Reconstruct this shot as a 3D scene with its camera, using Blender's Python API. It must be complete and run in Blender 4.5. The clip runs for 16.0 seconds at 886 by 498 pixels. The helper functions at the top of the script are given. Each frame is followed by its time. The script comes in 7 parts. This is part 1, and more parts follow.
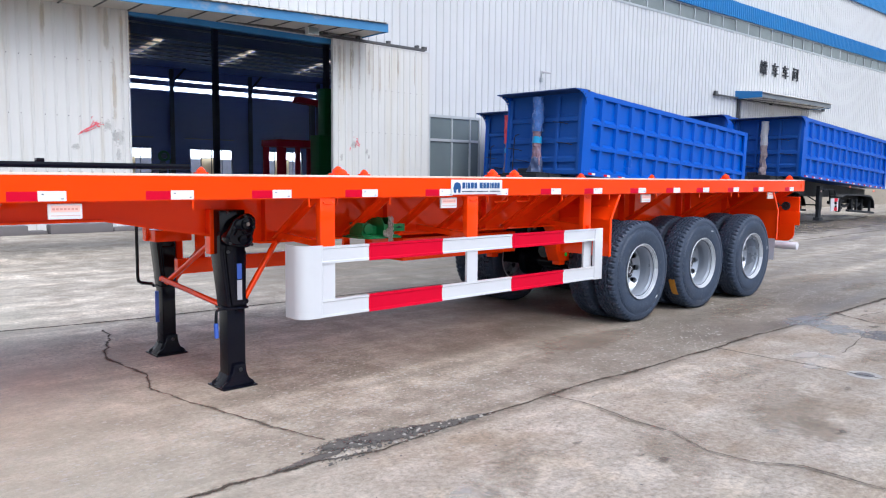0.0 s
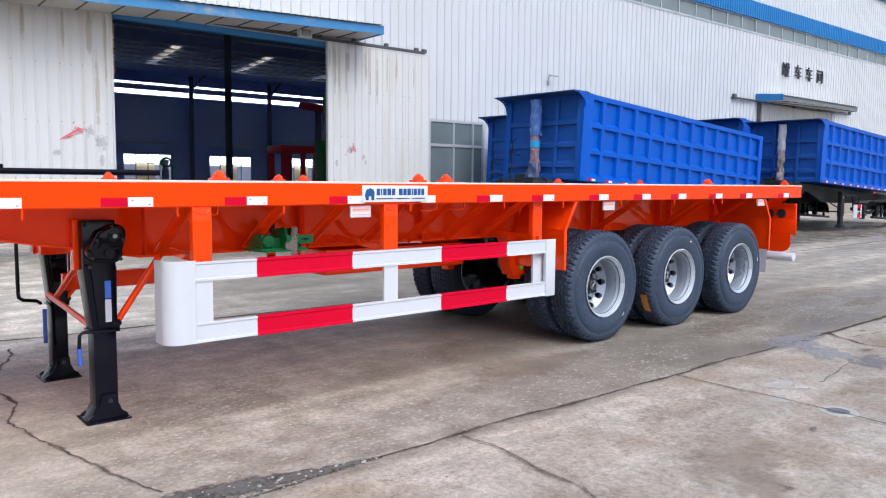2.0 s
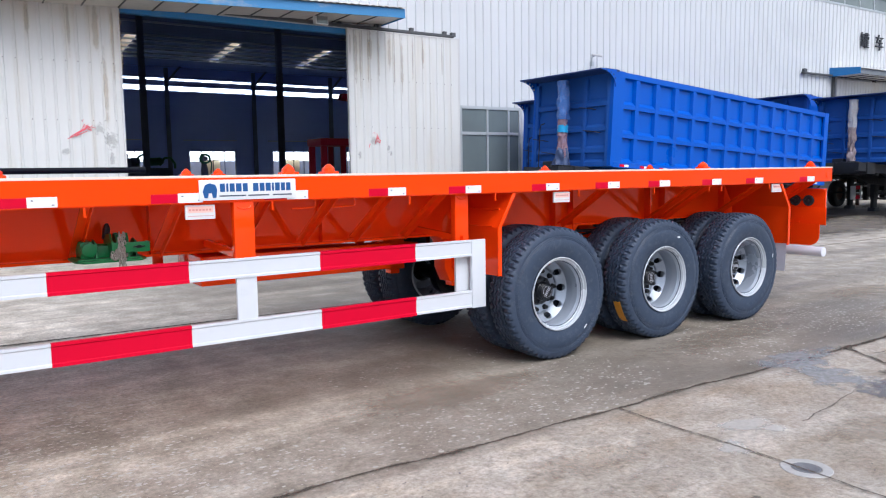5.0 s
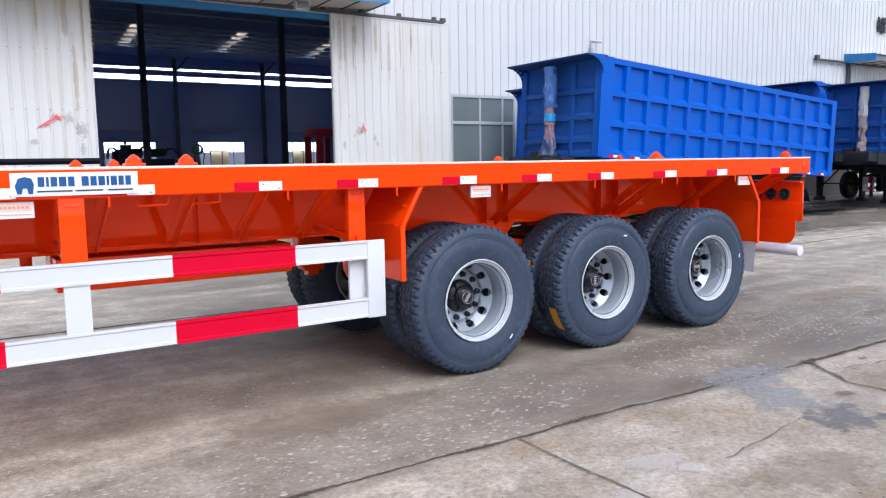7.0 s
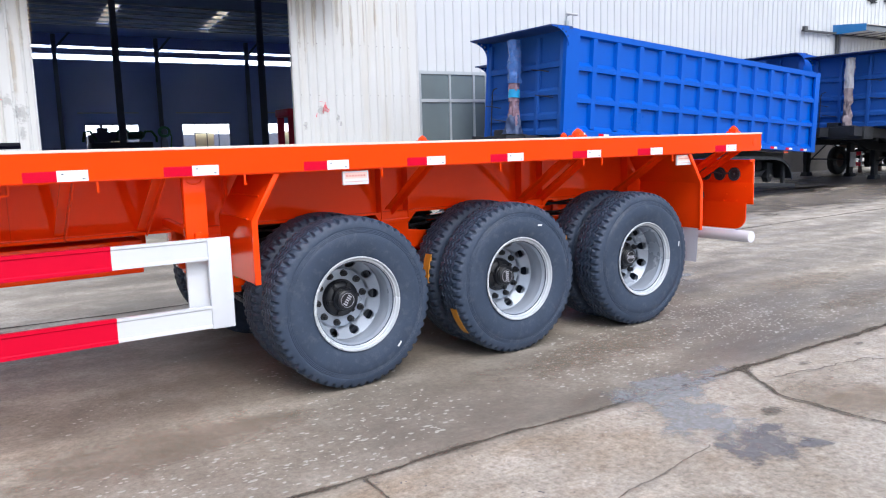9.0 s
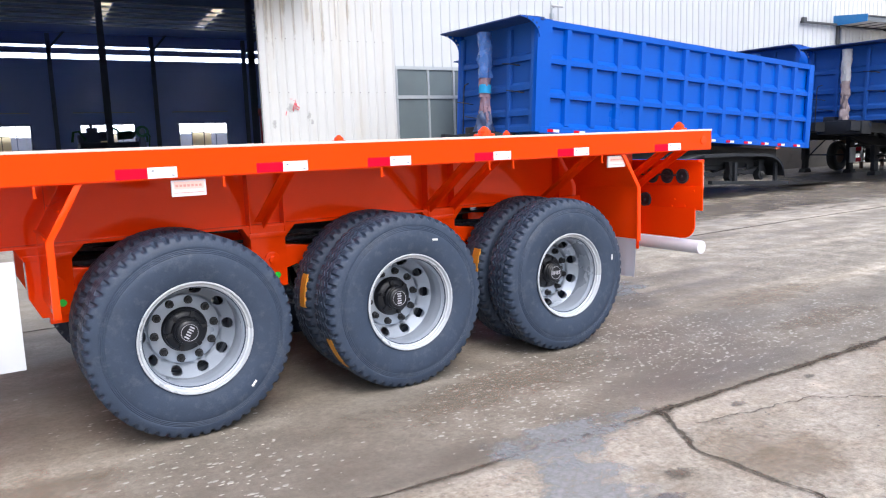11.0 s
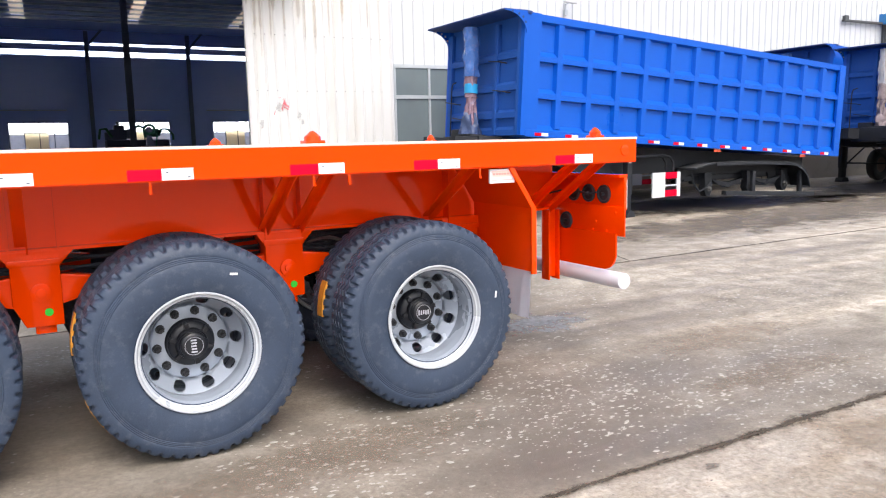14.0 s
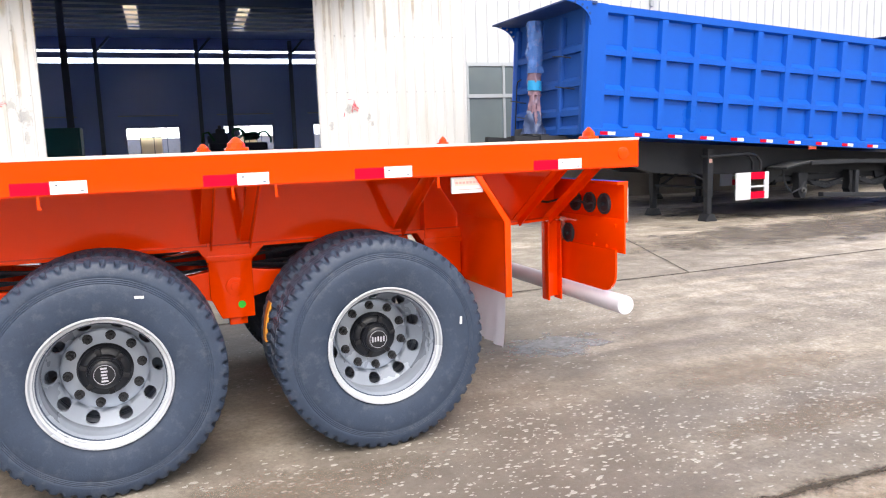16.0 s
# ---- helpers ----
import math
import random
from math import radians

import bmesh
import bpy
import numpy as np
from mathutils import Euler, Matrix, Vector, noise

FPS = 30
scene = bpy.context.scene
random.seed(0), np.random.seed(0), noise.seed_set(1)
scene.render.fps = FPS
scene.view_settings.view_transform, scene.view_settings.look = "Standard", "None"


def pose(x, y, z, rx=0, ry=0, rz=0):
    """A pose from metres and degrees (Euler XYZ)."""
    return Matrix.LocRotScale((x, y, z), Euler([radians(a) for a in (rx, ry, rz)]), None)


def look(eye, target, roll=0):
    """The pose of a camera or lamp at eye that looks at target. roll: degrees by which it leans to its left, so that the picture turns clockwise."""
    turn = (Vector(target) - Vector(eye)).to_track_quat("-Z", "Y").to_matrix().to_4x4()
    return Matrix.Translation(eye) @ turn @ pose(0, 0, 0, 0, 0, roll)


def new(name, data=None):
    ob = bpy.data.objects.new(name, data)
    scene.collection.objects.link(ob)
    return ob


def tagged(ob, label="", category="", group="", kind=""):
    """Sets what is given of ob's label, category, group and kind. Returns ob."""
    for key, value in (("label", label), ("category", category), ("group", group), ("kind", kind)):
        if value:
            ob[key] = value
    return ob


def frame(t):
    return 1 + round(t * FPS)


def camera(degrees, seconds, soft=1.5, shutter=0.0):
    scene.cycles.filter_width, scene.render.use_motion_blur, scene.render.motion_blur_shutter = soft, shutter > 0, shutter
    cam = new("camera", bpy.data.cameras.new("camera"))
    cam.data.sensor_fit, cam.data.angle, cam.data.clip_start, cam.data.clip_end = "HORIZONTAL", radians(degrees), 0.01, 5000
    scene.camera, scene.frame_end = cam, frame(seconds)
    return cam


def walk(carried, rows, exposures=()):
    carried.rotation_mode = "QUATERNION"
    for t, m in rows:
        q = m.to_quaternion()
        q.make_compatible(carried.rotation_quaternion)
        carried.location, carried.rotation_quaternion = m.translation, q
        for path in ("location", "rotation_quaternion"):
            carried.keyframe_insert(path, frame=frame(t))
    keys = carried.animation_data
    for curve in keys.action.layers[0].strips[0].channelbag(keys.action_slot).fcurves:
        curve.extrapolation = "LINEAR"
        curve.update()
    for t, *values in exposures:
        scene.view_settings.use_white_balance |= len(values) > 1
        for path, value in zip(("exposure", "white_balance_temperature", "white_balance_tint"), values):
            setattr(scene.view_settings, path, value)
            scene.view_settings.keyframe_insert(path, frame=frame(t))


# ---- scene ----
cam = camera(61.3, 16.0, soft=1.15)
PATH = [
    (0, (0.376, 0.324, 1.588), (1.732, 1.782, 1.394), 0.6),
    (0.5, (0.666, 0.284, 1.604), (2.012, 1.751, 1.411), 0.8),
    (1, (0.93, 0.285, 1.582), (2.264, 1.764, 1.394), 0.8),
    (1.5, (1.226, 0.301, 1.59), (2.546, 1.793, 1.408), 0.7),
    (2, (1.507, 0.282, 1.588), (2.808, 1.79, 1.41), 0.5),
    (2.5, (1.81, 0.241, 1.597), (3.091, 1.767, 1.42), 0.4),
    (3, (2.088, 0.257, 1.575), (3.345, 1.802, 1.396), 0.2),
    (3.5, (2.4, 0.301, 1.58), (3.631, 1.867, 1.397), 0.0),
    (3.7, (2.519, 0.308, 1.583), (3.736, 1.883, 1.389), -0.2),
    (5.8, (3.71, 0.357, 1.573), (4.824, 2.006, 1.369), -0.7),
    (6, (3.823, 0.389, 1.571), (4.935, 2.037, 1.357), -0.6),
    (6.5, (4.118, 0.391, 1.575), (5.219, 2.047, 1.356), -0.7),
    (7, (4.358, 0.413, 1.572), (5.452, 2.072, 1.346), -0.9),
    (7.5, (4.644, 0.478, 1.566), (5.733, 2.138, 1.329), -1.1),
    (8, (4.878, 0.524, 1.575), (5.968, 2.182, 1.324), -1.2),
    (8.5, (5.176, 0.561, 1.562), (6.268, 2.216, 1.296), -1.4),
    (9, (5.461, 0.605, 1.568), (6.553, 2.257, 1.288), -1.6),
    (9.2, (5.576, 0.621, 1.567), (6.665, 2.276, 1.294), -1.7),
    (11.3, (6.773, 0.828, 1.567), (7.842, 2.494, 1.280), -2.0),
    (11.5, (6.888, 0.835, 1.565), (7.952, 2.505, 1.286), -1.9),
    (12, (7.155, 0.894, 1.579), (8.21, 2.572, 1.312), -1.6),
    (12.5, (7.423, 0.916, 1.568), (8.465, 2.602, 1.306), -1.4),
    (13, (7.699, 0.929, 1.58), (8.728, 2.623, 1.314), -1.3),
    (13.5, (7.95, 0.974, 1.568), (8.955, 2.682, 1.297), -1.3),
    (14, (8.228, 1.062, 1.575), (9.196, 2.789, 1.294), -1.3),
    (14.5, (8.457, 1.107, 1.579), (9.377, 2.859, 1.294), -1.2),
    (15, (8.738, 1.122, 1.585), (9.593, 2.908, 1.303), -1.4),
    (15.5, (8.957, 1.142, 1.585), (9.745, 2.959, 1.306), -1.6),
    (16, (9.21, 1.209, 1.581), (9.926, 3.055, 1.306), -2.0),
]
walk(cam, [(t, look(eye, target, roll)) for t, eye, target, roll in PATH],
     exposures=[(0.0, 0.48, 5800, 10), (3.7, 0.48, 5800, 10), (6.0, 0.55, 5800, 10), (7.5, 0.61, 5850, 10), (9.0, 0.7, 5900, 10), (12.0, 0.92, 6200, 11), (16.0, 1.07, 6600, 11)])

# ---- light: a bright, thinly overcast day ----
SUN_ELEVATION, SUN_AZIMUTH = 51.0, 186.0
world = bpy.data.worlds.new("overcast_sky")
scene.world = world
world.use_nodes = True
wn, wl = world.node_tree.nodes, world.node_tree.links
sky = wn.new("ShaderNodeTexSky")
sky.sky_type, sky.sun_disc = "NISHITA", False
sky.sun_elevation, sky.sun_rotation = radians(SUN_ELEVATION), radians(SUN_AZIMUTH)
sky.air_density, sky.dust_density, sky.ozone_density = 1.0, 4.0, 1.0
soft_sky = wn.new("ShaderNodeHueSaturation")
soft_sky.inputs["Saturation"].default_value = 0.62
wl.new(sky.outputs[0], soft_sky.inputs["Color"])
wl.new(soft_sky.outputs[0], wn["Background"].inputs[0])
wn["Background"].inputs[1].default_value = 0.15
sun = new("sun", bpy.data.lights.new("sun", "SUN"))
sun.data.energy, sun.data.angle, sun.data.color = 1.1, radians(40), (1.0, 0.96, 0.9)
_az, _el = radians(SUN_AZIMUTH), radians(SUN_ELEVATION)
sun.matrix_basis = look((math.sin(_az) * math.cos(_el) * 50, math.cos(_az) * math.cos(_el) * 50, math.sin(_el) * 50), (0, 0, 0))


# ---- materials ----
def nodes_of(name):
    mat = bpy.data.materials.new(name)
    mat.use_nodes = True
    nt = mat.node_tree
    return mat, nt.nodes, nt.links, nt.nodes["Principled BSDF"]


def ramp(nodes, stops):
    r = nodes.new("ShaderNodeValToRGB")
    e = r.color_ramp.elements
    while len(e) < len(stops):
        e.new(0.5)
    for el, (p, c) in zip(e, stops):
        el.position, el.color = p, (*c, 1) if len(c) == 3 else c
    return r


def noise_node(nodes, links, coord, scale, detail=4.0, rough=0.55, stretch=None):
    n = nodes.new("ShaderNodeTexNoise")
    n.inputs["Scale"].default_value, n.inputs["Detail"].default_value, n.inputs["Roughness"].default_value = scale, detail, rough
    if stretch:
        m = nodes.new("ShaderNodeMapping")
        m.inputs["Scale"].default_value = stretch
        links.new(coord, m.inputs["Vector"])
        coord = m.outputs[0]
    links.new(coord, n.inputs["Vector"])
    return n.outputs[0]


def mix_color(nodes, links, fac, a, b, blend="MIX"):
    m = nodes.new("ShaderNodeMix")
    m.data_type, m.blend_type = "RGBA", blend
    for sock, v in ((m.inputs[0], fac), (m.inputs[6], a), (m.inputs[7], b)):
        if isinstance(v, (int, float)):
            sock.default_value = v
        elif isinstance(v, tuple):
            sock.default_value = (*v, 1)
        else:
            links.new(v, sock)
    return m.outputs[2]


def bump_of(nodes, links, height, strength, distance=0.01, below=None):
    b = nodes.new("ShaderNodeBump")
    b.inputs["Strength"].default_value, b.inputs["Distance"].default_value = strength, distance
    links.new(height, b.inputs["Height"])
    if below:
        links.new(below, b.inputs["Normal"])
    return b.outputs[0]


def shade(c, k):
    return tuple(min(1.0, v * k) for v in c)


def surface(name, color, rough=0.5, metal=0.0, coat=0.0, spec=0.4, vary=0.12, grain=30.0, blotch=1.3, bump=0.08, dirt=0.0, dirt_color=(0.2, 0.17, 0.14), stretch=None):
    """Paint, rubber, steel or plastic: base colour varied by blotches and grain, a little dirt, fine relief."""
    mat, nodes, links, b = nodes_of(name)
    geo = nodes.new("ShaderNodeNewGeometry").outputs["Position"]
    big = noise_node(nodes, links, geo, blotch, 5.0, 0.6, stretch)
    fine = noise_node(nodes, links, geo, grain, 3.0, 0.6)
    c = mix_color(nodes, links, big, shade(color, 1 - vary), shade(color, 1 + vary))
    c = mix_color(nodes, links, 0.35, c, mix_color(nodes, links, fine, shade(color, 1 - vary), shade(color, 1 + vary)))
    if dirt:
        mask = ramp(nodes, [(0.52, (0, 0, 0)), (0.78, (dirt, dirt, dirt))])
        links.new(noise_node(nodes, links, geo, blotch * 2.7, 8.0, 0.7, stretch), mask.inputs[0])
        c = mix_color(nodes, links, mask.outputs[0], c, dirt_color)
    links.new(c, b.inputs["Base Color"])
    rr = ramp(nodes, [(0.3, (max(0.02, rough - 0.07),) * 3), (0.7, (min(1, rough + 0.07),) * 3)])
    links.new(big, rr.inputs[0])
    links.new(rr.outputs[0], b.inputs["Roughness"])
    b.inputs["Metallic"].default_value = metal
    b.inputs["Specular IOR Level"].default_value = spec
    b.inputs["Coat Weight"].default_value, b.inputs["Coat Roughness"].default_value = coat, 0.12
    links.new(bump_of(nodes, links, fine, bump, 0.002), b.inputs["Normal"])
    return mat


ORANGE = surface("orange_gloss_paint", (0.97, 0.056, 0.0), 0.1, coat=0.3, spec=1.0, vary=0.05, bump=0.012)
ORANGE.node_tree.nodes["Principled BSDF"].inputs["Coat Roughness"].default_value = 0.05
ORANGE.node_tree.nodes["Principled BSDF"].inputs["Specular Tint"].default_value = (1.0, 0.13, 0.06, 1)
WHITE_PAINT = surface("white_gloss_paint", (0.57, 0.588, 0.625), 0.38, coat=0.1, vary=0.03, bump=0.04, dirt=0.05)
RED_TAPE = surface("red_paint", (0.55, 0.001, 0.024), 0.42, spec=0.08, vary=0.05, bump=0.03)
TAPE_WHITE = surface("white_reflective_tape", (0.7, 0.71, 0.72), 0.3, vary=0.04, bump=0.02)
EDGE_STRIP = surface("pale_deck_edge", (0.78, 0.6, 0.5), 0.35, vary=0.08, grain=50)
PINK_TAPE = surface("pale_red_print", (0.85, 0.55, 0.48), 0.4, vary=0.12)
FAINT_PRINT = surface("faded_red_print", (0.62, 0.3, 0.27), 0.5, vary=0.3, grain=200)
PRINT_BLUE = surface("blue_print", (0.01, 0.075, 0.24), 0.45, vary=0.05)
PRINT_DARK = surface("dark_print", (0.05, 0.06, 0.1), 0.5, vary=0.1)
BLACK = surface("black_gloss_paint", (0.003, 0.0035, 0.009), 0.14, coat=0.0, spec=0.22, vary=0.25, bump=0.03)
BLACK_RUBBER = surface("black_rubber", (0.028, 0.032, 0.042), 0.55, vary=0.2, bump=0.1)
TYRE = surface("tyre_rubber", (0.033, 0.048, 0.08), 0.5, spec=0.32, vary=0.45, grain=120, blotch=7, bump=0.4, dirt=0.65, dirt_color=(0.105, 0.12, 0.145))
# light on the rim's lip and shade in its bowl put into two silvers
FLANGE = surface("lit_silver_flange_paint", (0.53, 0.56, 0.6), 0.28, metal=0.3, vary=0.06, bump=0.03)
RIM = surface("shaded_silver_wheel_paint", (0.36, 0.4, 0.465), 0.3, metal=0.32, vary=0.05, bump=0.03, dirt=0.04, dirt_color=(0.4, 0.4, 0.4))
HUB = surface("black_hub_casting", (0.009, 0.01, 0.014), 0.34, vary=0.3, grain=90, bump=0.35)
NUT = surface("dark_steel", (0.03, 0.031, 0.035), 0.45, metal=0.4, vary=0.3)
AMBER = surface("amber_label", (0.62, 0.27, 0.03), 0.5, vary=0.3, grain=80, blotch=25, dirt=0.7, dirt_color=(0.2, 0.09, 0.02))
GREEN_PAINT = surface("green_machine_paint", (0.008, 0.17, 0.045), 0.38, vary=0.2, dirt=0.2, dirt_color=(0.03, 0.06, 0.03))
GREEN_DOT = surface("green_paint_dot", (0.03, 0.62, 0.04), 0.45)
CHAIN = surface("chain_steel", (0.4, 0.37, 0.33), 0.35, metal=0.6, vary=0.35, grain=200)
BLUE_LABEL = surface("blue_grip", (0.05, 0.12, 0.5), 0.5)
GREY_LABEL = surface("grey_sticker", (0.45, 0.45, 0.5), 0.5, vary=0.2, grain=120)
FLAP = surface("milky_plastic_wrap", (0.66, 0.66, 0.72), 0.35, vary=0.07, grain=14, stretch=(1, 1, 0.15), bump=0.3)
BLUE = surface("blue_tipper_paint", (0.001, 0.078, 0.45), 0.34, spec=0.3, vary=0.1, blotch=0.9, bump=0.05, dirt=0.12, dirt_color=(0.02, 0.1, 0.35))
# front walls' shade put into a greyer blue, with random dust
BLUE_SHADED = surface("shaded_dusty_blue_front_paint", (0.02, 0.09, 0.36), 0.55, spec=0.15, vary=0.12, blotch=2.0, dirt=0.3, dirt_color=(0.06, 0.09, 0.2))
BLUE_EDGE = surface("dark_blue_edge_paint", (0.012, 0.04, 0.16), 0.5, vary=0.15)
CHASSIS = surface("dusty_black_chassis", (0.014, 0.016, 0.021), 0.55, vary=0.3, dirt=0.15, dirt_color=(0.075, 0.068, 0.06))
ORANGE_PLATE = surface("orange_marker_paint", (0.75, 0.1, 0.04), 0.4, vary=0.1)
GUARD_DUST = surface("grey_road_dust", (0.085, 0.085, 0.085), 0.85, vary=0.35, grain=60, blotch=3)
CYL_WRAP = surface("wrapped_cylinder_pink", (0.24, 0.15, 0.19), 0.25, vary=0.55, grain=9, blotch=3.5, dirt=0.5, dirt_color=(0.12, 0.25, 0.5))
CYL_SILVER = surface("wrapped_cylinder_silver", (0.42, 0.43, 0.46), 0.3, vary=0.3, grain=9, blotch=3.0, dirt=0.5, dirt_color=(0.45, 0.2, 0.17))
CYL_RED = surface("wrapped_cylinder_red", (0.26, 0.21, 0.22), 0.25, vary=0.7, grain=9, blotch=4.0, dirt=0.5, dirt_color=(0.45, 0.4, 0.4))
CYL_BRIGHT = surface("wrapped_cylinder_bright_red", (0.5, 0.04, 0.06), 0.3, vary=0.4, grain=9, blotch=4.0, dirt=0.5, dirt_color=(0.4, 0.35, 0.4))
CYL_FILM = surface("blue_tinted_film", (0.06, 0.15, 0.42), 0.25, spec=0.3, vary=0.5, grain=12, blotch=5.0, dirt=0.5, dirt_color=(0.32, 0.19, 0.2))
DARK_FILM = surface("dark_crumpled_film", (0.05, 0.075, 0.16), 0.3, spec=0.3, vary=0.5, grain=12, blotch=5.0)
TEAL_TAPE = surface("bright_blue_tape", (0.02, 0.3, 0.6), 0.4)
ROOF_BLUE = surface("blue_trim_sheet", (0.03, 0.2, 0.48), 0.45, vary=0.14, dirt=0.25, dirt_color=(0.2, 0.26, 0.3))
GREY_FASCIA = surface("dull_grey_fascia", (0.16, 0.18, 0.2), 0.6, vary=0.2, dirt=0.3)
FADED_BLUE = surface("weathered_blue_fascia", (0.05, 0.2, 0.42), 0.5, vary=0.25, blotch=0.9, dirt=1.0, dirt_color=(0.34, 0.34, 0.33), stretch=(0.5, 1.0, 1.0))
SOFFIT = surface("grey_soffit_sheet", (0.52, 0.5, 0.46), 0.6, vary=0.15, dirt=0.3)
STEEL_DARK = surface("dark_rail_steel", (0.07, 0.075, 0.08), 0.55, vary=0.3, dirt=0.4, dirt_color=(0.16, 0.1, 0.07))
FRAME = surface("grey_aluminium_frame", (0.42, 0.45, 0.47), 0.4, metal=0.3, vary=0.1)
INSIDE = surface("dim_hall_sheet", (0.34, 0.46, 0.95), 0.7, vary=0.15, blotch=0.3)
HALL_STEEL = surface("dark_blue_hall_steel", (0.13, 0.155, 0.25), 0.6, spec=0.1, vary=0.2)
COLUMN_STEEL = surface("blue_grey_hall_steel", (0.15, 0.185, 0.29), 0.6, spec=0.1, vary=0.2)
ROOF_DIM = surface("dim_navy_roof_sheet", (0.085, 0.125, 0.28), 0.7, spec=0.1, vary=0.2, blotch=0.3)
PURLIN = surface("pale_galvanised_purlin", (0.42, 0.47, 0.55), 0.5, vary=0.2)
HALL_FLOOR = surface("hall_concrete", (0.32, 0.33, 0.36), 0.7, vary=0.25, blotch=0.4)
SIGN = surface("dark_sign_letters", (0.03, 0.033, 0.04), 0.5)
RED_MACHINE = surface("dark_red_machine_paint", (0.5, 0.012, 0.05), 0.45)
TEAL_MACHINE = surface("teal_cabinet_paint", (0.035, 0.22, 0.24), 0.5)
TAN, _n, _l, _b = nodes_of("yellowed_translucent_sheet")
_b.inputs["Base Color"].default_value = (0.72, 0.58, 0.36, 1)
_b.inputs["Transmission Weight"].default_value, _b.inputs["Roughness"].default_value, _b.inputs["IOR"].default_value = 0.85, 0.5, 1.1
RED_SPRAY = surface("red_spray_mark", (0.62, 0.1, 0.13), 0.6, vary=0.5, grain=50)
CHIP = surface("pale_stone_chips", (0.41, 0.39, 0.355), 0.6, vary=0.4, grain=40, blotch=8)
KERB = surface("grey_kerb_stone", (0.14, 0.13, 0.135), 0.8, vary=0.2, dirt=0.3)
CLOTH_WHITE = surface("dusty_white_sheet", (0.5, 0.5, 0.5), 0.7, vary=0.2)


def wall_sheet(name, color, streak):
    """Painted corrugated steel: rain streaks and rust specks."""
    mat, nodes, links, b = nodes_of(name)
    geo = nodes.new("ShaderNodeNewGeometry").outputs["Position"]
    run = noise_node(nodes, links, geo, 3.2, 6.0, 0.65, (1.0, 1.0, 0.06))
    soft = noise_node(nodes, links, geo, 0.5, 4.0)
    c = mix_color(nodes, links, soft, shade(color, 0.93), shade(color, 1.05))
    m1 = ramp(nodes, [(0.5, (0, 0, 0)), (0.85, (streak,) * 3)])
    links.new(run, m1.inputs[0])
    c = mix_color(nodes, links, m1.outputs[0], c, (0.44, 0.38, 0.28))
    m2 = ramp(nodes, [(0.66, (0, 0, 0)), (0.72, (0.5, 0.5, 0.5))])
    links.new(noise_node(nodes, links, geo, 7.0, 9.0, 0.75), m2.inputs[0])
    c = mix_color(nodes, links, m2.outputs[0], c, shade(color, 0.7))
    links.new(c, b.inputs["Base Color"])
    b.inputs["Roughness"].default_value = 0.5
    links.new(bump_of(nodes, links, soft, 0.15, 0.03), b.inputs["Normal"])
    return mat


WALL = wall_sheet("white_corrugated_steel", (0.535, 0.552, 0.572), 0.12)
DOOR_SHEET = wall_sheet("stained_white_door_steel", (0.55, 0.555, 0.55), 0.6)


def glass_pane(name, color, rough=0.06):
    """Dusty window glass that mostly mirrors the sky over a dim room."""
    mat, nodes, links, b = nodes_of(name)
    geo = nodes.new("ShaderNodeNewGeometry").outputs["Position"]
    n = noise_node(nodes, links, geo, 0.8, 3.0)
    links.new(mix_color(nodes, links, n, shade(color, 0.7), shade(color, 1.3)), b.inputs["Base Color"])
    b.inputs["Roughness"].default_value = rough
    b.inputs["IOR"].default_value = 1.5
    links.new(bump_of(nodes, links, n, 0.05, 0.05), b.inputs["Normal"])
    return mat


GLASS = glass_pane("grey_window_glass", (0.13, 0.16, 0.17), 0.12)
GLASS_HIGH = glass_pane("dusty_high_glass", (0.17, 0.2, 0.2), 0.15)


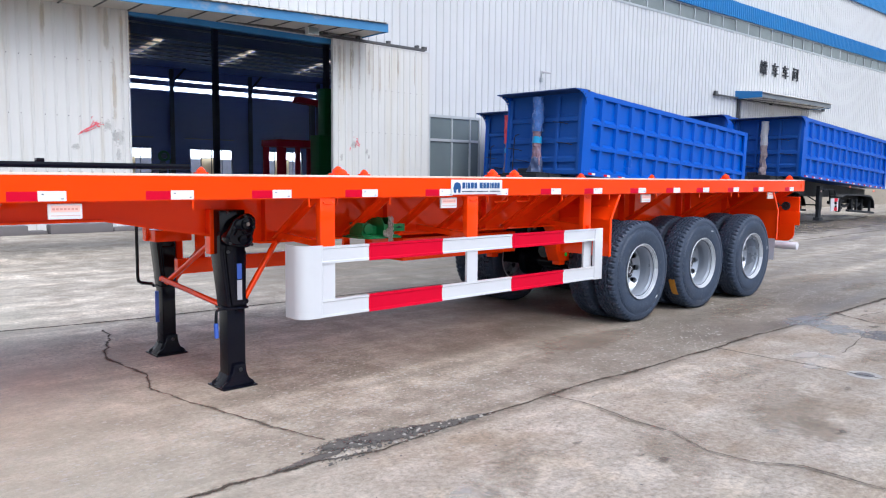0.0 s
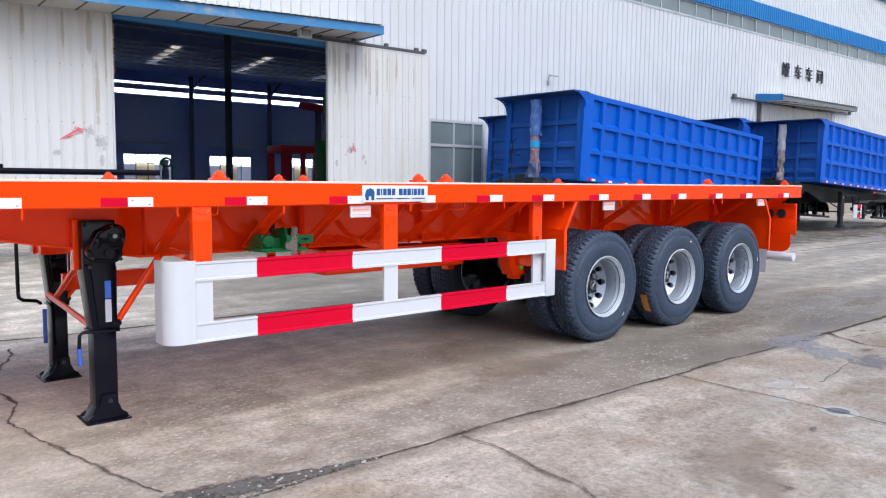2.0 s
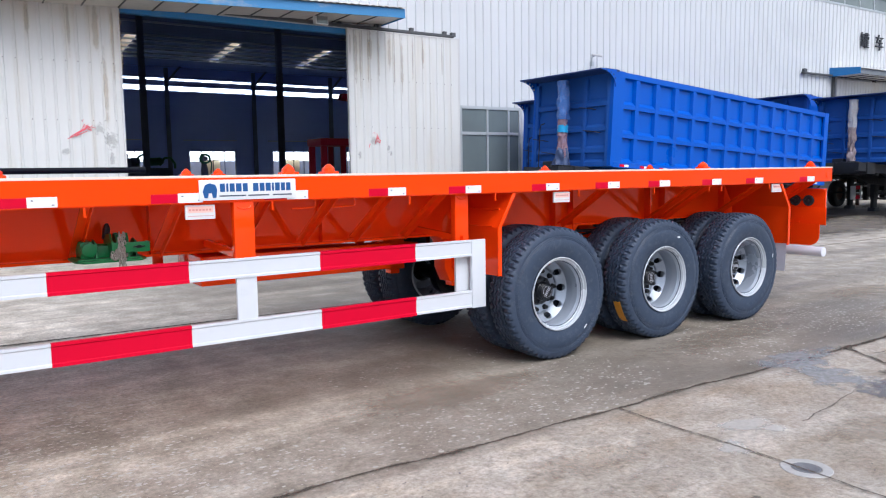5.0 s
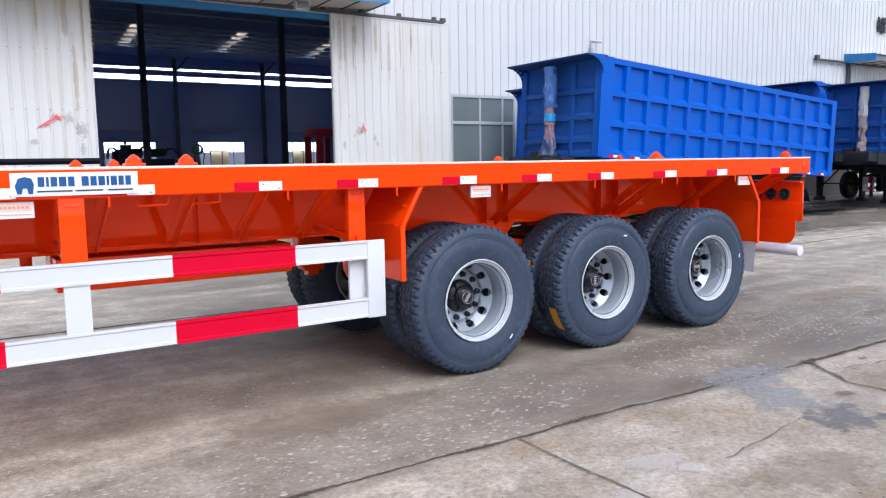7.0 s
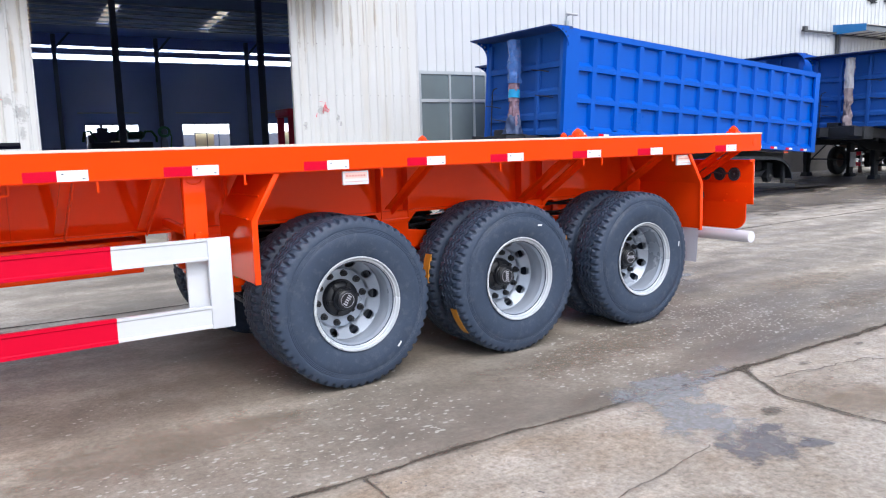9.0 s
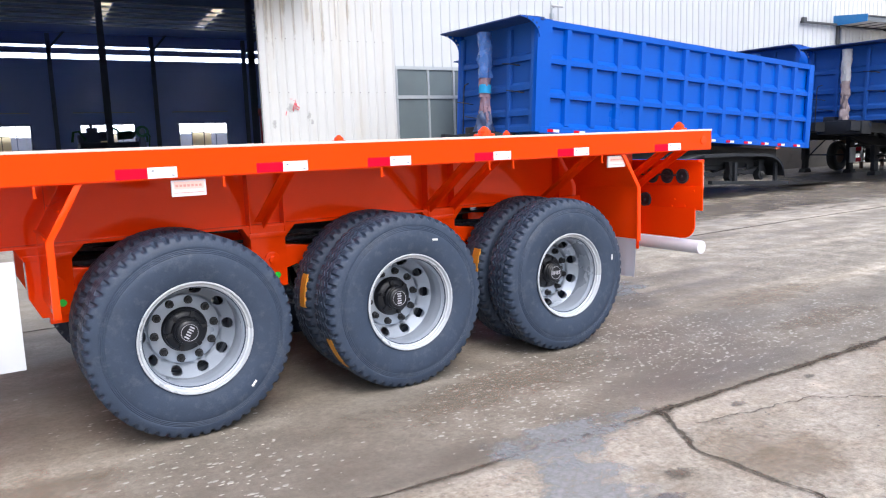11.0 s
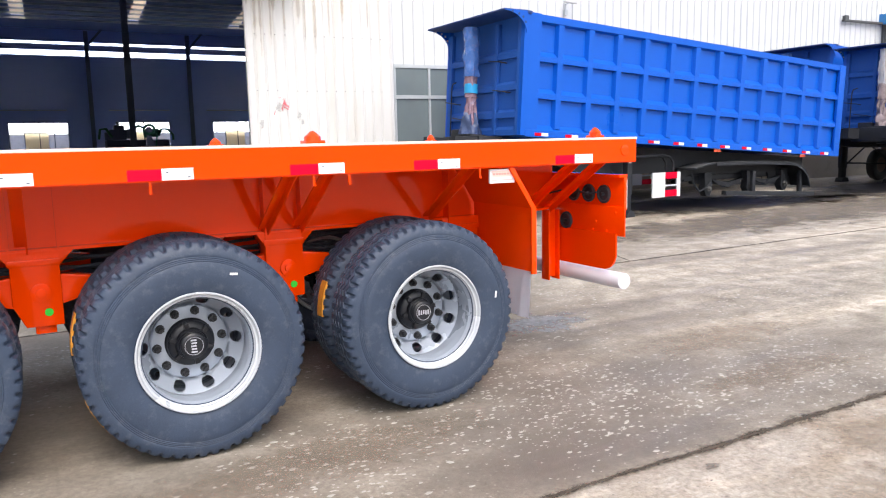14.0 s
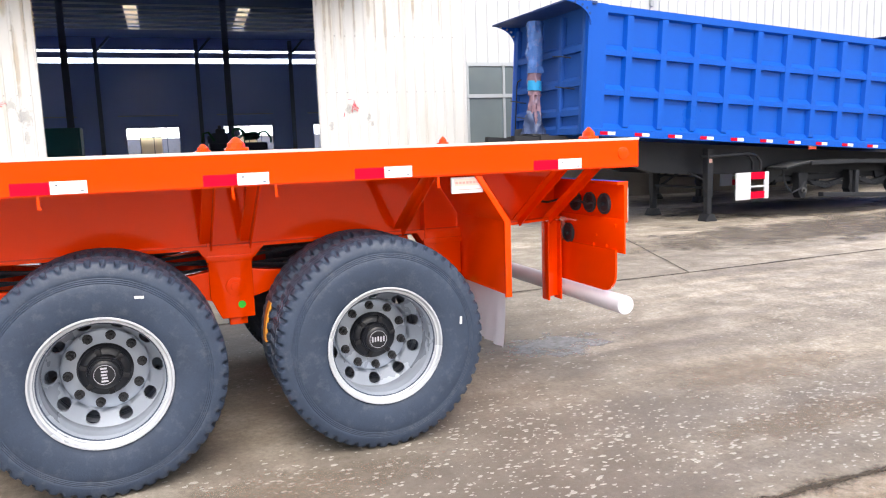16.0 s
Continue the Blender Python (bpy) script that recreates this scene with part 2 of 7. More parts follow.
def concrete(name):
    """Worn yard concrete: long tyre-polished streaks, stains, exposed pale stone, fine pits."""
    mat, nodes, links, b = nodes_of(name)
    geo = nodes.new("ShaderNodeNewGeometry").outputs["Position"]
    sep = nodes.new("ShaderNodeSeparateXYZ")
    links.new(geo, sep.inputs[0])
    big = noise_node(nodes, links, geo, 0.35, 6.0, 0.6)
    mid = noise_node(nodes, links, geo, 2.6, 12.0, 0.74)
    fine = noise_node(nodes, links, geo, 30.0, 8.0, 0.8)
    streak = noise_node(nodes, links, geo, 1.0, 10.0, 0.68, (0.12, 1.7, 1.0))
    base = ramp(nodes, [(0.34, (0.2, 0.172, 0.136)), (0.5, (0.325, 0.288, 0.238)), (0.64, (0.47, 0.43, 0.37))])
    links.new(mid, base.inputs[0])
    c = base.outputs[0]
    s = ramp(nodes, [(0.38, (0.7, 0.68, 0.66)), (0.5, (0.95, 0.95, 0.95)), (0.62, (1.4, 1.4, 1.4))])
    links.new(streak, s.inputs[0])
    c = mix_color(nodes, links, 0.8, c, s.outputs[0], "MULTIPLY")
    bb = ramp(nodes, [(0.35, (0.88, 0.86, 0.85)), (0.65, (1.12, 1.12, 1.12))])
    links.new(big, bb.inputs[0])
    c = mix_color(nodes, links, 0.8, c, bb.outputs[0], "MULTIPLY")
    # the near slabs, past the long joint, are a paler and warmer pour
    edge = nodes.new("ShaderNodeMapRange")
    edge.inputs["From Min"].default_value, edge.inputs["From Max"].default_value = 3.62, 3.54
    links.new(sep.outputs["Y"], edge.inputs["Value"])
    pale = ramp(nodes, [(0.26, (0.19, 0.155, 0.12)), (0.4, (0.34, 0.3, 0.25)), (0.52, (0.43, 0.39, 0.34)), (0.64, (0.58, 0.54, 0.49))])
    links.new(noise_node(nodes, links, geo, 2.3, 14.0, 0.8), pale.inputs[0])
    tone = ramp(nodes, [(0.36, (0.82, 0.74, 0.65)), (0.48, (1.0, 0.97, 0.94)), (0.57, (1.02, 1.01, 1.0)), (0.66, (1.3, 1.26, 1.2))])
    links.new(noise_node(nodes, links, geo, 0.9, 6.0, 0.62, (1.0, 1.8, 1.0)), tone.inputs[0])
    near = mix_color(nodes, links, 1.0, pale.outputs[0], tone.outputs[0], "MULTIPLY")
    brown = ramp(nodes, [(0.53, (0, 0, 0)), (0.64, (0.6, 0.6, 0.6))])
    links.new(noise_node(nodes, links, geo, 3.4, 14.0, 0.84), brown.inputs[0])
    near = mix_color(nodes, links, brown.outputs[0], near, (0.25, 0.185, 0.13))
    # near slabs grade darker along x, down to 84 percent
    x_darken = nodes.new("ShaderNodeMapRange")
    x_darken.inputs["From Min"].default_value, x_darken.inputs["From Max"].default_value = 3.5, 9.5
    x_darken.inputs["To Min"].default_value, x_darken.inputs["To Max"].default_value = 1.0, 0.84
    links.new(sep.outputs["X"], x_darken.inputs["Value"])
    near = mix_color(nodes, links, 1.0, near, x_darken.outputs[0], "MULTIPLY")
    pits = ramp(nodes, [(0.53, (0, 0, 0)), (0.62, (0.55, 0.55, 0.55))])
    links.new(noise_node(nodes, links, geo, 9.0, 12.0, 0.82), pits.inputs[0])
    near = mix_color(nodes, links, pits.outputs[0], near, (0.19, 0.15, 0.115))
    c = mix_color(nodes, links, edge.outputs[0], c, near)
    g = ramp(nodes, [(0.34, (0.52, 0.51, 0.5)), (0.5, (1.0, 1.0, 1.0)), (0.66, (1.42, 1.42, 1.42))])
    links.new(fine, g.inputs[0])
    c = mix_color(nodes, links, 0.9, c, g.outputs[0], "MULTIPLY")
    # brown film over the lane that also paints shade round the wheels
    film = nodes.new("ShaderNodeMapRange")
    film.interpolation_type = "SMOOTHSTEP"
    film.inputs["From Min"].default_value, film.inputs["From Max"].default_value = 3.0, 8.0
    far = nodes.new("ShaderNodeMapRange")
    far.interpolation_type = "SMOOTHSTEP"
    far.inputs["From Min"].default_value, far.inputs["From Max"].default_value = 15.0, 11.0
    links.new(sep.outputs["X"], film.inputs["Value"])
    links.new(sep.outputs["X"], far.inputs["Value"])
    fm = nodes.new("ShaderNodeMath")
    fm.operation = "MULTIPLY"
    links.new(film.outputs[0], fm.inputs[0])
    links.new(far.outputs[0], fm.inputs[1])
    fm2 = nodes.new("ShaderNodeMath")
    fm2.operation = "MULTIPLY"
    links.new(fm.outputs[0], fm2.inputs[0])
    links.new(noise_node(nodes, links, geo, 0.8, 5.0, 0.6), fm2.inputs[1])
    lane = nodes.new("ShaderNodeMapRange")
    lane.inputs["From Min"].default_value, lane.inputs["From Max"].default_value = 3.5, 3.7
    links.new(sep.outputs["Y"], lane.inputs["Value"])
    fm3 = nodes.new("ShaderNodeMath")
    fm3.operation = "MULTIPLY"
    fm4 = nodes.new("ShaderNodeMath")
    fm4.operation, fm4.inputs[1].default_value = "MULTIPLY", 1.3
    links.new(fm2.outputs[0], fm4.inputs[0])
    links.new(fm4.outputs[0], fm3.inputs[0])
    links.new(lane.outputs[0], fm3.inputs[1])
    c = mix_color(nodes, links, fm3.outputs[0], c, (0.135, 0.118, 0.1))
    # pale tint painted in to offset the trailer's shade on the lane's front
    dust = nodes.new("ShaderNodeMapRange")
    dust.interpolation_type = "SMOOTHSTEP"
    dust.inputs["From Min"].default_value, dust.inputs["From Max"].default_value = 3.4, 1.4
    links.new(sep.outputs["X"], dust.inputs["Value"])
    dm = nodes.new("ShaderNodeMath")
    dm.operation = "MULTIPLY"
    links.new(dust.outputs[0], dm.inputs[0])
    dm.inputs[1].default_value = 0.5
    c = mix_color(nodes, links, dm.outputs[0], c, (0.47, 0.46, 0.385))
    # brighter concrete beyond the trailer's front half
    pale_beyond = nodes.new("ShaderNodeMapRange")
    pale_beyond.interpolation_type = "SMOOTHSTEP"
    pale_beyond.inputs["From Min"].default_value, pale_beyond.inputs["From Max"].default_value = 5.2, 6.8
    links.new(sep.outputs["Y"], pale_beyond.inputs["Value"])
    fade = nodes.new("ShaderNodeMapRange")
    fade.interpolation_type = "SMOOTHSTEP"
    fade.inputs["From Min"].default_value, fade.inputs["From Max"].default_value = 10.0, 5.0
    links.new(sep.outputs["X"], fade.inputs["Value"])
    sw_ = nodes.new("ShaderNodeMath")
    sw_.operation = "MULTIPLY"
    links.new(pale_beyond.outputs[0], sw_.inputs[0])
    links.new(fade.outputs[0], sw_.inputs[1])
    c = mix_color(nodes, links, sw_.outputs[0], c, mix_color(nodes, links, 1.0, c, (1.42, 1.45, 1.5), "MULTIPLY"))
    # exposed stones, small pale cells
    vor = nodes.new("ShaderNodeTexVoronoi")
    vor.inputs["Scale"].default_value = 26.0
    links.new(geo, vor.inputs["Vector"])
    stone = ramp(nodes, [(0.12, (1, 1, 1)), (0.2, (0, 0, 0))])
    links.new(vor.outputs["Distance"], stone.inputs[0])
    where = ramp(nodes, [(0.5, (0, 0, 0)), (0.66, (0.5, 0.5, 0.5))])
    links.new(noise_node(nodes, links, geo, 0.9, 4.0), where.inputs[0])
    both = mix_color(nodes, links, 1.0, stone.outputs[0], where.outputs[0], "MULTIPLY")
    c = mix_color(nodes, links, both, c, (0.52, 0.49, 0.45))
    # dark spots
    sp = ramp(nodes, [(0.67, (0, 0, 0)), (0.76, (0.6, 0.6, 0.6))])
    links.new(noise_node(nodes, links, geo, 4.5, 6.0, 0.7), sp.inputs[0])
    c = mix_color(nodes, links, sp.outputs[0], c, (0.1, 0.088, 0.078))
    c = mix_color(nodes, links, 1.0, c, (0.98, 0.97, 0.95), "MULTIPLY")
    links.new(c, b.inputs["Base Color"])
    rg = ramp(nodes, [(0.35, (0.45,) * 3), (0.6, (0.78,) * 3)])
    links.new(streak, rg.inputs[0])
    links.new(rg.outputs[0], b.inputs["Roughness"])
    first = bump_of(nodes, links, fine, 0.5, 0.006)
    links.new(bump_of(nodes, links, mid, 0.3, 0.02, first), b.inputs["Normal"])
    return mat


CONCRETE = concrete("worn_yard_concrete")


# ---- mesh helpers ----
def box(bm, x0, x1, y0, y1, z0, z1, m=None):
    r = bmesh.ops.create_cube(bm, size=1.0)
    vs = r["verts"]
    t = Matrix.Translation(((x0 + x1) / 2, (y0 + y1) / 2, (z0 + z1) / 2)) @ Matrix.Diagonal((abs(x1 - x0), abs(y1 - y0), abs(z1 - z0), 1))
    bmesh.ops.transform(bm, matrix=(m @ t) if m else t, verts=vs)
    return vs


def bevelled(bm, w=0.006, seg=2):
    bmesh.ops.bevel(bm, geom=[e for e in bm.edges if e.is_manifold and e.calc_face_angle(0) > 0.6], offset=w, segments=seg, affect="EDGES", profile=0.6)
    return bm


def bbox(x0, x1, y0, y1, z0, z1, w=0.006, m=None):
    bm = bmesh.new()
    box(bm, x0, x1, y0, y1, z0, z1, m)
    return bevelled(bm, w)


def bar(bm, a, b, w, h, up=(0, 0, 1)):
    """A rectangular bar from a to b, w across and h high."""
    a, b = Vector(a), Vector(b)
    d = b - a
    x = d.normalized()
    y = Vector(up).cross(x)
    if y.length < 1e-4:
        y = Vector((0, 1, 0))
    y.normalize()
    z = x.cross(y)
    m = Matrix((x, y, z)).transposed().to_4x4()
    m.translation = (a + b) / 2
    return box(bm, -d.length / 2, d.length / 2, -w / 2, w / 2, -h / 2, h / 2, m)


def rod(bm, a, b, r, seg=12, r2=None):
    a, b = Vector(a), Vector(b)
    d = b - a
    q = d.to_track_quat("Z", "Y").to_matrix().to_4x4()
    q.translation = (a + b) / 2
    bmesh.ops.create_cone(bm, cap_ends=True, segments=seg, radius1=r, radius2=r if r2 is None else r2, depth=d.length, matrix=q)


def pipe(bm, pts, r, seg=8):
    """A bent round pipe through pts."""
    pts = [Vector(p) for p in pts]
    rings = []
    for i, p in enumerate(pts):
        d = (pts[min(i + 1, len(pts) - 1)] - pts[max(i - 1, 0)]).normalized()
        q = d.to_track_quat("Z", "Y").to_matrix()
        rings.append([bm.verts.new(p + q @ Vector((r * math.cos(k * math.tau / seg), r * math.sin(k * math.tau / seg), 0))) for k in range(seg)])
    for r0, r1 in zip(rings, rings[1:]):
        best = min(range(seg), key=lambda s: sum((r0[k].co - r1[(k + s) % seg].co).length for k in range(seg)))
        for k in range(seg):
            bm.faces.new((r0[k], r0[(k + 1) % seg], r1[(k + 1 + best) % seg], r1[(k + best) % seg]))
    bm.faces.new(rings[0][::-1])
    bm.faces.new(rings[-1])


def prism(bm, pts, axis, a0, a1):
    """The polygon pts drawn out along axis from a0 to a1; pts are (x, z) for 'y', (y, z) for 'x', (x, y) for 'z'."""
    def at(p, a):
        return {"y": (p[0], a, p[1]), "x": (a, p[0], p[1]), "z": (p[0], p[1], a)}[axis]
    lo = [bm.verts.new(at(p, a0)) for p in pts]
    hi = [bm.verts.new(at(p, a1)) for p in pts]
    n = len(pts)
    faces = [bm.faces.new(lo), bm.faces.new(hi[::-1])]
    faces += [bm.faces.new((lo[i], hi[i], hi[(i + 1) % n], lo[(i + 1) % n])) for i in range(n)]
    bmesh.ops.recalc_face_normals(bm, faces=faces)


def lathe(bm, profile, seg=48, closed=False):
    """profile: (y, r) turned round the y axis."""
    rings = [[bm.verts.new((r * math.cos(k * math.tau / seg), y, r * math.sin(k * math.tau / seg))) for k in range(seg)] for y, r in profile]
    pairs = list(zip(rings, rings[1:])) + ([(rings[-1], rings[0])] if closed else [])
    for a, b in pairs:
        for k in range(seg):
            bm.faces.new((a[k], a[(k + 1) % seg], b[(k + 1) % seg], b[k]))
    return rings


def finish(bm, name, smooth=35):
    me = bpy.data.meshes.new(name)
    bmesh.ops.recalc_face_normals(bm, faces=bm.faces)
    bm.to_mesh(me)
    bm.free()
    if smooth:
        me.polygons.foreach_set("use_smooth", [True] * len(me.polygons))
        me.set_sharp_from_angle(angle=radians(smooth))
    return me


def part(name, bm, material, parent, label="", smooth=35):
    """One mesh under a thing or a part, in world places."""
    me = bm if isinstance(bm, bpy.types.Mesh) else finish(bm, name, smooth)
    if not me.materials:
        me.materials.append(material)
    ob = new(name, me)
    ob.parent = parent
    if parent.type == "EMPTY":
        ob.matrix_parent_inverse = parent.matrix_basis.inverted()
    if label:
        tagged(ob, label)
    return ob


def thing(name, at, label, category, group="", kind=""):
    ob = new(name)
    ob.empty_display_size = 0.2
    ob.matrix_basis = pose(*at)
    return tagged(ob, label, category, group, kind)


def solid(name, bm, material, label, category, group="", kind="", m=None, smooth=35):
    me = bm if isinstance(bm, bpy.types.Mesh) else finish(bm, name, smooth)
    if not me.materials:
        me.materials.append(material)
    ob = new(name, me)
    if m is not None:
        ob.matrix_basis = m
    return tagged(ob, label, category, group, kind)


def put_under(ob, parent, m=None):
    """A part that keeps its own local mesh, at pose m under its thing."""
    ob.parent = parent
    if parent.type == "EMPTY":
        ob.matrix_parent_inverse = parent.matrix_basis.inverted()
    if m is not None:
        ob.matrix_basis = m
    return ob


# ---- ground: one sheet out to the horizon ----
bm = bmesh.new()
EDGES = [-2500, -400, -60, -20, 0, 20, 60, 120, 400, 2500]
grid = [[bm.verts.new((x, y, 0)) for x in EDGES] for y in EDGES]
for j in range(len(EDGES) - 1):
    for i in range(len(EDGES) - 1):
        bm.faces.new((grid[j][i], grid[j][i + 1], grid[j + 1][i + 1], grid[j + 1][i]))
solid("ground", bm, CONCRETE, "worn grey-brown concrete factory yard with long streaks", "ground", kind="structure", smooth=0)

# ---- factory hall; u runs along the front, v goes in, counted from the doors' face ----
BM = Matrix.Translation((13, 18.7, 0)) @ pose(0, 0, 0, 0, 0, -1.6) @ Matrix.Translation((-13, 0, 0))
U0, U1, DEEP = -18.0, 96.0, 50.0
OPEN0, OPEN1, OPEN_TOP = 6.95, 13.4, 5.52
WIN0, WIN1, WIN_Z0, WIN_Z1 = 16.78, 19.1, 0.95, 3.6
BAND0, BAND1, STRIPE1, TOP = 8.74, 9.45, 10.2, 12.53


def corrugated(bm, u0, u1, z0, z1, front, back, pitch, depth, phase=0.0):
    """A ribbed sheet wall with a flat back: raised ribs of the given pitch."""
    us, k = [u0], math.ceil((u0 - phase) / pitch)
    while phase + k * pitch < u1 - 0.07:
        c = phase + k * pitch
        us += [u for u in (c - 0.035, c - 0.015, c + 0.015, c + 0.035) if us[-1] + 0.002 < u < u1]
        k += 1
    us.append(u1)
    def rib(u):
        d = abs((u - phase + pitch / 2) % pitch - pitch / 2)
        return front - depth * max(0.0, min(1.0, (0.035 - d) / 0.02))
    rows = [[bm.verts.new((u, v, z)) for u in us] for z in (z0, z1) for v in (0,)]
    for z_row, z in zip(rows, (z0, z1)):
        for vert, u in zip(z_row, us):
            vert.co = (u, rib(u), z)
    backs = [[bm.verts.new((u, back, z)) for u in us] for z in (z0, z1)]
    for i in range(len(us) - 1):
        bm.faces.new((rows[0][i], rows[0][i + 1], rows[1][i + 1], rows[1][i]))
        bm.faces.new((backs[0][i], backs[1][i], backs[1][i + 1], backs[0][i + 1]))
        bm.faces.new((rows[0][i], backs[0][i], backs[0][i + 1], rows[0][i + 1]))
        bm.faces.new((rows[1][i], rows[1][i + 1], backs[1][i + 1], backs[1][i]))
    for i in (0, -1):
        bm.faces.new((rows[0][i], rows[1][i], backs[1][i], backs[0][i]))


def bpart(name, bm, material, parent, label="", smooth=35):
    """A part in the hall's own u, v, z under a thing that stands there."""
    ob = part(name, bm, material, parent, label, smooth)
    if parent.type == "EMPTY":
        ob.matrix_parent_inverse = parent.matrix_basis.inverted() @ BM
    return ob


def bthing(name, u, v, z, label, category, group="", kind=""):
    ob = thing(name, (0, 0, 0), label, category, group, kind)
    ob.matrix_basis = BM @ Matrix.Translation((u, v, z))
    return ob


FRONT, BACK = 0.14, 0.32
bm = bmesh.new()
corrugated(bm, U0, OPEN0, 0, BAND0, FRONT, BACK, 0.3, 0.034)
corrugated(bm, OPEN0, OPEN1, OPEN_TOP, BAND0, FRONT, BACK, 0.3, 0.034)
corrugated(bm, OPEN1, WIN0, 0, BAND0, FRONT, BACK, 0.3, 0.034)
corrugated(bm, WIN0, WIN1, 0, WIN_Z0, FRONT, BACK, 0.3, 0.034)
corrugated(bm, WIN0, WIN1, WIN_Z1, BAND0, FRONT, BACK, 0.3, 0.034)
corrugated(bm, WIN1, U1, 0, BAND0, FRONT, BACK, 0.3, 0.034)
wall_front = solid("wall_front", bm, WALL, "white corrugated steel front of a factory hall", "wall", kind="structure", m=BM, smooth=0)

PLINTH = surface("stained_beige_plaster", (0.3, 0.265, 0.215), 0.85, vary=0.25, blotch=0.8, dirt=0.5, dirt_color=(0.1, 0.09, 0.08))
bm = bmesh.new()
box(bm, 19.2, U1, FRONT - 0.06, FRONT - 0.03, 0.0, 1.05)
solid("trim_plinth", bm, PLINTH, "stained beige plastered plinth along the hall", "plinth", kind="structure", m=BM, smooth=0)
bm = bmesh.new()
corrugated(bm, U0, U1, STRIPE1, TOP, FRONT + 0.05, BACK, 0.3, 0.028)
solid("wall_upper", bm, WALL, "white corrugated steel parapet above the blue stripe", "wall", kind="structure", m=BM, smooth=0)
bm = bmesh.new()
corrugated(bm, U0, U1, BAND1, STRIPE1, FRONT - 0.1, BACK, 0.2, 0.05)
solid("trim_stripe", bm, ROOF_BLUE, "blue ribbed steel fascia above the high windows", "fascia", kind="structure", m=BM, smooth=0)
bm = bmesh.new()
corrugated(bm, U0, U1, TOP, TOP + 0.9, FRONT - 0.1, BACK, 0.2, 0.03)
solid("trim_roof_edge", bm, ROOF_BLUE, "blue ribbed steel roof edge", "roof edge", kind="structure", m=BM, smooth=0)

# high window band: frame with separate panes
bm = bmesh.new()
box(bm, U0, U1, FRONT - 0.03, BACK, BAND0, BAND0 + 0.09)
box(bm, U0, U1, FRONT - 0.02, BACK, BAND1 - 0.06, BAND1)
PANE = 1.27
n_panes = int((U1 - 20) / PANE)
for k in range(n_panes + 1):
    u = 20 + k * PANE
    box(bm, u - 0.03, u + 0.03, FRONT - 0.02, BACK, BAND0 + 0.09, BAND1 - 0.06)
box(bm, U0, 20 - 0.03, FRONT, BACK, BAND0 + 0.09, BAND1 - 0.06)
band = solid("window_1", bm, FRAME, "long band of dusty grey windows under a blue fascia", "window", kind="structure", m=BM, smooth=0)
bm = bmesh.new()
box(bm, 0.03, PANE - 0.03, FRONT + 0.03, FRONT + 0.045, BAND0 + 0.09, BAND1 - 0.06)
pane_mesh = finish(bm, "pane", 0)
pane_mesh.materials.append(GLASS_HIGH)
for k in range(n_panes):
    p = new("pane", pane_mesh)
    p.parent = band
    p.location = (20 + k * PANE, 0, 0)
    if k % 9 == 4:      # a tilted sash here and there
        p.location.y -= 0.05
bm = bmesh.new()
box(bm, 20, U1, BACK - 0.02, BACK + 0.02, BAND0, BAND1)
bpart("backing", bm, HALL_STEEL, band, smooth=0)

# low window beside the door
bm = bmesh.new()
MULL = 17.8
for u in (WIN0, MULL - 0.03, 18.6, WIN1 - 0.06):
    box(bm, u, u + 0.06, FRONT - 0.04, FRONT + 0.06, WIN_Z0, WIN_Z1)
for z, h in ((WIN_Z0, 0.06), (2.73, 0.09), (WIN_Z1 - 0.09, 0.09)):
    box(bm, WIN0 + 0.06, MULL - 0.03, FRONT - 0.035, FRONT + 0.05, z, z + h)
    box(bm, MULL + 0.03, 18.6, FRONT - 0.035, FRONT + 0.05, z, z + h)
    box(bm, 18.66, WIN1 - 0.06, FRONT - 0.035, FRONT + 0.05, z, z + h)
window_2 = solid("window_2", bm, FRAME, "grey framed window with dark glass beside the hall door", "window", kind="structure", m=BM, smooth=0)
for a, b_ in ((WIN0 + 0.06, MULL - 0.03), (MULL + 0.03, 18.6), (18.66, WIN1 - 0.06)):
    for z0, z1 in ((WIN_Z0 + 0.06, 2.73), (2.82, WIN_Z1 - 0.09)):
        bm = bmesh.new()
        box(bm, a, b_, FRONT + 0.0, FRONT + 0.012, z0, z1)
        bpart("pane", bm, GLASS, window_2, smooth=0)

# sliding doors on their outer rail
def sliding_door(name, u0, u1, ztop, label, phase):
    bm = bmesh.new()
    corrugated(bm, u0 + 0.05, u1 - 0.05, 0.06, ztop - 0.04, 0.0, 0.06, 0.243, 0.022, phase)
    d = solid(name, bm, DOOR_SHEET, label, "sliding door", kind="structure", m=BM, smooth=0)
    bm = bmesh.new()
    for a, b_ in ((u0, u0 + 0.05), (u1 - 0.05, u1)):
        box(bm, a, b_, -0.03, 0.08, 0.05, ztop)
    box(bm, u0 + 0.05, u1 - 0.05, -0.02, 0.08, ztop - 0.04, ztop)
    bpart("door_frame", bm, CLOTH_WHITE, d, "pale edge trim", 0)
    k = math.ceil((u0 + 0.1 - phase) / 0.243)
    while phase + k * 0.243 < u1 - 0.1:
        for z in (1.6, 2.88, 4.17):
            if ztop > 5.4 and (k * 7 + int(z * 3)) % 11:
                sc = new("screw", SCREW)
                sc.parent = d
                sc.location = (phase + k * 0.243, -0.022, z)
        k += 1
    return d


bm = bmesh.new()
rod(bm, (0, 0.004, 0), (0, -0.005, 0), 0.013, 8, 0.009)
SCREW = finish(bm, "screw", 0)
SCREW.materials.append(STEEL_DARK)


door_1 = sliding_door("door_1", 2.6, 7.27, 5.46, "white ribbed steel sliding door, open, streaked with rust", 4.66)
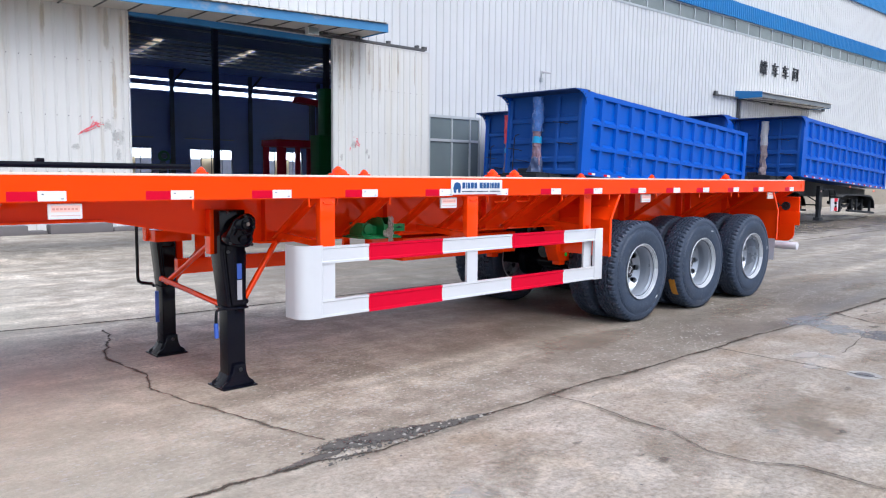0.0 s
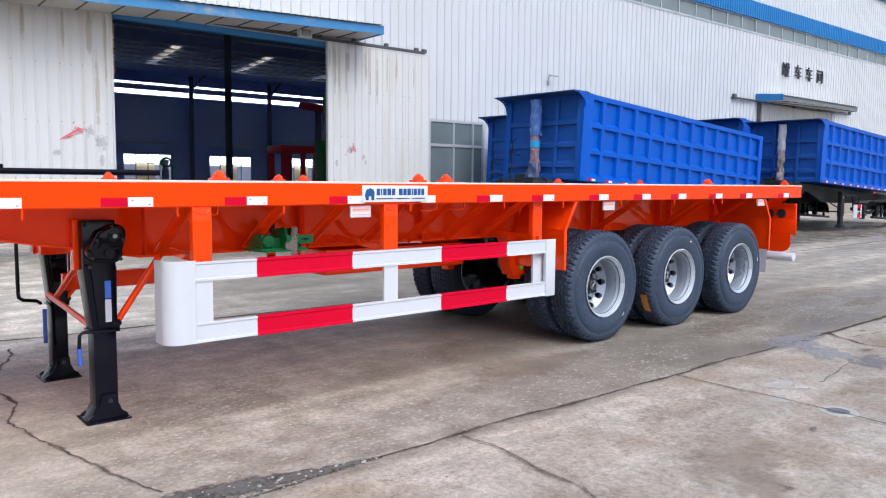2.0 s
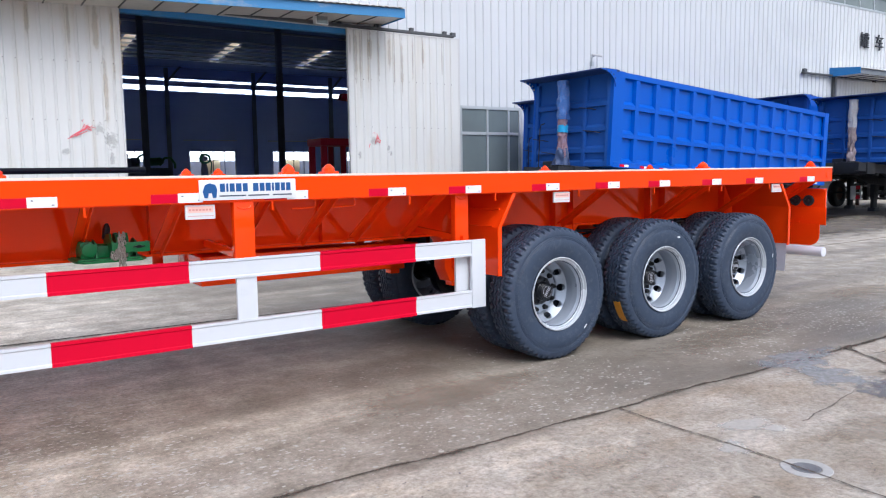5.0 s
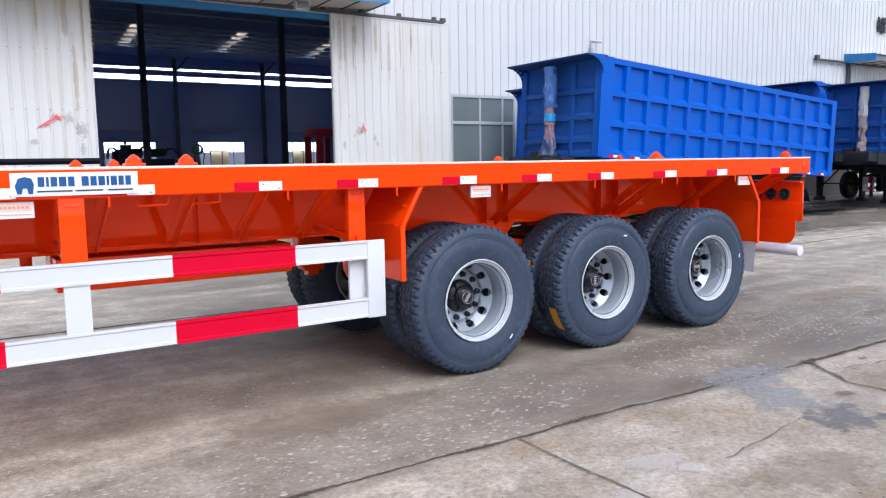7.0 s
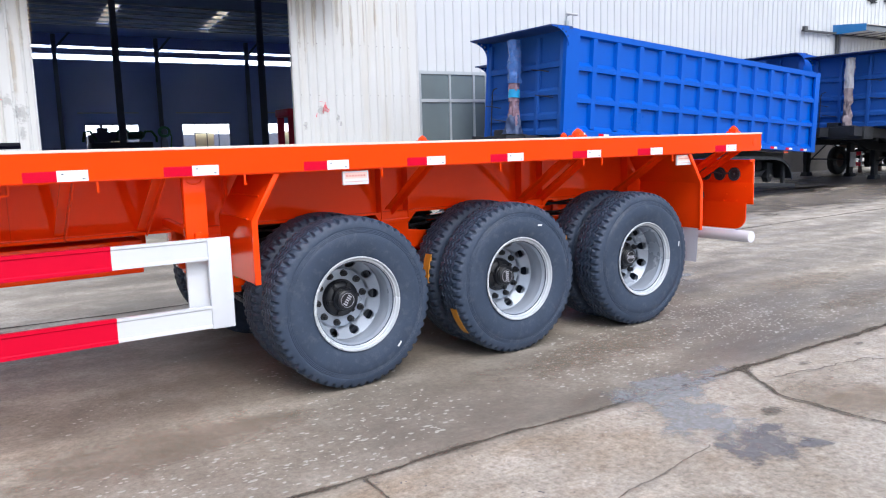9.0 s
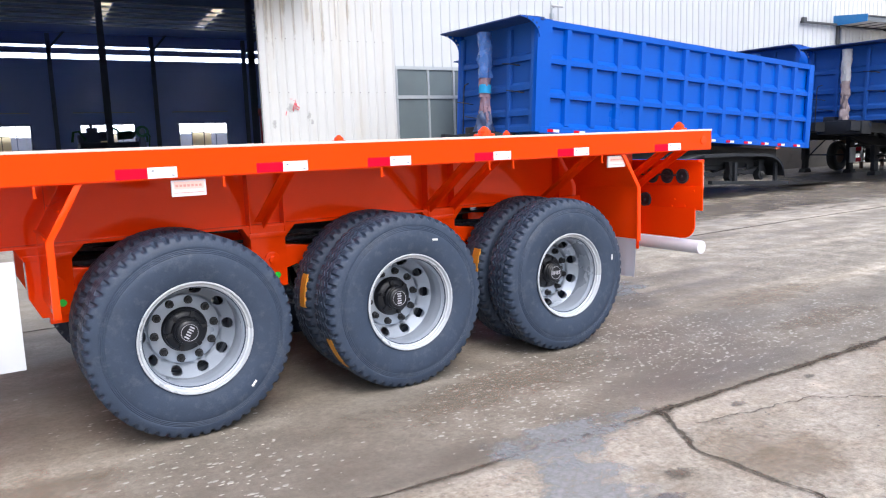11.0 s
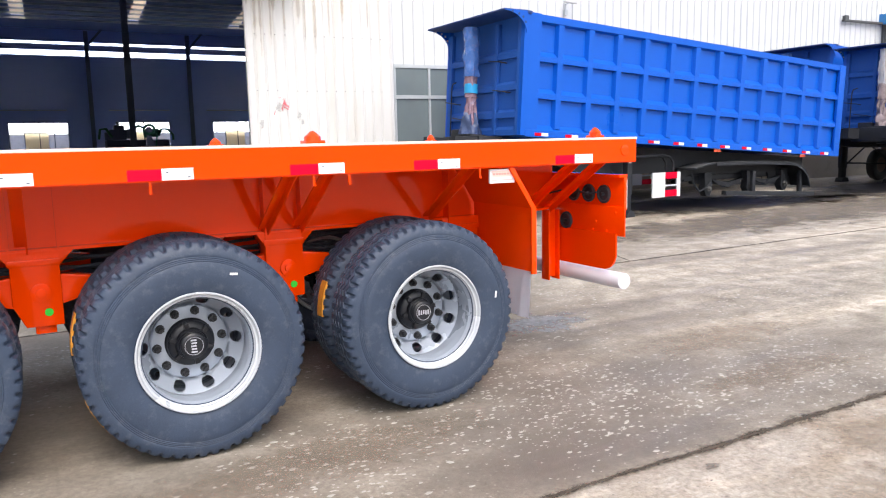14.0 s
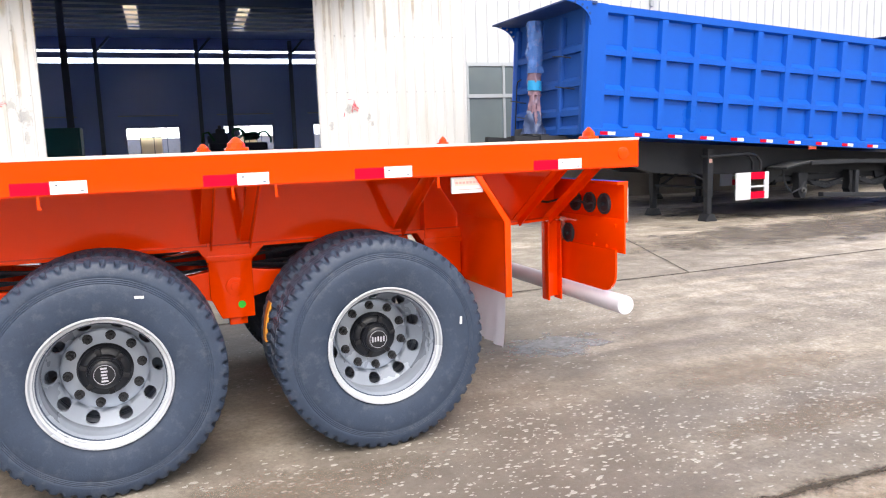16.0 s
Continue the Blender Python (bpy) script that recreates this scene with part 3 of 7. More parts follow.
door_2 = sliding_door("door_2", 13.02, 16.68, 5.52, "white ribbed steel sliding door, open, streaked with rust", 13.47)
# red sprayed marks on the doors: short dabs
def sprayed(door, strokes):
    for r, pts in strokes:
        bm = bmesh.new()
        pipe(bm, [(u, -0.026, z) for u, z in pts], r * 0.6, 6)
        bmesh.ops.transform(bm, matrix=Matrix.Translation((0, -0.026, 0)) @ Matrix.Diagonal((1, 0.2, 1, 1)) @ Matrix.Translation((0, 0.026, 0)), verts=bm.verts)
        bpart("red_mark", bm, RED_SPRAY, door, "red sprayed mark", 0)


sprayed(door_1, [(0.02, [(6.1, 2.5), (6.28, 2.62), (6.5, 2.74), (6.4, 2.66), (6.2, 2.56)]), (0.03, [(6.42, 2.68), (6.46, 2.76), (6.52, 2.73), (6.48, 2.68), (6.55, 2.66)]), (0.012, [(6.52, 2.7), (6.62, 2.73), (6.64, 2.7)]), (0.014, [(6.05, 2.46), (6.3, 2.58), (6.22, 2.52), (6.46, 2.64)]), (0.012, [(6.34, 2.66), (6.42, 2.8), (6.38, 2.72), (6.5, 2.8), (6.47, 2.7), (6.58, 2.76)]), (0.01, [(6.36, 2.84), (6.4, 2.9)])])
sprayed(door_2, [(0.02, [(13.8, 2.42), (13.82, 2.55), (13.86, 2.66), (13.9, 2.56), (13.84, 2.5), (13.95, 2.45)]), (0.022, [(13.84, 2.6), (13.93, 2.53), (13.97, 2.49)]), (0.018, [(13.6, 2.32), (13.63, 2.42)]), (0.008, [(13.72, 2.72), (13.8, 2.72)]), (0.012, [(13.78, 2.46), (13.9, 2.62), (13.86, 2.48), (13.98, 2.55), (13.92, 2.44)]), (0.012, [(13.82, 2.68), (13.88, 2.7), (13.86, 2.6)])])

# door rail with its end stop
bm = bmesh.new()
box(bm, 2.4, 16.5, -0.03, 0.1, 5.54, 5.61)
box(bm, 16.4, 16.54, -0.05, 0.06, 5.57, 5.68)
for k in range(13):
    box(bm, 2.6 + k * 1.13, 2.7 + k * 1.13, 0.0, 0.115, 5.61, 5.7)
solid("trim_door_rail", bm, STEEL_DARK, "dark steel sliding-door rail", "door rail", kind="structure", m=BM)
# lintel beam over the opening
bm = bmesh.new()
box(bm, OPEN0, OPEN1, 0.16, 0.38, OPEN_TOP - 0.14, OPEN_TOP + 0.02)
bevelled(bm, 0.01)
solid("trim_lintel", bm, ROOF_BLUE, "blue painted steel lintel over the hall opening", "lintel", kind="structure", m=BM)
bm = bmesh.new()
box(bm, OPEN0 - 0.0, OPEN0 + 0.12, 0.33, 0.5, 0, OPEN_TOP)
box(bm, OPEN1 - 0.12, OPEN1, 0.33, 0.5, 0, OPEN_TOP)
solid("trim_jamb", bm, HALL_STEEL, "dark steel jambs of the hall opening", "jamb", kind="structure", m=BM)


def canopy(u0, u1, z, out, label, view_tilt=0.0, front=None):
    """A sheet canopy: soffit, ribbed sheet with wavy edge, blue fascia."""
    c = bthing("canopy", (u0 + u1) / 2, FRONT, z, label, "canopy")
    bm = bmesh.new()
    prism(bm, [(FRONT, z), (FRONT - out, z), (FRONT - out, z + 0.03), (FRONT, z + 0.06)], "x", u0, u1)
    bpart("soffit", bm, SOFFIT, c, "grey soffit sheet", 0)
    n = int((u1 - u0) / 0.76)
    for k in range(1, n):
        bm = bmesh.new()
        u = u0 + k * (u1 - u0) / n
        box(bm, u - 0.012, u + 0.012, FRONT - out + 0.02, FRONT - 0.02, z - 0.025, z)
        bpart("rib", bm, STEEL_DARK, c, smooth=0)
    bm = bmesh.new()
    low = z - 0.03 if front is None else z - 0.005
    box(bm, u0 - 0.03, u1 + 0.03, FRONT - out - 0.03, FRONT - out - 0.002, low, z + 0.2)
    bpart("front_fascia", bm, front or FADED_BLUE, c, smooth=0)
    bm = bmesh.new()
    box(bm, u1, u1 + 0.03, FRONT - out, FRONT, z - 0.03, z + 0.2)
    bpart("end_fascia", bm, ROOF_BLUE, c, "faded blue fascia", 0)
    bm = bmesh.new()
    if front is None:
        box(bm, u0 - 0.03, u0, FRONT - out, FRONT, z - 0.03, z + 0.2)
    else:
        prism(bm, [(FRONT - out - 0.12, z - 0.03), (FRONT, z - 0.03), (FRONT, z + 0.37), (FRONT - out - 0.12, z + 0.25)], "x", u0 - 0.13, u0 - 0.1)
    bpart("end_fascia", bm, ROOF_BLUE, c, "faded blue fascia", 0)
    bm = bmesh.new()
    steps = int((u1 - u0 + 0.2) / 0.05)
    rows = []
    for j in range(steps + 1):
        u = u0 - 0.1 + j * 0.05
        h = 0.012 * math.cos(j * math.pi / 2)
        rows.append([bm.verts.new((u, FRONT - out - 0.1, z + 0.215 + h)), bm.verts.new((u, FRONT, z + 0.33 + h)), bm.verts.new((u, FRONT, z + 0.345 + h)), bm.verts.new((u, FRONT - out - 0.1, z + 0.23 + h))])
    for a, b_ in zip(rows, rows[1:]):
        for i in range(4):
            bm.faces.new((a[i], b_[i], b_[(i + 1) % 4], a[(i + 1) % 4]))
    bm.faces.new(rows[0]), bm.faces.new(rows[-1][::-1])
    bpart("roof_sheet", bm, SOFFIT, c, "grey corrugated roof sheet")
    # turned about its right end to fit the camera's view
    pivot = Matrix.Translation((u1, 0, z))
    for ob in c.children:
        ob.matrix_parent_inverse = ob.matrix_parent_inverse @ pivot @ pose(0, 0, 0, 0, -view_tilt, 0) @ pivot.inverted()
    return c


canopy(1.9, 14.15, 5.71, 1.25, "grey sheet canopy with faded blue fascia over the hall door", 2.2)
canopy(36.9, 45.1, 5.6, 1.25, front=GREY_FASCIA, label="grey sheet canopy with blue fascia over a second door")
bm = bmesh.new()
box(bm, 34.5, 47.0, -0.03, 0.08, 5.58, 5.65)
box(bm, 34.5, 34.7, -0.07, 0.05, 5.6, 5.78)
box(bm, 46.8, 47.0, -0.07, 0.05, 5.6, 5.78)
for u in (36.9, 40.4):
    box(bm, u, u + 0.16, 0.02, 0.13, 4.3, 5.74)
solid("trim_door_rail_2", bm, STEEL_DARK, "dark steel sliding-door rail", "door rail", kind="structure", m=BM)
door_3 = sliding_door("door_3", 37.1, 44.1, 5.5, "white ribbed steel sliding door, shut", 37.2)

# flood lamp under the canopy
fl = bthing("flood_lamp", 12.02, -0.5, 5.5, "small white flood lamp under the canopy", "lamp")
bpart("housing", bbox(11.84, 12.2, -0.62, -0.44, 5.4, 5.64, 0.02), CLOTH_WHITE, fl)
bm = bmesh.new()
box(bm, 11.87, 12.17, -0.628, -0.622, 5.43, 5.61)
bpart("lens", bm, GLASS_HIGH, fl, smooth=0)
bm = bmesh.new()
box(bm, 11.99, 12.05, -0.56, -0.5, 5.62, 5.72)
bpart("bracket", bm, STEEL_DARK, fl)

# wall camera mast above the tipper
wc = bthing("security_camera", 22.2, FRONT, 5.2, "pale security camera on a wall bracket", "camera")
bm = bmesh.new()
box(bm, 22.15, 22.25, FRONT - 0.1, FRONT - 0.002, 5.1, 5.25)
bpart("junction_box", bm, FRAME, wc)
bm = bmesh.new()
pipe(bm, [(22.2, FRONT - 0.06, 5.25), (22.2, FRONT - 0.06, 5.4), (22.2, FRONT - 0.2, 5.42)], 0.016)
bpart("arm", bm, FRAME, wc)
bm = bmesh.new()
rod(bm, (22.1, FRONT - 0.16, 5.46), (22.42, FRONT - 0.3, 5.42), 0.04)
bpart("camera_body", bm, CLOTH_WHITE, wc)

# wall lettering, four dark characters
sg = bthing("wall_sign", 41.4, FRONT, 7.5, "four dark characters standing on the white wall", "sign")
for ch, u in (("罐", 39.5), ("车", 40.79), ("车", 41.99), ("间", 43.2)):
    cu = bpy.data.curves.new("sign_text", "FONT")
    cu.body, cu.size, cu.extrude, cu.align_x = ch, 0.76, 0.03, "CENTER"
    tmp = new("sign_text", cu)
    me = bpy.data.meshes.new_from_object(tmp.evaluated_get(bpy.context.evaluated_depsgraph_get()))
    bpy.data.objects.remove(tmp)
    bpy.data.curves.remove(cu)
    me.transform(Matrix.Translation((u, FRONT - 0.07, 7.08)) @ pose(0, 0, 0, 90, 0, 0))
    me.materials.clear()
    me.materials.append(SIGN)
    bpart("character", me, SIGN, sg)

# hall inside: floor, side walls, back wall with windows and light strips, roof, steel
bm = bmesh.new()
box(bm, U0, 62, 0.33, DEEP, -0.05, 0.006)
solid("floor", bm, HALL_FLOOR, "dim grey concrete hall floor", "floor", kind="structure", m=BM, smooth=0)
bm = bmesh.new()
box(bm, U0 - 0.2, U0, 0.0, DEEP + 0.2, 0, 14.4)
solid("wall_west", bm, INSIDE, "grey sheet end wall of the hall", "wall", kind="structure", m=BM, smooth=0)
bm = bmesh.new()
box(bm, U1, U1 + 0.2, 0.0, DEEP + 0.2, 0, 14.4)
solid("wall_east", bm, INSIDE, "grey sheet end wall of the hall", "wall", kind="structure", m=BM, smooth=0)
bm = bmesh.new()
BAY, COL0 = 7.76, 4.6
bays = [COL0 + BAY * k for k in range(-2, 9)]
WZ0, WZ1 = 1.1, 3.88
box(bm, U0, U1, DEEP, DEEP + 0.2, 0, WZ0)
box(bm, U0, U1, DEEP, DEEP + 0.2, WZ1, 9.1)
box(bm, U0, U1, DEEP, DEEP + 0.2, 9.52, 9.98)
box(bm, U0, U1, DEEP, DEEP + 0.2, 10.18, 14.4)
last = U0
for c in bays:
    a, b_ = c + 1.75, c + 5.97
    if a > last:
        box(bm, last, a, DEEP, DEEP + 0.2, WZ0, WZ1)
    last = b_
box(bm, last, U1, DEEP, DEEP + 0.2, WZ0, WZ1)
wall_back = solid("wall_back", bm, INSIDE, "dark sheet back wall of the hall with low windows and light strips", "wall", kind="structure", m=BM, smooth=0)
for c in bays:
    bm = bmesh.new()
    for u in (1.75, 2.8, 3.85, 4.9, 5.91):
        box(bm, c + u, c + u + 0.06, DEEP + 0.02, DEEP + 0.1, WZ0, WZ1)
    for z in (WZ0, 3.02, WZ1 - 0.06):
        box(bm, c + 1.75, c + 5.97, DEEP + 0.03, DEEP + 0.09, z, z + 0.06)
    bpart("window_frame", bm, STEEL_DARK, wall_back, smooth=0)
    bm = bmesh.new()
    box(bm, c + 2.86, c + 4.5, DEEP + 0.11, DEEP + 0.14, WZ0, 3.02)
    bpart("board", bm, TAN, wall_back, "tan board behind the lower panes", 0)
bm = bmesh.new()
SKY_U = [c + 3.2 for c in bays]
def roof_slab(bm, u0, u1, v0, v1):
    z = lambda v: 13.0 - abs(v - 25) * 0.075
    for va, vb in ((v0, min(v1, 25)), (max(v0, 25), v1)):
        if vb > va:
            prism(bm, [(va, z(va)), (vb, z(vb)), (vb, z(vb) + 0.12), (va, z(va) + 0.12)], "x", u0, u1)
SL0, SL1 = 39.6, 46.4
roof_slab(bm, U0, U1, 0.3, SL0)
roof_slab(bm, U0, U1, SL1, DEEP + 0.2)
last = U0
for u in SKY_U:
    roof_slab(bm, last, u - 0.45, SL0, SL1)
    last = u + 0.45
roof_slab(bm, last, U1, SL0, SL1)
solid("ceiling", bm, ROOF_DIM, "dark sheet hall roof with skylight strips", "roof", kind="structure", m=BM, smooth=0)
for u in SKY_U:
    bm = bmesh.new()
    roof_slab(bm, u - 0.45, u + 0.45, SL0, SL1)
    bmesh.ops.translate(bm, vec=(0, 0, 0.14), verts=bm.verts)
    solid("skylight", bm, TAN, "yellowed translucent skylight strip in the hall roof", "skylight", kind="structure", m=BM, smooth=0)
bm = bmesh.new()
for k in range(17):
    v = 2 + k * 3.35 if k < 11 else 39.0 + (k - 11) * 1.4
    z = 12.9 - abs(v - 25) * 0.075
    box(bm, U0, U1, v - 0.05, v + 0.05, z - 0.13, z)
solid("roof_purlins", bm, PURLIN, "long steel purlins under the hall roof", "purlin", kind="structure", m=BM, smooth=0)
for v in (24.5, DEEP - 0.35):
    for c in [b_ + (0.5 if v < 40 else 0.0) for b_ in bays]:
        col = bthing("steel_column", c, v, 0, "dark steel column in the hall", "column", "hall columns")
        bm = bmesh.new()
        box(bm, c - 0.15, c + 0.15, v - 0.02, v + 0.02, 0, 12.6 if v < 40 else 11.0)
        for s in (-1, 1):
            box(bm, c - 0.15, c + 0.15, v + s * 0.15 - 0.015, v + s * 0.15 + 0.015, 0, 12.6 if v < 40 else 11.0)
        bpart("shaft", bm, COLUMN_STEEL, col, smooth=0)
        if v > 40:
            bm = bmesh.new()
            bar(bm, (c + 0.1, v - 0.2, 9.9), (c + 1.3, v - 0.2, 11.3), 0.16, 0.16)
            bpart("brace", bm, COLUMN_STEEL, col, smooth=0)
# sills of old hoods over the back windows
for c in bays:
    bm = bmesh.new()
    box(bm, c + 1.3, c + 5.95, DEEP - 0.5, DEEP - 0.004, 4.79, 4.85)
    solid("trim_hood", bm, PURLIN, "thin grey hood over a back window", "hood", kind="structure", m=BM, smooth=0)
# a low tan building beyond the yard behind the hall
bm = bmesh.new()
box(bm, U0 - 30, U1 + 30, DEEP + 8, DEEP + 8.4, 0, 3.12)
solid("wall_behind", bm, PLINTH, "low tan plastered wall beyond the back windows", "wall", kind="structure", m=BM, smooth=0)
# glowing wall behind the hall stands in for daylight and lights the inside
mat, nodes_, links_, b_ = nodes_of("glowing_daylight_wall")
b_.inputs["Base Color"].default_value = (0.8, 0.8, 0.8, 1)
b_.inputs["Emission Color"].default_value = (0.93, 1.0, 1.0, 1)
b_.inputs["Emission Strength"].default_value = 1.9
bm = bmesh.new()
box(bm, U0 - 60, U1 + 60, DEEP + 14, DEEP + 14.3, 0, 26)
solid("backdrop", bm, mat, "glowing wall standing in for daylight behind the hall", "backdrop", kind="structure", m=BM, smooth=0)

# ---- the orange flatbed semi-trailer ----
YN, YF, YC = 4.81, 7.31, 6.06
X0, X1 = -0.75, 11.83
ZT, ZB = 1.583, 1.42
trailer = thing("flatbed_trailer", (6.0, YC, 0), "new orange flatbed semi-trailer with three dual axles", "trailer")
T = trailer


def tp(name, bm, mat, label="", smooth=35):
    return part(name, bm, mat, T, label, smooth)


tp("deck", bbox(X0 + 0.02, X1 - 0.02, YN + 0.012, YF - 0.012, ZT - 0.02, ZT - 0.002, 0.003), ORANGE, "orange steel deck plate")
for s, y in ((1, YN), (-1, YF)):
    bm = bmesh.new()
    c = [(y, ZB), (y, ZT), (y + s * 0.07, ZT), (y + s * 0.07, ZT - 0.01), (y + s * 0.01, ZT - 0.01), (y + s * 0.01, ZB + 0.01), (y + s * 0.07, ZB + 0.01), (y + s * 0.07, ZB)]
    prism(bm, c, "x", X0, X1)
    bmesh.ops.bevel(bm, geom=[e for e in bm.edges if e.calc_face_angle(0) > 0.6 and abs(e.verts[0].co.y - y) < 0.001 and abs(e.verts[1].co.y - y) < 0.001], offset=0.008, segments=3, affect="EDGES")
    tp("side_rail", bm, ORANGE)
# thin pale strip on top of the near rail
tp("deck_edge", bbox(X0, X1, YN - 0.003, YN + 0.03, ZT - 0.011, ZT + 0.004, 0.003), EDGE_STRIP, "pale strip along the deck edge")
tp("front_rail", bbox(X0, X0 + 0.012, YN + 0.01, YF - 0.01, ZB, ZT - 0.004, 0.004), ORANGE)
tp("rear_rail", bbox(X1 - 0.012, X1, YN + 0.01, YF - 0.01, ZB, ZT - 0.004, 0.004), ORANGE)
# round plug at the rail's end
bm = bmesh.new()
rod(bm, (11.72, YN - 0.006, 1.5), (11.72, YN + 0.01, 1.5), 0.035, 20)
tp("end_plug", bevelled(bm, 0.003), ORANGE)

# main beams: a deep web that steps up over the coupling
BZ, GZ = 1.065, 1.27
for yw in (5.55, 6.57):
    bm = bmesh.new()
    prism(bm, [(X0 + 0.1, ZT - 0.03), (11.69, ZT - 0.03), (11.69, BZ + 0.02), (11.3, BZ), (3.25, BZ), (2.1, GZ), (X0 + 0.1, GZ)], "y", yw - 0.006, yw + 0.006)
    for a, b_ in (((X0 + 0.1, GZ), (2.1, GZ)), ((2.1, GZ), (3.25, BZ)), ((3.25, BZ), (11.3, BZ)), ((11.3, BZ), (11.69, BZ + 0.02))):
        bar(bm, (a[0], yw, a[1]), (b_[0], yw, b_[1]), 0.15, 0.016)
    box(bm, X0 + 0.1, 11.69, yw - 0.075, yw + 0.075, ZT - 0.045, ZT - 0.03)
    tp("main_beam", bm, ORANGE)
# stiffeners on the web
for x in [1.2, 3.3, 4.5, 5.75, 7.0, 8.14, 8.37, 9.48, 9.71, 10.75]:
    bm = bmesh.new()
    box(bm, x - 0.005, x + 0.005, 5.462 if x > 8 else 5.48, 5.543, GZ + 0.01 if x < 3 else (BZ + 0.01 if x < 8 else 0.99), ZT - 0.05)
    tp("stiffener", bm, ORANGE, smooth=0)
# cross members with tapered outriggers
for k in range(20):
    x = X0 + 0.45 + k * 0.62
    bm = bmesh.new()
    box(bm, x - 0.03, x + 0.03, 5.56, 6.56, 1.42, ZT - 0.03)
    for y0, y1 in ((5.54, YN + 0.075), (6.58, YF - 0.075)):
        prism(bm, [(y0, ZT - 0.03), (y1, ZT - 0.03), (y1, ZT - 0.1), (y0, ZT - 0.16)], "x", x - 0.004, x + 0.004)
    tp("crossmember", bm, ORANGE, smooth=0)
# slanting struts of angle steel from the beam's foot straight out to the rail
for x in (1.35, 3.37, 4.03, 4.53, 5.08, 5.55, 5.99, 6.45, 8.2, 9.47, 9.68, 10.58, 11.37, 11.59):
    foot = GZ if x < 3 else BZ
    for y0, y1 in ((5.475, YN + 0.075), (6.645, YF - 0.075)):
        bm = bmesh.new()
        w = 0.058 if x < 11 else 0.05
        bar(bm, (x, y0, foot + 0.03), (x, y1, 1.462), w, 0.009)
        bar(bm, (x + w / 2 - 0.004, y0, foot + 0.006), (x + w / 2 - 0.004, y1, 1.438), 0.008, 0.05)
        tp("strut", bm, ORANGE, smooth=0)

# rope hooks and eyes under the rail
for x in (1.05, 2.42, 3.27, 4.0, 5.09, 6.12, 6.9, 7.8, 8.76, 9.57, 9.77, 10.6):
    bm = bmesh.new()
    box(bm, x - 0.006, x + 0.006, YN + 0.012, YN + 0.024, ZB - 0.055, ZB + 0.004)
    box(bm, x - 0.006, x + 0.012, YN + 0.012, YN + 0.024, ZB - 0.057, ZB - 0.048)
    tp("rope_hook", bevelled(bm, 0.002), ORANGE)
for x in (3.56, 5.42, 5.72):
    bm = bmesh.new()
    pipe(bm, [(x, YN + 0.09, ZB), (x, YN + 0.09, ZB - 0.045), (x - 0.01, YN + 0.09, ZB - 0.053), (x - 0.17, YN + 0.09, ZB - 0.058)], 0.0065)
    tp("tie_rod", bm, ORANGE)

# container locks on both edges: square foot, blunt cone
bm = bmesh.new()
box(bm, -0.068, 0.068, -0.055, 0.055, 0.0, 0.024)
bevelled(bm, 0.008)
rod(bm, (0, 0, 0.02), (0, 0, 0.044), 0.056, 10, 0.053)
rod(bm, (0, 0, 0.044), (0, 0, 0.068), 0.052, 10, 0.02)
rod(bm, (0, 0, 0.068), (0, 0, 0.074), 0.02, 10, 0.006)
lock = finish(bm, "twist_lock", 30)
lock.materials.append(ORANGE)
for x in (-0.5, 3.59, 5.25, 5.54, 9.61, 11.57):
    for y in (YN + 0.12, YF - 0.04 - 0.06):
        put_under(new("twist_lock", lock), T, pose(x, y, ZT - 0.003) @ Matrix.Diagonal((0.55 if x > 11 else 0.8, 0.9, 1, 1)))

# reflective tape in red and white pairs, white print plates below
bm = bmesh.new()
box(bm, 0, 0.152, -0.002, 0.001, -0.026, 0.026)
red_m = finish(bm, "red_reflector", 0)
red_m.materials.append(RED_TAPE)
bm = bmesh.new()
box(bm, 0.152, 0.298, -0.003, 0.001, -0.027, 0.029)
white_m = finish(bm, "white_reflector", 0)
white_m.materials.append(TAPE_WHITE)
bm = bmesh.new()
box(bm, 0.172, 0.183, -0.0045, -0.0025, 0.008, 0.014)
print_m = finish(bm, "print", 0)
print_m.materials.append(PRINT_DARK)
bm = bmesh.new()
box(bm, 0.27, 0.283, -0.0045, -0.0025, -0.017, -0.012)
stamp_m = finish(bm, "stamp", 0)
stamp_m.materials.append(PRINT_DARK)
for x in (-0.1, 0.65, 1.38, 2.12, 2.82, 3.57, 4.35, 5.03, 5.78, 6.45, 7.26, 7.98, 8.66, 9.44, 10.155, 11.148):
    put_under(new("red_reflector", red_m), T, pose(x, YN, 1.455))
    w = put_under(new("white_reflector", white_m), T, pose(x, YN, 1.455))
    put_under(new("print", print_m), w)
    put_under(new("stamp", stamp_m), w)
for x in (1.59, 4.55, 7.53, 10.68):
    pl = tp("marker_plate", bbox(x, x + 0.18, YN + 0.03, YN + 0.05, 1.325, 1.412, 0.006), TAPE_WHITE, "white plate with faded red print")
    bm = bmesh.new()
    box(bm, x + 0.014, x + 0.166, YN + 0.027, YN + 0.031, 1.365, 1.402)
    part("pink_panel", bm, PINK_TAPE, pl, smooth=0)
    for k in range(7):
        bm = bmesh.new()
        box(bm, x + 0.02 + k * 0.02, x + 0.034 + k * 0.02, YN + 0.025, YN + 0.028, 1.376, 1.388)
        part("print", bm, FAINT_PRINT, pl, smooth=0)
    bm = bmesh.new()
    box(bm, x + 0.012, x + 0.168, YN + 0.027, YN + 0.031, 1.344, 1.347)
    part("printed_line", bm, FAINT_PRINT, pl, smooth=0)

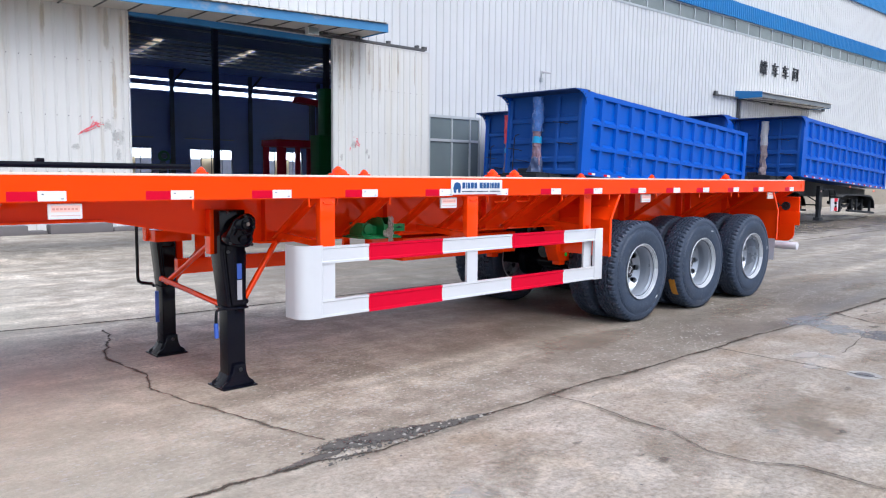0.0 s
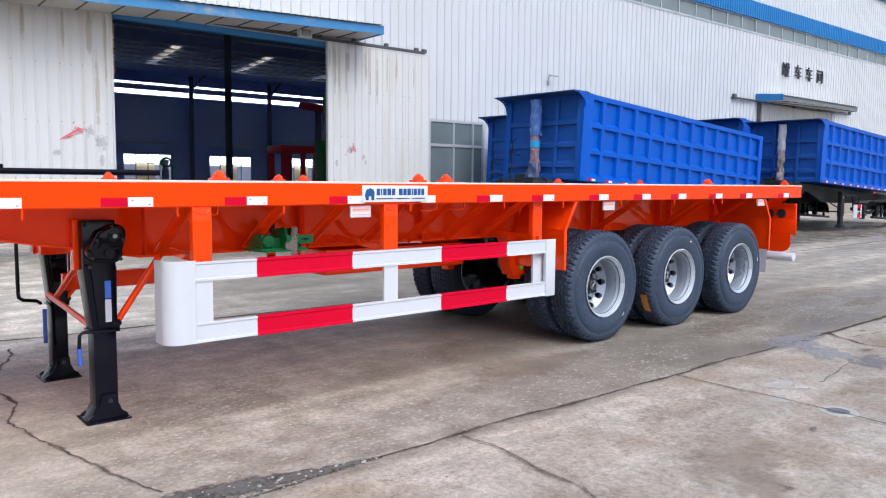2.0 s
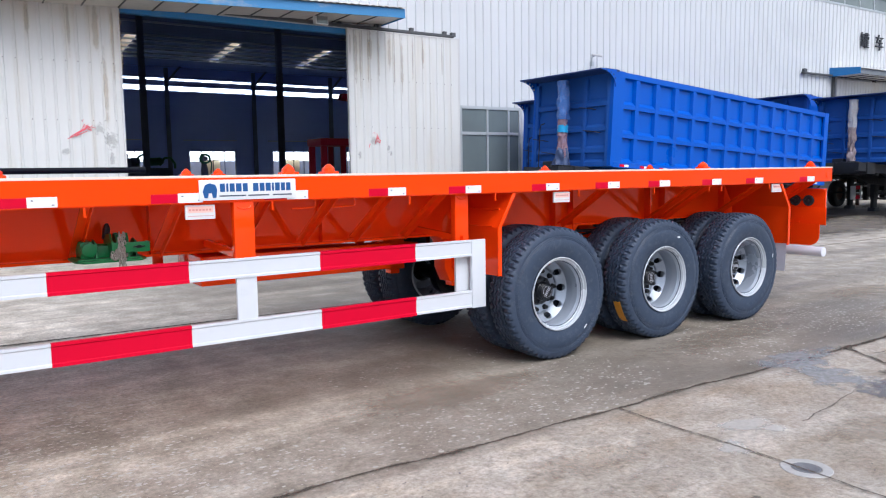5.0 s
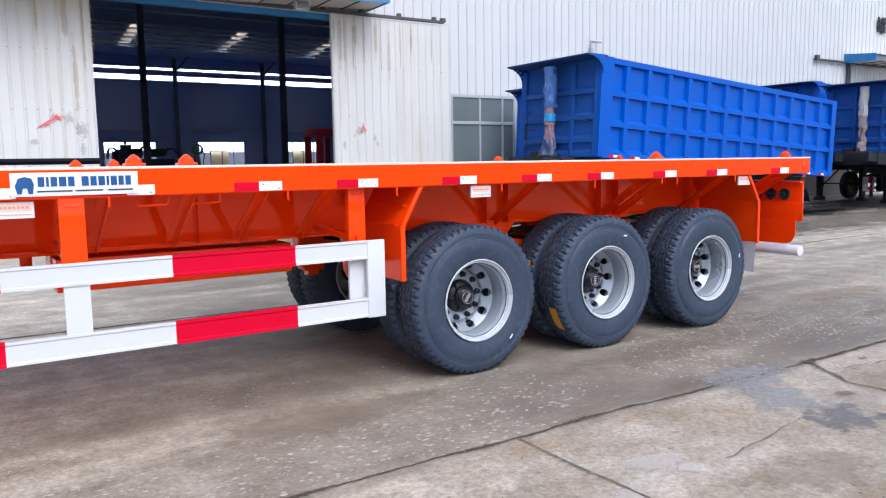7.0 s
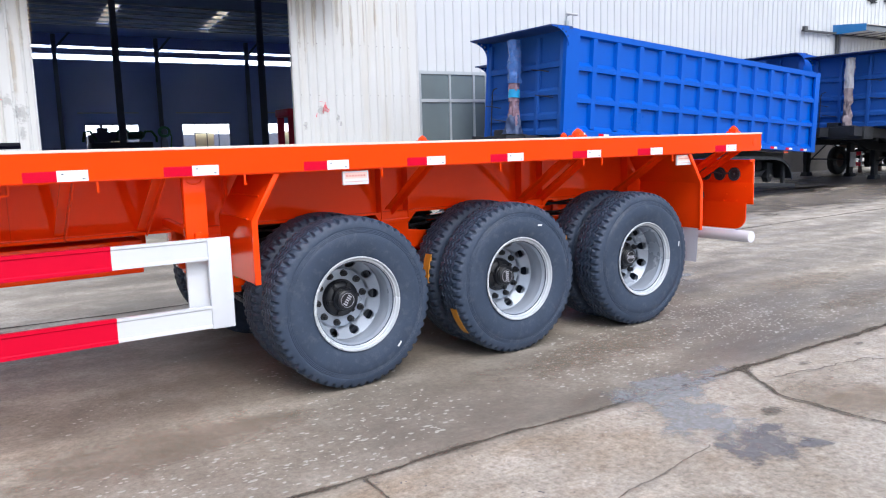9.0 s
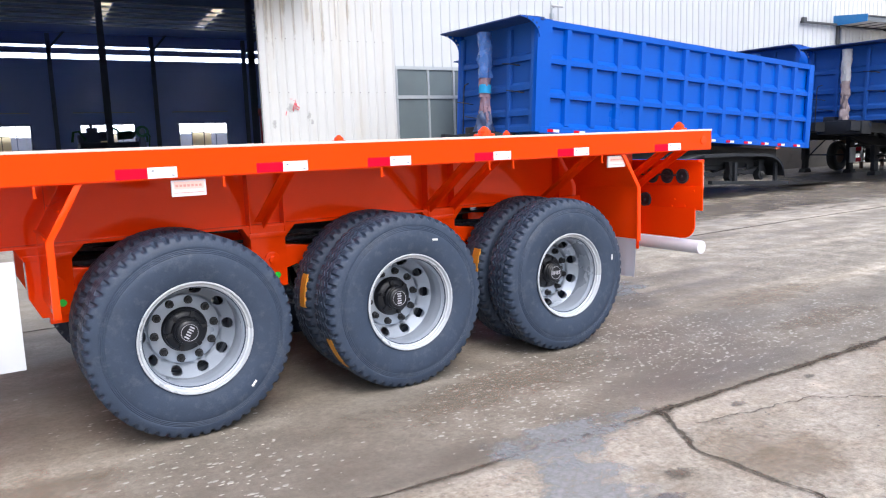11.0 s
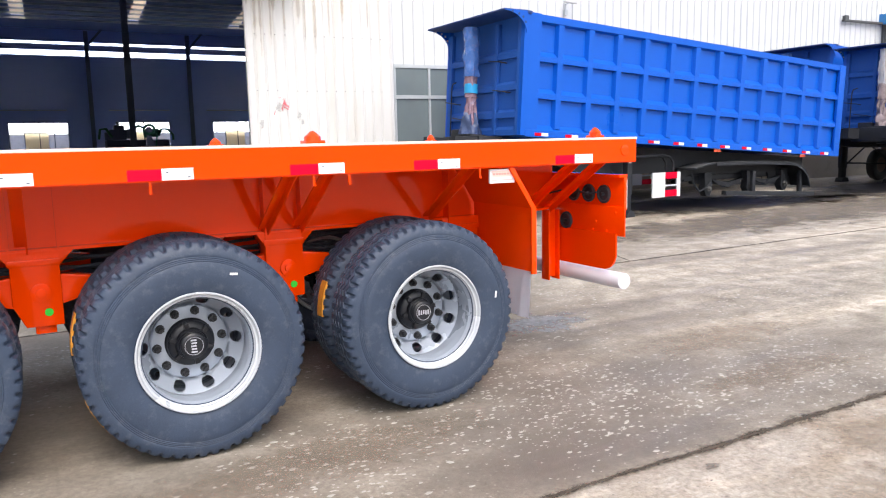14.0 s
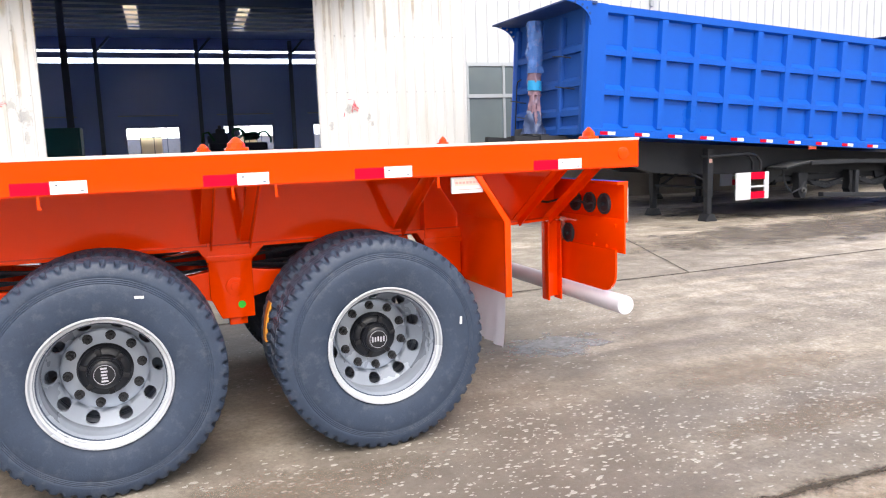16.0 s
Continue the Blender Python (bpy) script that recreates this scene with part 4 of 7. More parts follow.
# maker's plate: white sheet with a blue mark and blue bars
plate = tp("name_plate", bbox(4.625, 5.24, YN - 0.012, YN - 0.003, 1.437, 1.56, 0.003), TAPE_WHITE, "white sheet plate with a blue mark and bars of print")
bm = bmesh.new()
prism(bm, [(4.655, 1.452), (4.675, 1.452), (4.68, 1.48), (4.7, 1.48), (4.705, 1.452), (4.725, 1.452), (4.732, 1.5), (4.722, 1.53), (4.69, 1.54), (4.66, 1.53), (4.645, 1.49)], "y", YN - 0.015, YN - 0.011)
part("blue_mark", bm, PRINT_BLUE, plate, smooth=0)
bx = 4.75
for w in (0.03, 0.012, 0.03, 0.034, 0.03, 0, 0.034, 0.03, 0.032, 0.012, 0.03, 0.026, 0.028):
    if w:
        bm = bmesh.new()
        box(bm, bx, bx + w, YN - 0.015, YN - 0.011, 1.487, 1.537)
        part("blue_bar", bm, PRINT_BLUE, plate, smooth=0)
    bx += (w + 0.009) if w else 0.026
bm = bmesh.new()
for a, b_ in ((4.745, 4.91), (4.925, 5.06), (5.085, 5.21)):
    bm = bmesh.new()
    box(bm, a, b_, YN - 0.014, YN - 0.011, 1.458, 1.466)
    part("small_print", bm, PRINT_DARK, plate, smooth=0)

# side guard: orange posts, white frame with curved nose, red sleeves
GY = YN
for x0, x1, back in ((3.362, 3.488, 0.0), (4.837, 4.967, 0.0), (6.568, 6.692, 0.075)):
    p = tp("guard_post", bbox(x0, x1, GY + 0.012 + back, GY + 0.07 + back, 1.05, ZB + 0.004, 0.006), ORANGE, "orange guard post")
    bm = bmesh.new()
    pipe(bm, [(x, y + back, z) for x, y, z in ((x0 + 0.02, GY + 0.008, ZB - 0.02), (x0 + 0.03, GY + 0.005, ZB - 0.035), ((x0 + x1) / 2, GY + 0.005, ZB - 0.042), (x1 - 0.03, GY + 0.005, ZB - 0.035), (x1 - 0.02, GY + 0.008, ZB - 0.02))], 0.004, 6)
    part("weld_seam", bm, ORANGE, p)
    bm = bmesh.new()
    bar(bm, ((x0 + x1) / 2, GY + 0.05, 1.08), ((x0 + x1) / 2 - 0.03, 5.5, 1.125), 0.04, 0.045)
    part("brace", bm, ORANGE, p)
RAILS = ((0.952, 1.075), (0.56, 0.688))
bm = bmesh.new()
for z0, z1 in RAILS:
    prof = [(GY, z0), (GY, z0 + 0.014), (GY + 0.006, z0 + 0.02), (GY + 0.006, z1 - 0.02), (GY, z1 - 0.014), (GY, z1), (GY + 0.035, z1), (GY + 0.035, z0)]
    prism(bm, prof, "x", 3.36, 6.66)
for x0, x1, back in ((3.366, 3.485, 0.0), (4.837, 4.966, 0.0), (6.548, 6.68, 0.05)):
    box(bm, x0, x1, GY + 0.008 + back, GY + 0.03 + back, RAILS[1][1] - 0.01, RAILS[0][0] + 0.01)
guard = tp("side_guard", bm, WHITE_PAINT, "white guard frame with red sleeves")
bm = bmesh.new()
arc = [(3.365, GY - 0.003)]
for k in range(9):
    a = radians(90 * k / 8)
    arc.append((3.285 - 0.1 * math.sin(a), GY - 0.003 + 0.1 * (1 - math.cos(a))))
arc.append((3.185, GY + 0.2))
inner = [(x + 0.012, y + 0.012) for x, y in arc][::-1]
prism(bm, arc + inner, "z", 0.56, 1.085)
part("curved_nose", bm, WHITE_PAINT, guard)
part("end_plate", bbox(6.655, 6.785, GY - 0.003, GY + 0.03, 0.553, 1.075, 0.004), WHITE_PAINT, guard)
for z0, z1 in RAILS:
    for xa, xb in ((3.79, 4.546), (5.403, 6.15)):
        bm = bmesh.new()
        prof = [(GY - 0.003, z0 - 0.003), (GY - 0.003, z0 + 0.014), (GY + 0.003, z0 + 0.02), (GY + 0.003, z1 - 0.02), (GY - 0.003, z1 - 0.014), (GY - 0.003, z1 + 0.003), (GY + 0.03, z1 + 0.003), (GY + 0.03, z0 - 0.003)]
        prism(bm, prof, "x", xa, xb)
        part("red_sleeve", bm, RED_TAPE, guard, "red painted sleeve", 0)

# landing legs
for i, (lx, ly) in enumerate(((2.985, 5.45), (3.03, 6.77))):
    near = i == 0
    k = 1.0 if near else 0.82
    bm = bmesh.new()
    top = 1.325 if near else 1.1
    wide = 0.085 * k
    prism(bm, [(lx - 0.118 * k, top), (lx + wide, top), (lx + wide, 0.6), (lx - 0.07 * k, 0.6), (lx - 0.118 * k, 1.0)], "y", ly - 0.07, ly + 0.085)
    leg = tp("landing_leg", bevelled(bm, 0.008), BLACK, "glossy black landing leg with a flared foot")
    bm = bmesh.new()
    prism(bm, [(lx - 0.06 * k, top - 0.14), (lx + 0.05 * k, top - 0.14), (lx + 0.072 * k, 0.98), (lx + 0.06 * k, 0.62), (lx - 0.035 * k, 0.62), (lx - 0.075 * k, 1.0)], "y", ly - 0.088, ly - 0.066)
    part("pressed_panel", bevelled(bm, 0.009, 3), BLACK, leg)
    for xa, za, xb, zb in ((-0.088, 1.04, -0.05, 0.66), (0.078, 1.02, 0.074, 0.66)):
        bm = bmesh.new()
        rod(bm, (lx + xa * k, ly - 0.071, za), (lx + xb * k, ly - 0.071, zb), 0.009, 10, 0.007)
        part("pressed_rib", bm, BLACK, leg)
    part("inner_tube", bbox(lx - 0.068 * k, lx + 0.078 * k, ly - 0.066, ly + 0.07, 0.05, 0.6, 0.012), BLACK, leg)
    bm = bmesh.new()
    box(bm, lx - 0.085 * k, lx + 0.094 * k, ly - 0.09, ly + 0.094, 0.588, 0.606)
    part("collar", bevelled(bm, 0.006), BLACK, leg)
    bm = bmesh.new()
    box(bm, lx + 0.085 * k, lx + 0.112 * k, ly - 0.03, ly + 0.02, 0.585, 0.66)
    rod(bm, (lx + 0.1 * k, ly - 0.045, 0.635), (lx + 0.1 * k, ly + 0.03, 0.635), 0.02, 12)
    part("brace_ear", bevelled(bm, 0.004), BLACK, leg)
    # shoe: sole plate, folded cheeks round the tube, pin
    bm = bmesh.new()
    box(bm, lx - 0.14, lx + 0.14, ly - 0.13, ly + 0.13, 0.0, 0.012)
    part("sole_plate", bevelled(bm, 0.004), BLACK, leg)
    bm = bmesh.new()
    for y0, y1 in ((ly - 0.096, ly - 0.07), (ly + 0.075, ly + 0.1)):
        prism(bm, [(lx - 0.125, 0.012), (lx + 0.13, 0.012), (lx + 0.125, 0.035), (lx + 0.085, 0.065), (lx + 0.066, 0.115), (lx + 0.062, 0.175), (lx - 0.03, 0.175), (lx - 0.042, 0.115), (lx - 0.07, 0.06), (lx - 0.12, 0.03)], "y", y0, y1)
    prism(bm, [(lx - 0.125, 0.012), (lx + 0.13, 0.012), (lx + 0.1, 0.05), (lx + 0.08, 0.1), (lx - 0.07, 0.1), (lx - 0.09, 0.05)], "y", ly - 0.07, ly + 0.075)
    part("foot", bevelled(bm, 0.005), BLACK, leg)
    bm = bmesh.new()
    rod(bm, (lx + 0.016, ly - 0.108, 0.135), (lx + 0.016, ly - 0.09, 0.135), 0.014, 12)
    part("foot_pin", bm, NUT, leg)
    part("mount", bbox(lx - 0.15, lx - 0.115, ly + 0.02, ly + 0.1, 1.0, 1.33, 0.005), ORANGE, leg)
    if near:
        g = bmesh.new()
        out = []
        for cx, cz, r, a0, a1 in ((2.93, 1.125, 0.062, 140, 270), (3.03, 1.11, 0.06, 265, 380), (3.045, 1.235, 0.068, -10, 100), (2.975, 1.215, 0.055, 100, 165)):
            for k in range(6):
                a = radians(a0 + (a1 - a0) * k / 5)
                out.append((cx + r * math.cos(a), cz + r * math.sin(a)))
        prism(g, out, "y", ly - 0.16, ly - 0.08)
        part("gearbox", bevelled(g, 0.015), BLACK, leg, "rounded black gearbox cover")
        for cx, cz in ((2.9, 1.09), (3.07, 1.075), (3.09, 1.2), (3.02, 1.285), (2.93, 1.2), (2.885, 1.31), (2.885, 1.03)):
            g = bmesh.new()
            rod(g, (cx, ly - 0.175, cz), (cx, ly - 0.15, cz), 0.011, 6)
            part("bolt", g, NUT, leg)
        g = bmesh.new()
        rod(g, (3.0, ly - 0.18, 1.115), (3.0, ly - 0.15, 1.115), 0.03, 12)
        part("shaft_cap", g, BLACK, leg)
        g = bmesh.new()
        rod(g, (3.035, ly - 0.175, 1.225), (3.035, ly - 0.15, 1.225), 0.04, 16)
        part("shaft_cap", bevelled(g, 0.004), BLACK, leg)
        g = bmesh.new()
        rim_line = [(2.99 + (x - 2.99) * 0.82, ly - 0.162, 1.17 + (z - 1.17) * 0.86) for x, z in out]
        pipe(g, rim_line + rim_line[:1], 0.006, 6)
        part("cover_bead", g, BLACK, leg)
        g = bmesh.new()
        rod(g, (3.035, ly - 0.185, 1.225), (3.035, ly - 0.172, 1.225), 0.014, 10)
        part("shaft_end", g, CHAIN, leg, "bare steel shaft end")
        g = bmesh.new()
        pipe(g, [(2.935, ly - 0.166, 1.15), (2.96, ly - 0.17, 1.185), (3.0, ly - 0.17, 1.18), (3.02, ly - 0.168, 1.15), (3.06, ly - 0.168, 1.16)], 0.008, 6)
        part("casting_ridge", g, BLACK, leg)
        g = bmesh.new()
        box(g, lx + 0.004, lx + 0.042, ly - 0.0915, ly - 0.0885, 0.815, 0.93)
        part("blue_sticker", g, BLUE_LABEL, leg, "blue and white sticker", 0)
        g = bmesh.new()
        box(g, lx + 0.004, lx + 0.042, ly - 0.0915, ly - 0.0885, 0.66, 0.808)
        part("grey_sticker", g, GREY_LABEL, leg, "grey printed sticker", 0)
        g = bmesh.new()
        pipe(g, [(lx - 0.06, ly - 0.05, 0.6), (lx - 0.13, ly - 0.06, 0.6), (lx - 0.15, ly - 0.06, 0.585), (lx - 0.155, ly - 0.06, 0.5)], 0.012)
        part("crank_arm", g, BLACK, leg)
        g = bmesh.new()
        rod(g, (lx - 0.155, ly - 0.06, 0.5), (lx - 0.15, ly - 0.06, 0.39), 0.016)
        part("crank_grip", g, BLUE_LABEL, leg, "blue plastic grip")
    else:
        g = bmesh.new()
        rod(g, (lx - 0.1, ly - 0.06, 0.57), (lx - 0.1, ly - 0.06, 0.3), 0.016)
        part("crank_grip", g, BLUE_LABEL, leg, "blue plastic grip")
        g = bmesh.new()
        box(g, lx - 0.125, lx + 0.2, ly - 0.12, ly + 0.12, 1.0, 1.1)
        box(g, lx + 0.1, lx + 0.16, ly - 0.02, ly + 0.1, 0.72, 1.0)
        part("mount_plate", bevelled(g, 0.006), ORANGE, leg)
        g = bmesh.new()
        pipe(g, [(2.73, 6.6, 1.27), (2.73, 6.6, 0.72), (2.735, 6.6, 0.69), (2.76, 6.6, 0.67), (2.86, 6.64, 0.65), (2.9, 6.7, 0.62)], 0.014)
        part("crank_rod", g, BLACK, leg, "bent black crank rod")


def brace_rod(a, b_, r=0.022):
    g = bmesh.new()
    rod(g, a, b_, r, 12)
    for p in (a, b_):
        bmesh.ops.create_icosphere(g, subdivisions=1, radius=r * 1.35, matrix=Matrix.Translation(p))
    tp("brace_rod", g, ORANGE)


brace_rod((3.06, 5.45, 0.6), (3.42, 5.52, 1.08))
brace_rod((2.96, 5.55, 0.6), (2.96, 6.66, 0.68))
brace_rod((2.98, 6.6, 0.66), (2.95, 5.62, 1.1))
brace_rod((3.06, 6.75, 0.6), (3.42, 6.6, 1.08))
# long lower rail on the far side and the carrier frame between the beams
tp("carrier_rail", bbox(3.0, 6.75, 6.42, 6.5, 0.74, 0.87, 0.008), ORANGE)
for x in (3.2, 4.75, 6.6):
    tp("carrier_hanger", bbox(x, x + 0.08, 6.5, 6.53, 0.74, 1.1, 0.004), ORANGE)
tp("carrier_box", bbox(4.9, 6.5, 5.75, 6.35, 0.78, 1.0, 0.012), ORANGE)

# green brake valve with its chain, on the near beam
bm = bmesh.new()
box(bm, 4.03, 4.1, 5.22, 5.4, 1.09, 1.2)
box(bm, 4.1, 4.33, 5.24, 5.42, 1.09, 1.17)
rod(bm, (4.075, 5.19, 1.15), (4.075, 5.24, 1.15), 0.045, 16)
valve = tp("brake_winch", bevelled(bm, 0.008), GREEN_PAINT, "green hand winch with a steel chain")
bm = bmesh.new()
prism(bm, [(3.99, 5.2), (4.03, 5.12), (4.36, 5.12), (4.4, 5.2), (4.4, 5.44), (3.99, 5.44)], "z", 1.075, 1.088)
box(bm, 4.0, 4.36, 5.16, 5.4, 1.088, 1.098)
part("mount_plate", bevelled(bm, 0.003), GREEN_PAINT, valve)
bm = bmesh.new()
box(bm, 4.19, 4.41, 5.135, 5.15, 1.128, 1.19)
box(bm, 4.2, 4.215, 5.15, 5.3, 1.11, 1.19)
box(bm, 4.395, 4.41, 5.15, 5.2, 1.128, 1.19)
part("front_bar", bevelled(bm, 0.003), GREEN_PAINT, valve)
bm = bmesh.new()
box(bm, 4.31, 4.38, 5.131, 5.137, 1.157, 1.165)
box(bm, 4.33, 4.36, 5.131, 5.137, 1.152, 1.17)
part("slot", bm, HUB, valve, "dark slot", 0)
bm = bmesh.new()
prism(bm, [(5.14, 1.09), (5.4, 1.09), (5.38, 1.19), (5.3, 1.235), (5.2, 1.245), (5.15, 1.2)], "x", 4.19, 4.2)
prism(bm, [(5.16, 1.09), (5.4, 1.09), (5.38, 1.19), (5.3, 1.235), (5.2, 1.245), (5.17, 1.2)], "x", 4.285, 4.295)
for gx in (4.11, 4.34):
    prism(bm, [(5.2, 1.09), (5.4, 1.09), (5.4, 1.15), (5.3, 1.205), (5.22, 1.19)], "x", gx, gx + 0.01)
part("cheek_plate", bm, GREEN_PAINT, valve, smooth=0)
bm = bmesh.new()
rod(bm, (4.11, 5.28, 1.16), (4.36, 5.28, 1.16), 0.018, 12)
for k in range(14):
    a = k * math.tau / 14
    box(bm, 4.232, 4.252, 5.28 + 0.055 * math.cos(a) - 0.009, 5.28 + 0.055 * math.cos(a) + 0.009, 1.18 + 0.055 * math.sin(a) - 0.009, 1.18 + 0.055 * math.sin(a) + 0.009)
rod(bm, (4.232, 5.28, 1.18), (4.252, 5.28, 1.18), 0.052, 20)
part("chain_wheel", bm, GREEN_PAINT, valve)
bm = bmesh.new()
rod(bm, (4.2, 5.38, 1.2), (4.215, 5.4, 1.26), 0.02, 10, 0.024)
rod(bm, (4.215, 5.4, 1.26), (4.218, 5.404, 1.295), 0.024, 10, 0.01)
part("knob", bm, BLACK_RUBBER, valve)
bm = bmesh.new()
def link(at, turn):
    m = Matrix.Translation(at) @ pose(0, 0, 0, *turn)
    pipe(bm, [m @ Vector((0.014 * math.cos(a), 0.009 * math.sin(a), 0)) for a in [j * math.tau / 8 for j in range(9)]], 0.004, 5)
for run in range(2):
    for k in range(16):
        z = 1.242 - 0.0125 * k
        link((4.232 + 0.018 * run + 0.006 * math.sin(k * 1.7 + run), 5.118 - 0.004 * run + 0.006 * math.cos(k * 2.1 + run), z), (90 * ((k + run) % 2), 90, 25 * k + 40 * run))
for k in range(26):       # the rest lies in a heap on the plate
    a = k * 2.4
    r = 0.006 * math.sqrt(k)
    link((4.225 + 1.5 * r * math.cos(a), 5.125 + 0.5 * r * math.sin(a), 1.098 + 0.014 * (k % 4)), (37 * k, 61 * k, 23 * k))
part("chain", bm, CHAIN, valve, "bright steel chain")
# transverse splash plates before the first and behind the last wheel
def splash(xs, z_mid, top, bottom, bend, y1, name="splash_plate"):
    """A plate across the wheels: upright below, leaning above; a folded edge towards the side."""
    bm = bmesh.new()
    prism(bm, [(xs, bottom), (xs, z_mid), (xs + bend, top), (xs + bend + 0.006, top), (xs + 0.006, z_mid), (xs + 0.006, bottom)], "y", YN + 0.03, y1)
    p = tp(name, bm, ORANGE, "orange folded splash plate", 0)
    bm = bmesh.new()
    d = 0.036 if bend > 0 else -0.036
    prism(bm, [(xs - 0.012, bottom), (xs - 0.012, z_mid), (xs + bend - 0.012, top), (xs + bend + 0.024, top), (xs + 0.024, z_mid), (xs + 0.024, bottom)], "y", YN + 0.012, YN + 0.03)
    part("folded_edge", bevelled(bm, 0.003), ORANGE, p)
    return p


p1 = splash(6.935, 1.15, 1.415, 0.77, 0.15, 5.48)
bm = bmesh.new()
pipe(bm, [(6.925, 4.9, 1.16), (6.925, 5.42, 1.16)], 0.006, 6)
pipe(bm, [(7.0, 4.9, 1.29), (7.0, 5.42, 1.29)], 0.006, 6)
part("pressed_seam", bm, ORANGE, p1)
splash(10.985, 1.16, 1.415, 0.745, -0.165, 5.52)
bm = bmesh.new()
cols, rows_ = 16, 7
vs = []
for j in range(rows_ + 1):
    for i in range(cols + 1):
        y, z = YN + 0.03 + i * 0.62 / cols, 0.76 - j * 0.3 / rows_
        vs.append(bm.verts.new((10.975 + 0.012 * math.sin(i * 1.9) * j / rows_ - 0.02 * (j / rows_) ** 2, y, z)))
for j in range(rows_):
    for i in range(cols):
        a = j * (cols + 1) + i
        bm.faces.new((vs[a], vs[a + 1], vs[a + cols + 2], vs[a + cols + 1]))
bmesh.ops.solidify(bm, geom=bm.faces, thickness=0.005)
tp("mud_flap", bm, FLAP, "milky plastic-wrapped mud flap")

# tail: stepped orange light panel, rubber lamp cups, bumper tube
panel = tp("tail_panel", bbox(11.745, 11.77, 4.835, 7.285, 1.1, 1.33, 0.004), ORANGE, "orange rear light panel")
bm = bmesh.new()
box(bm, 11.7, 11.77, 4.835, 7.285, 1.32, 1.34)
part("top_fold", bm, ORANGE, panel)
for y0, y1 in ((4.815, 5.62), (6.5, 7.305)):
    bm = bmesh.new()
    box(bm, 11.73, 11.742, y0, y1, 0.92, 1.12)
    part("lower_panel", bevelled(bm, 0.004), ORANGE, panel)
bm = bmesh.new()
c = [(5.62, 0.935), (5.62, 0.68), (5.0, 0.68)]
for k in range(7):
    a = radians(-90 - 90 * k / 6)
    c.append((5.0 + 0.12 * math.cos(a), 0.8 + 0.12 * math.sin(a)))
c += [(4.88, 0.935)]
prism(bm, c, "x", 11.715, 11.727)
part("corner_panel", bm, ORANGE, panel)
bm = bmesh.new()
box(bm, 11.771, 11.775, 4.838, 4.875, 1.11, 1.3)
part("white_tape", bm, TAPE_WHITE, panel, smooth=0)
for y, z in ((5.1, 1.005), (5.13, 0.945), (4.99, 0.95), (4.9, 1.08)):
    bm = bmesh.new()
    rod(bm, (11.722, y, z), (11.732, y, z), 0.009, 8)
    part("bolt", bm, ORANGE, panel)
for y, z in ((5.355, 1.2), (5.19, 1.2), (5.03, 1.2), (5.42, 0.99)):
    bm = bmesh.new()
    lathe(bm, [(-0.008, 0.0), (-0.009, 0.044), (-0.016, 0.05), (-0.018, 0.058), (-0.012, 0.063), (0.002, 0.064)], 32)
    seat = Matrix.Translation((11.744 if z > 1.1 else 11.729, y, z)) @ pose(0, 0, 0, 0, 0, -90)
    bmesh.ops.transform(bm, matrix=seat, verts=bm.verts)
    cup = part("lamp_cup", bm, BLACK_RUBBER, panel, "black rubber tail lamp cup")
    bm = bmesh.new()
    rod(bm, (0, -0.006, 0), (0, -0.03, 0), 0.012, 10)
    bmesh.ops.transform(bm, matrix=seat, verts=bm.verts)
    part("plug", bm, BLACK_RUBBER, cup)
bm = bmesh.new()
pipe(bm, [(11.68, 5.04, 1.215), (11.66, 5.1, 1.2), (11.66, 5.2, 1.215), (11.66, 5.3, 1.2), (11.66, 5.4, 1.215), (11.62, 5.5, 1.19), (11.55, 5.6, 1.2)], 0.008, 6)
part("wiring", bm, BLACK_RUBBER, panel)
for y0 in (5.48, 6.56):
    bm = bmesh.new()
    box(bm, 11.6, 11.612, y0 - 0.01, y0 + 0.08, 0.54, BZ)
    box(bm, 11.612, 11.69, y0 + 0.03, y0 + 0.042, 0.56, BZ)
    box(bm, 11.69, 11.702, y0 - 0.01, y0 + 0.08, 0.54, BZ)
    tp("bumper_post", bevelled(bm, 0.005), ORANGE)
bm = bmesh.new()
rod(bm, (11.76, 4.84, 0.61), (11.76, 7.28, 0.61), 0.056, 28)
tp("bumper_tube", bevelled(bm, 0.006), FLAP, "white wrapped rear bumper tube")

